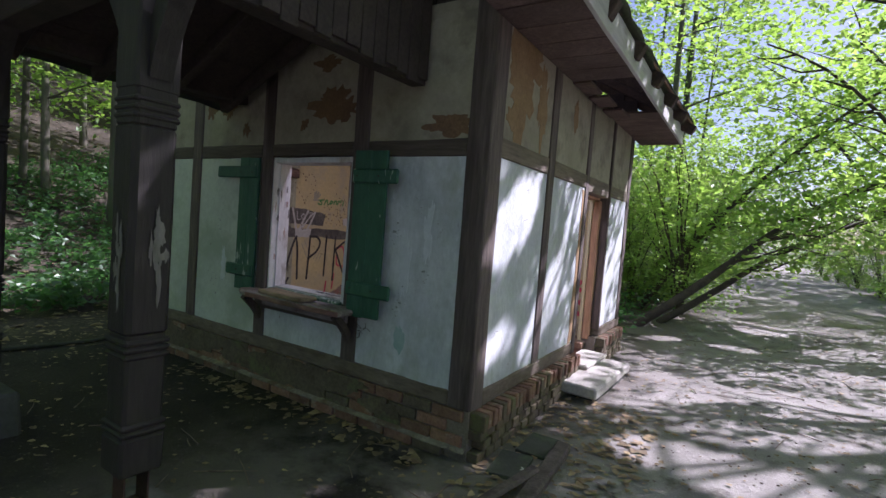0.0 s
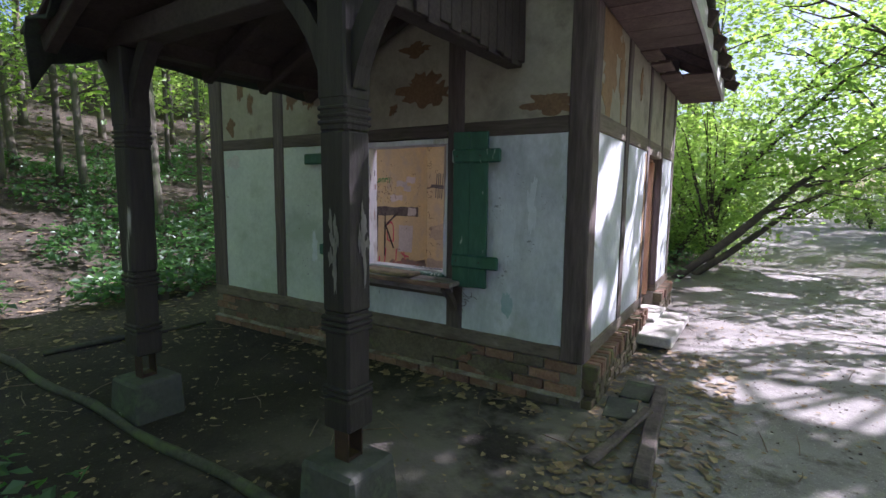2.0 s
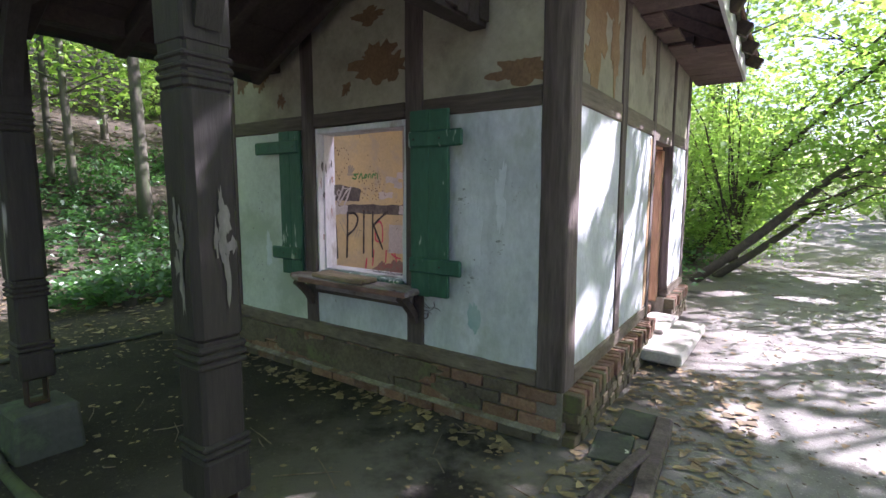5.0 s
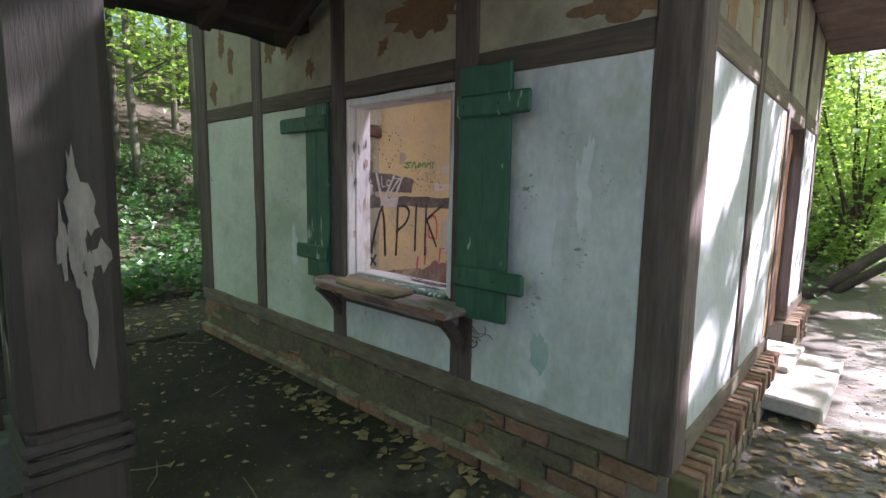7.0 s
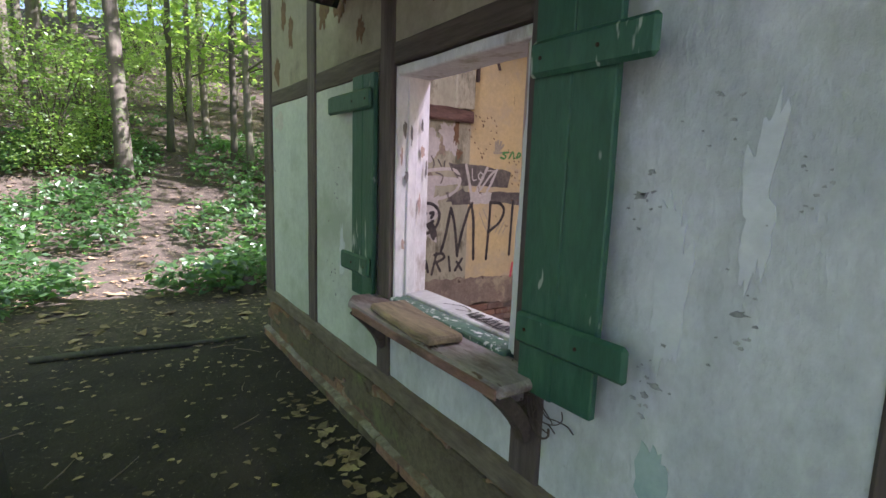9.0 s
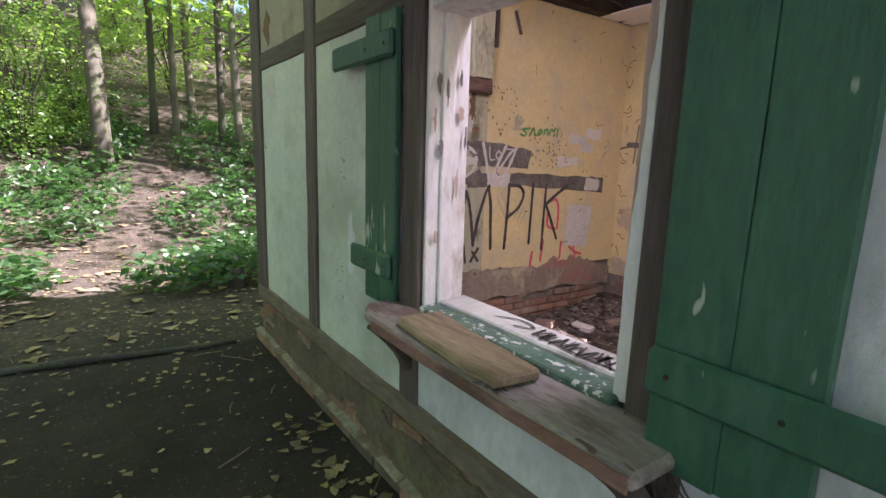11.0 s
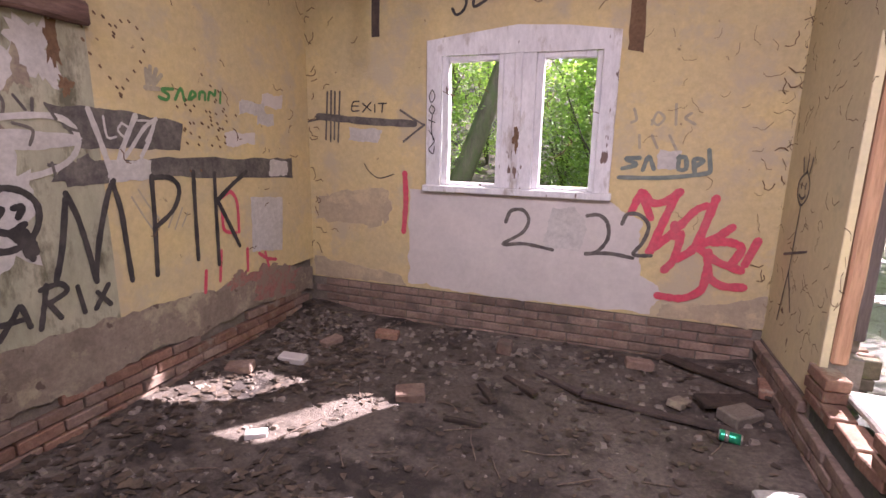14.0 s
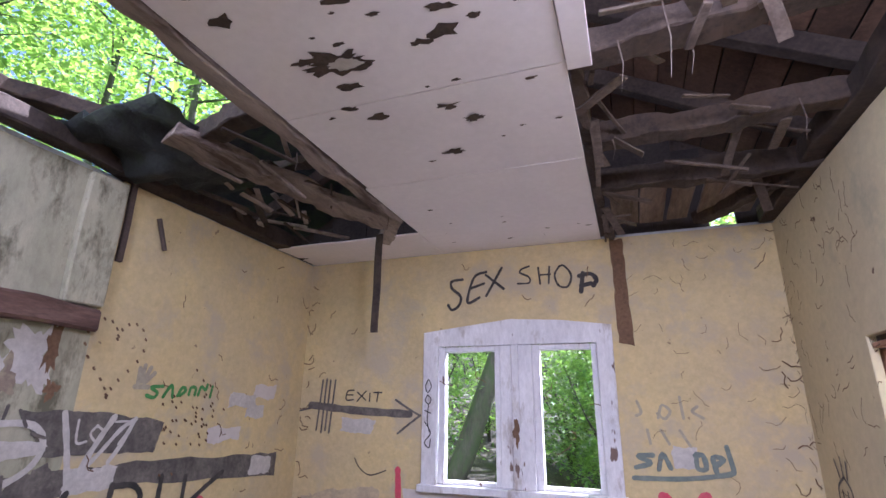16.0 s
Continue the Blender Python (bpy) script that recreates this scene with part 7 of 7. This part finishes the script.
def crumbs(name, n, place, size, mat, seed, label, z_of):
    """Small angular bits, far too many to count."""
    r_ = random.Random(seed)
    verts, faces = [], []
    for _ in range(n):
        x, y = place(r_)
        s = size * r_.uniform(0.4, 1.6)
        o = len(verts)
        z = z_of(x, y) - s * 0.2
        for sx, sy, sz in ((-1, -1, 0), (1, -1, 0), (1, 1, 0), (-1, 1, 0), (-0.7, -0.7, 1), (0.7, -0.6, 1), (0.6, 0.7, 1), (-0.7, 0.6, 1)):
            verts.append((x + sx * s * r_.uniform(0.5, 1.1), y + sy * s * r_.uniform(0.4, 0.9), z + sz * s * r_.uniform(0.4, 1.0)))
        faces += [(o + 4, o + 5, o + 6, o + 7), (o, o + 1, o + 5, o + 4), (o + 1, o + 2, o + 6, o + 5), (o + 2, o + 3, o + 7, o + 6), (o + 3, o, o + 4, o + 7)]
    return tagged(raw(name, verts, faces, mat), label, "rubble", kind="stuff")


crumbs("rubble", 420, lambda r_: (r_.uniform(-5.5, -1.8), 6.75 - abs(r_.gauss(0, 0.5))), 0.022, RUBBLE, 1, "crumbled mortar and brick along the wall", floor_z)
crumbs("rubble", 300, lambda r_: (-5.5 + abs(r_.gauss(0, 0.4)), r_.uniform(3.0, 6.7)), 0.022, RUBBLE, 2, "crumbled mortar and brick along the wall", floor_z)
crumbs("rubble", 350, lambda r_: (r_.uniform(-5.4, -1.8), r_.uniform(3.0, 6.7)), 0.012, RUBBLE, 3, "small stones and crumbs on the earth floor", floor_z)
crumbs("gravel", 2600, lambda r_: (r_.uniform(-1.3, 3.6), r_.uniform(0.2, 11)), 0.008, RUBBLE, 4, "small pale stones scattered over the path", ground_z)
litter("leaf_litter", 2600, -5.58, -3.6, 3.0, 6.8, floor_z, 35, 0.034, "dark rotting leaves matted on the earth floor", DEAD_LEAF, skip=lambda x, y: noise.noise(Vector((x * 1.3, y * 1.3, 8))) < -0.15 + 0.5 * (x + 5.0))
litter("leaf_litter", 1100, -5.5, -1.8, 3.0, 6.8, floor_z, 31, 0.03, "dark dead leaves on the earth floor", DEAD_LEAF)
litter("leaf_litter", 520, -1.34, -0.45, 1.7, 4.6, ground_z, 32, 0.035, "dry brown leaves heaped by the plinth")
litter("leaf_litter", 130, -4.4, -1.6, 2.45, 2.70, ground_z, 33, 0.04, "dry pale leaves along the foot of the wall")


def twigs(name, n, x0, x1, y0, y1, seed, z_of, label):
    r_ = random.Random(seed)
    verts, faces = [], []
    for _ in range(n):
        x, y, a, ln = r_.uniform(x0, x1), r_.uniform(y0, y1), r_.uniform(0, 3.14), r_.uniform(0.06, 0.35)
        pts = [(x + math.cos(a) * ln * t_ + r_.gauss(0, 0.008), y + math.sin(a) * ln * t_ + r_.gauss(0, 0.008), z_of(x, y) + 0.008 + r_.uniform(0, 0.008)) for t_ in (0, 0.5, 1)]
        v2, f2 = tube(pts, [0.004, 0.004, 0.002], 4)
        o = len(verts)
        verts += v2
        faces += [tuple(j + o for j in q) for q in f2]
    return tagged(raw(name, verts, faces, OLD_BOARD), label, "twigs", kind="stuff")


twigs("fallen_twig", 45, -6.5, -0.6, 0.4, 2.6, 1, ground_z, "thin dry twigs on the dark soil")
twigs("fallen_twig", 120, -1.2, 3.2, 1.0, 9.0, 2, ground_z, "thin dry twigs on the path")
twigs("fallen_twig", 60, -5.4, -1.8, 3.0, 6.7, 3, floor_z, "thin sticks on the earth floor")


def laid_beam(name, p, q, w, h, mat, seed, label, category):
    ob = link_mesh(name, beam(p, q, w, h, 0.012, 0.014, seed), mat)
    return tagged(ob, label, category)


laid_beam("broken_board", (-0.80, 1.98, 0.045), (-0.94, 3.40, 0.04), 0.10, 0.06, TIMBER_V, 3, "split rotting board lying by the house corner", "board")
laid_beam("broken_board", (-1.10, 2.02, 0.03), (-0.93, 2.86, 0.085), 0.07, 0.035, TIMBER_V, 5, "split rotting board leaning on another", "board")
for i, (x, y, t_) in enumerate(((-1.13, 2.92, 8), (-1.10, 3.32, 2))):
    chunk("paving_slab", x, y, -0.01, (0.22, 0.34, 0.035), CONCRETE, t_, i, "small sunken grey paving slab by the plinth", "slab", 1.0)
pts = [(-6.1 + i * 0.31, 0.78 + 0.02 * math.sin(i * 1.3), 0.036 + 0.006 * math.cos(i)) for i in range(14)]
v, f = tube(pts, [0.031 + 0.004 * math.sin(i * 2.2) for i in range(14)], 10, 5, 0.06)
tagged(raw("fallen_pole", v, f, LOG, None, "", True), "long mossy grey pole lying on the soil", "log")
pts = [(-5.87 + 0.025 * i, 1.05 + i * 0.25, 0.03 + 0.01 * math.sin(i)) for i in range(7)]
v, f = tube(pts, [0.027, 0.026, 0.03, 0.024, 0.022, 0.02, 0.016], 8, 7, 0.1)
tagged(raw("fallen_pole", v, f, LOG, None, "", True), "thin grey pole lying on the soil", "log")
v, f = tube([(0, 0, -0.1), (0, 0, 0.02), (0.01, 0, 0.15), (0.0, 0.01, 0.2)], [0.12, 0.09, 0.07, 0.05], 9, 4, 0.25)
st = raw("tree_stump", v, f, BARK_DARK, None, "", True)
st.matrix_world = pose(-7.4, 2.95, ground_z(-7.4, 2.95))
tagged(st, "small dark rotten tree stump", "stump")
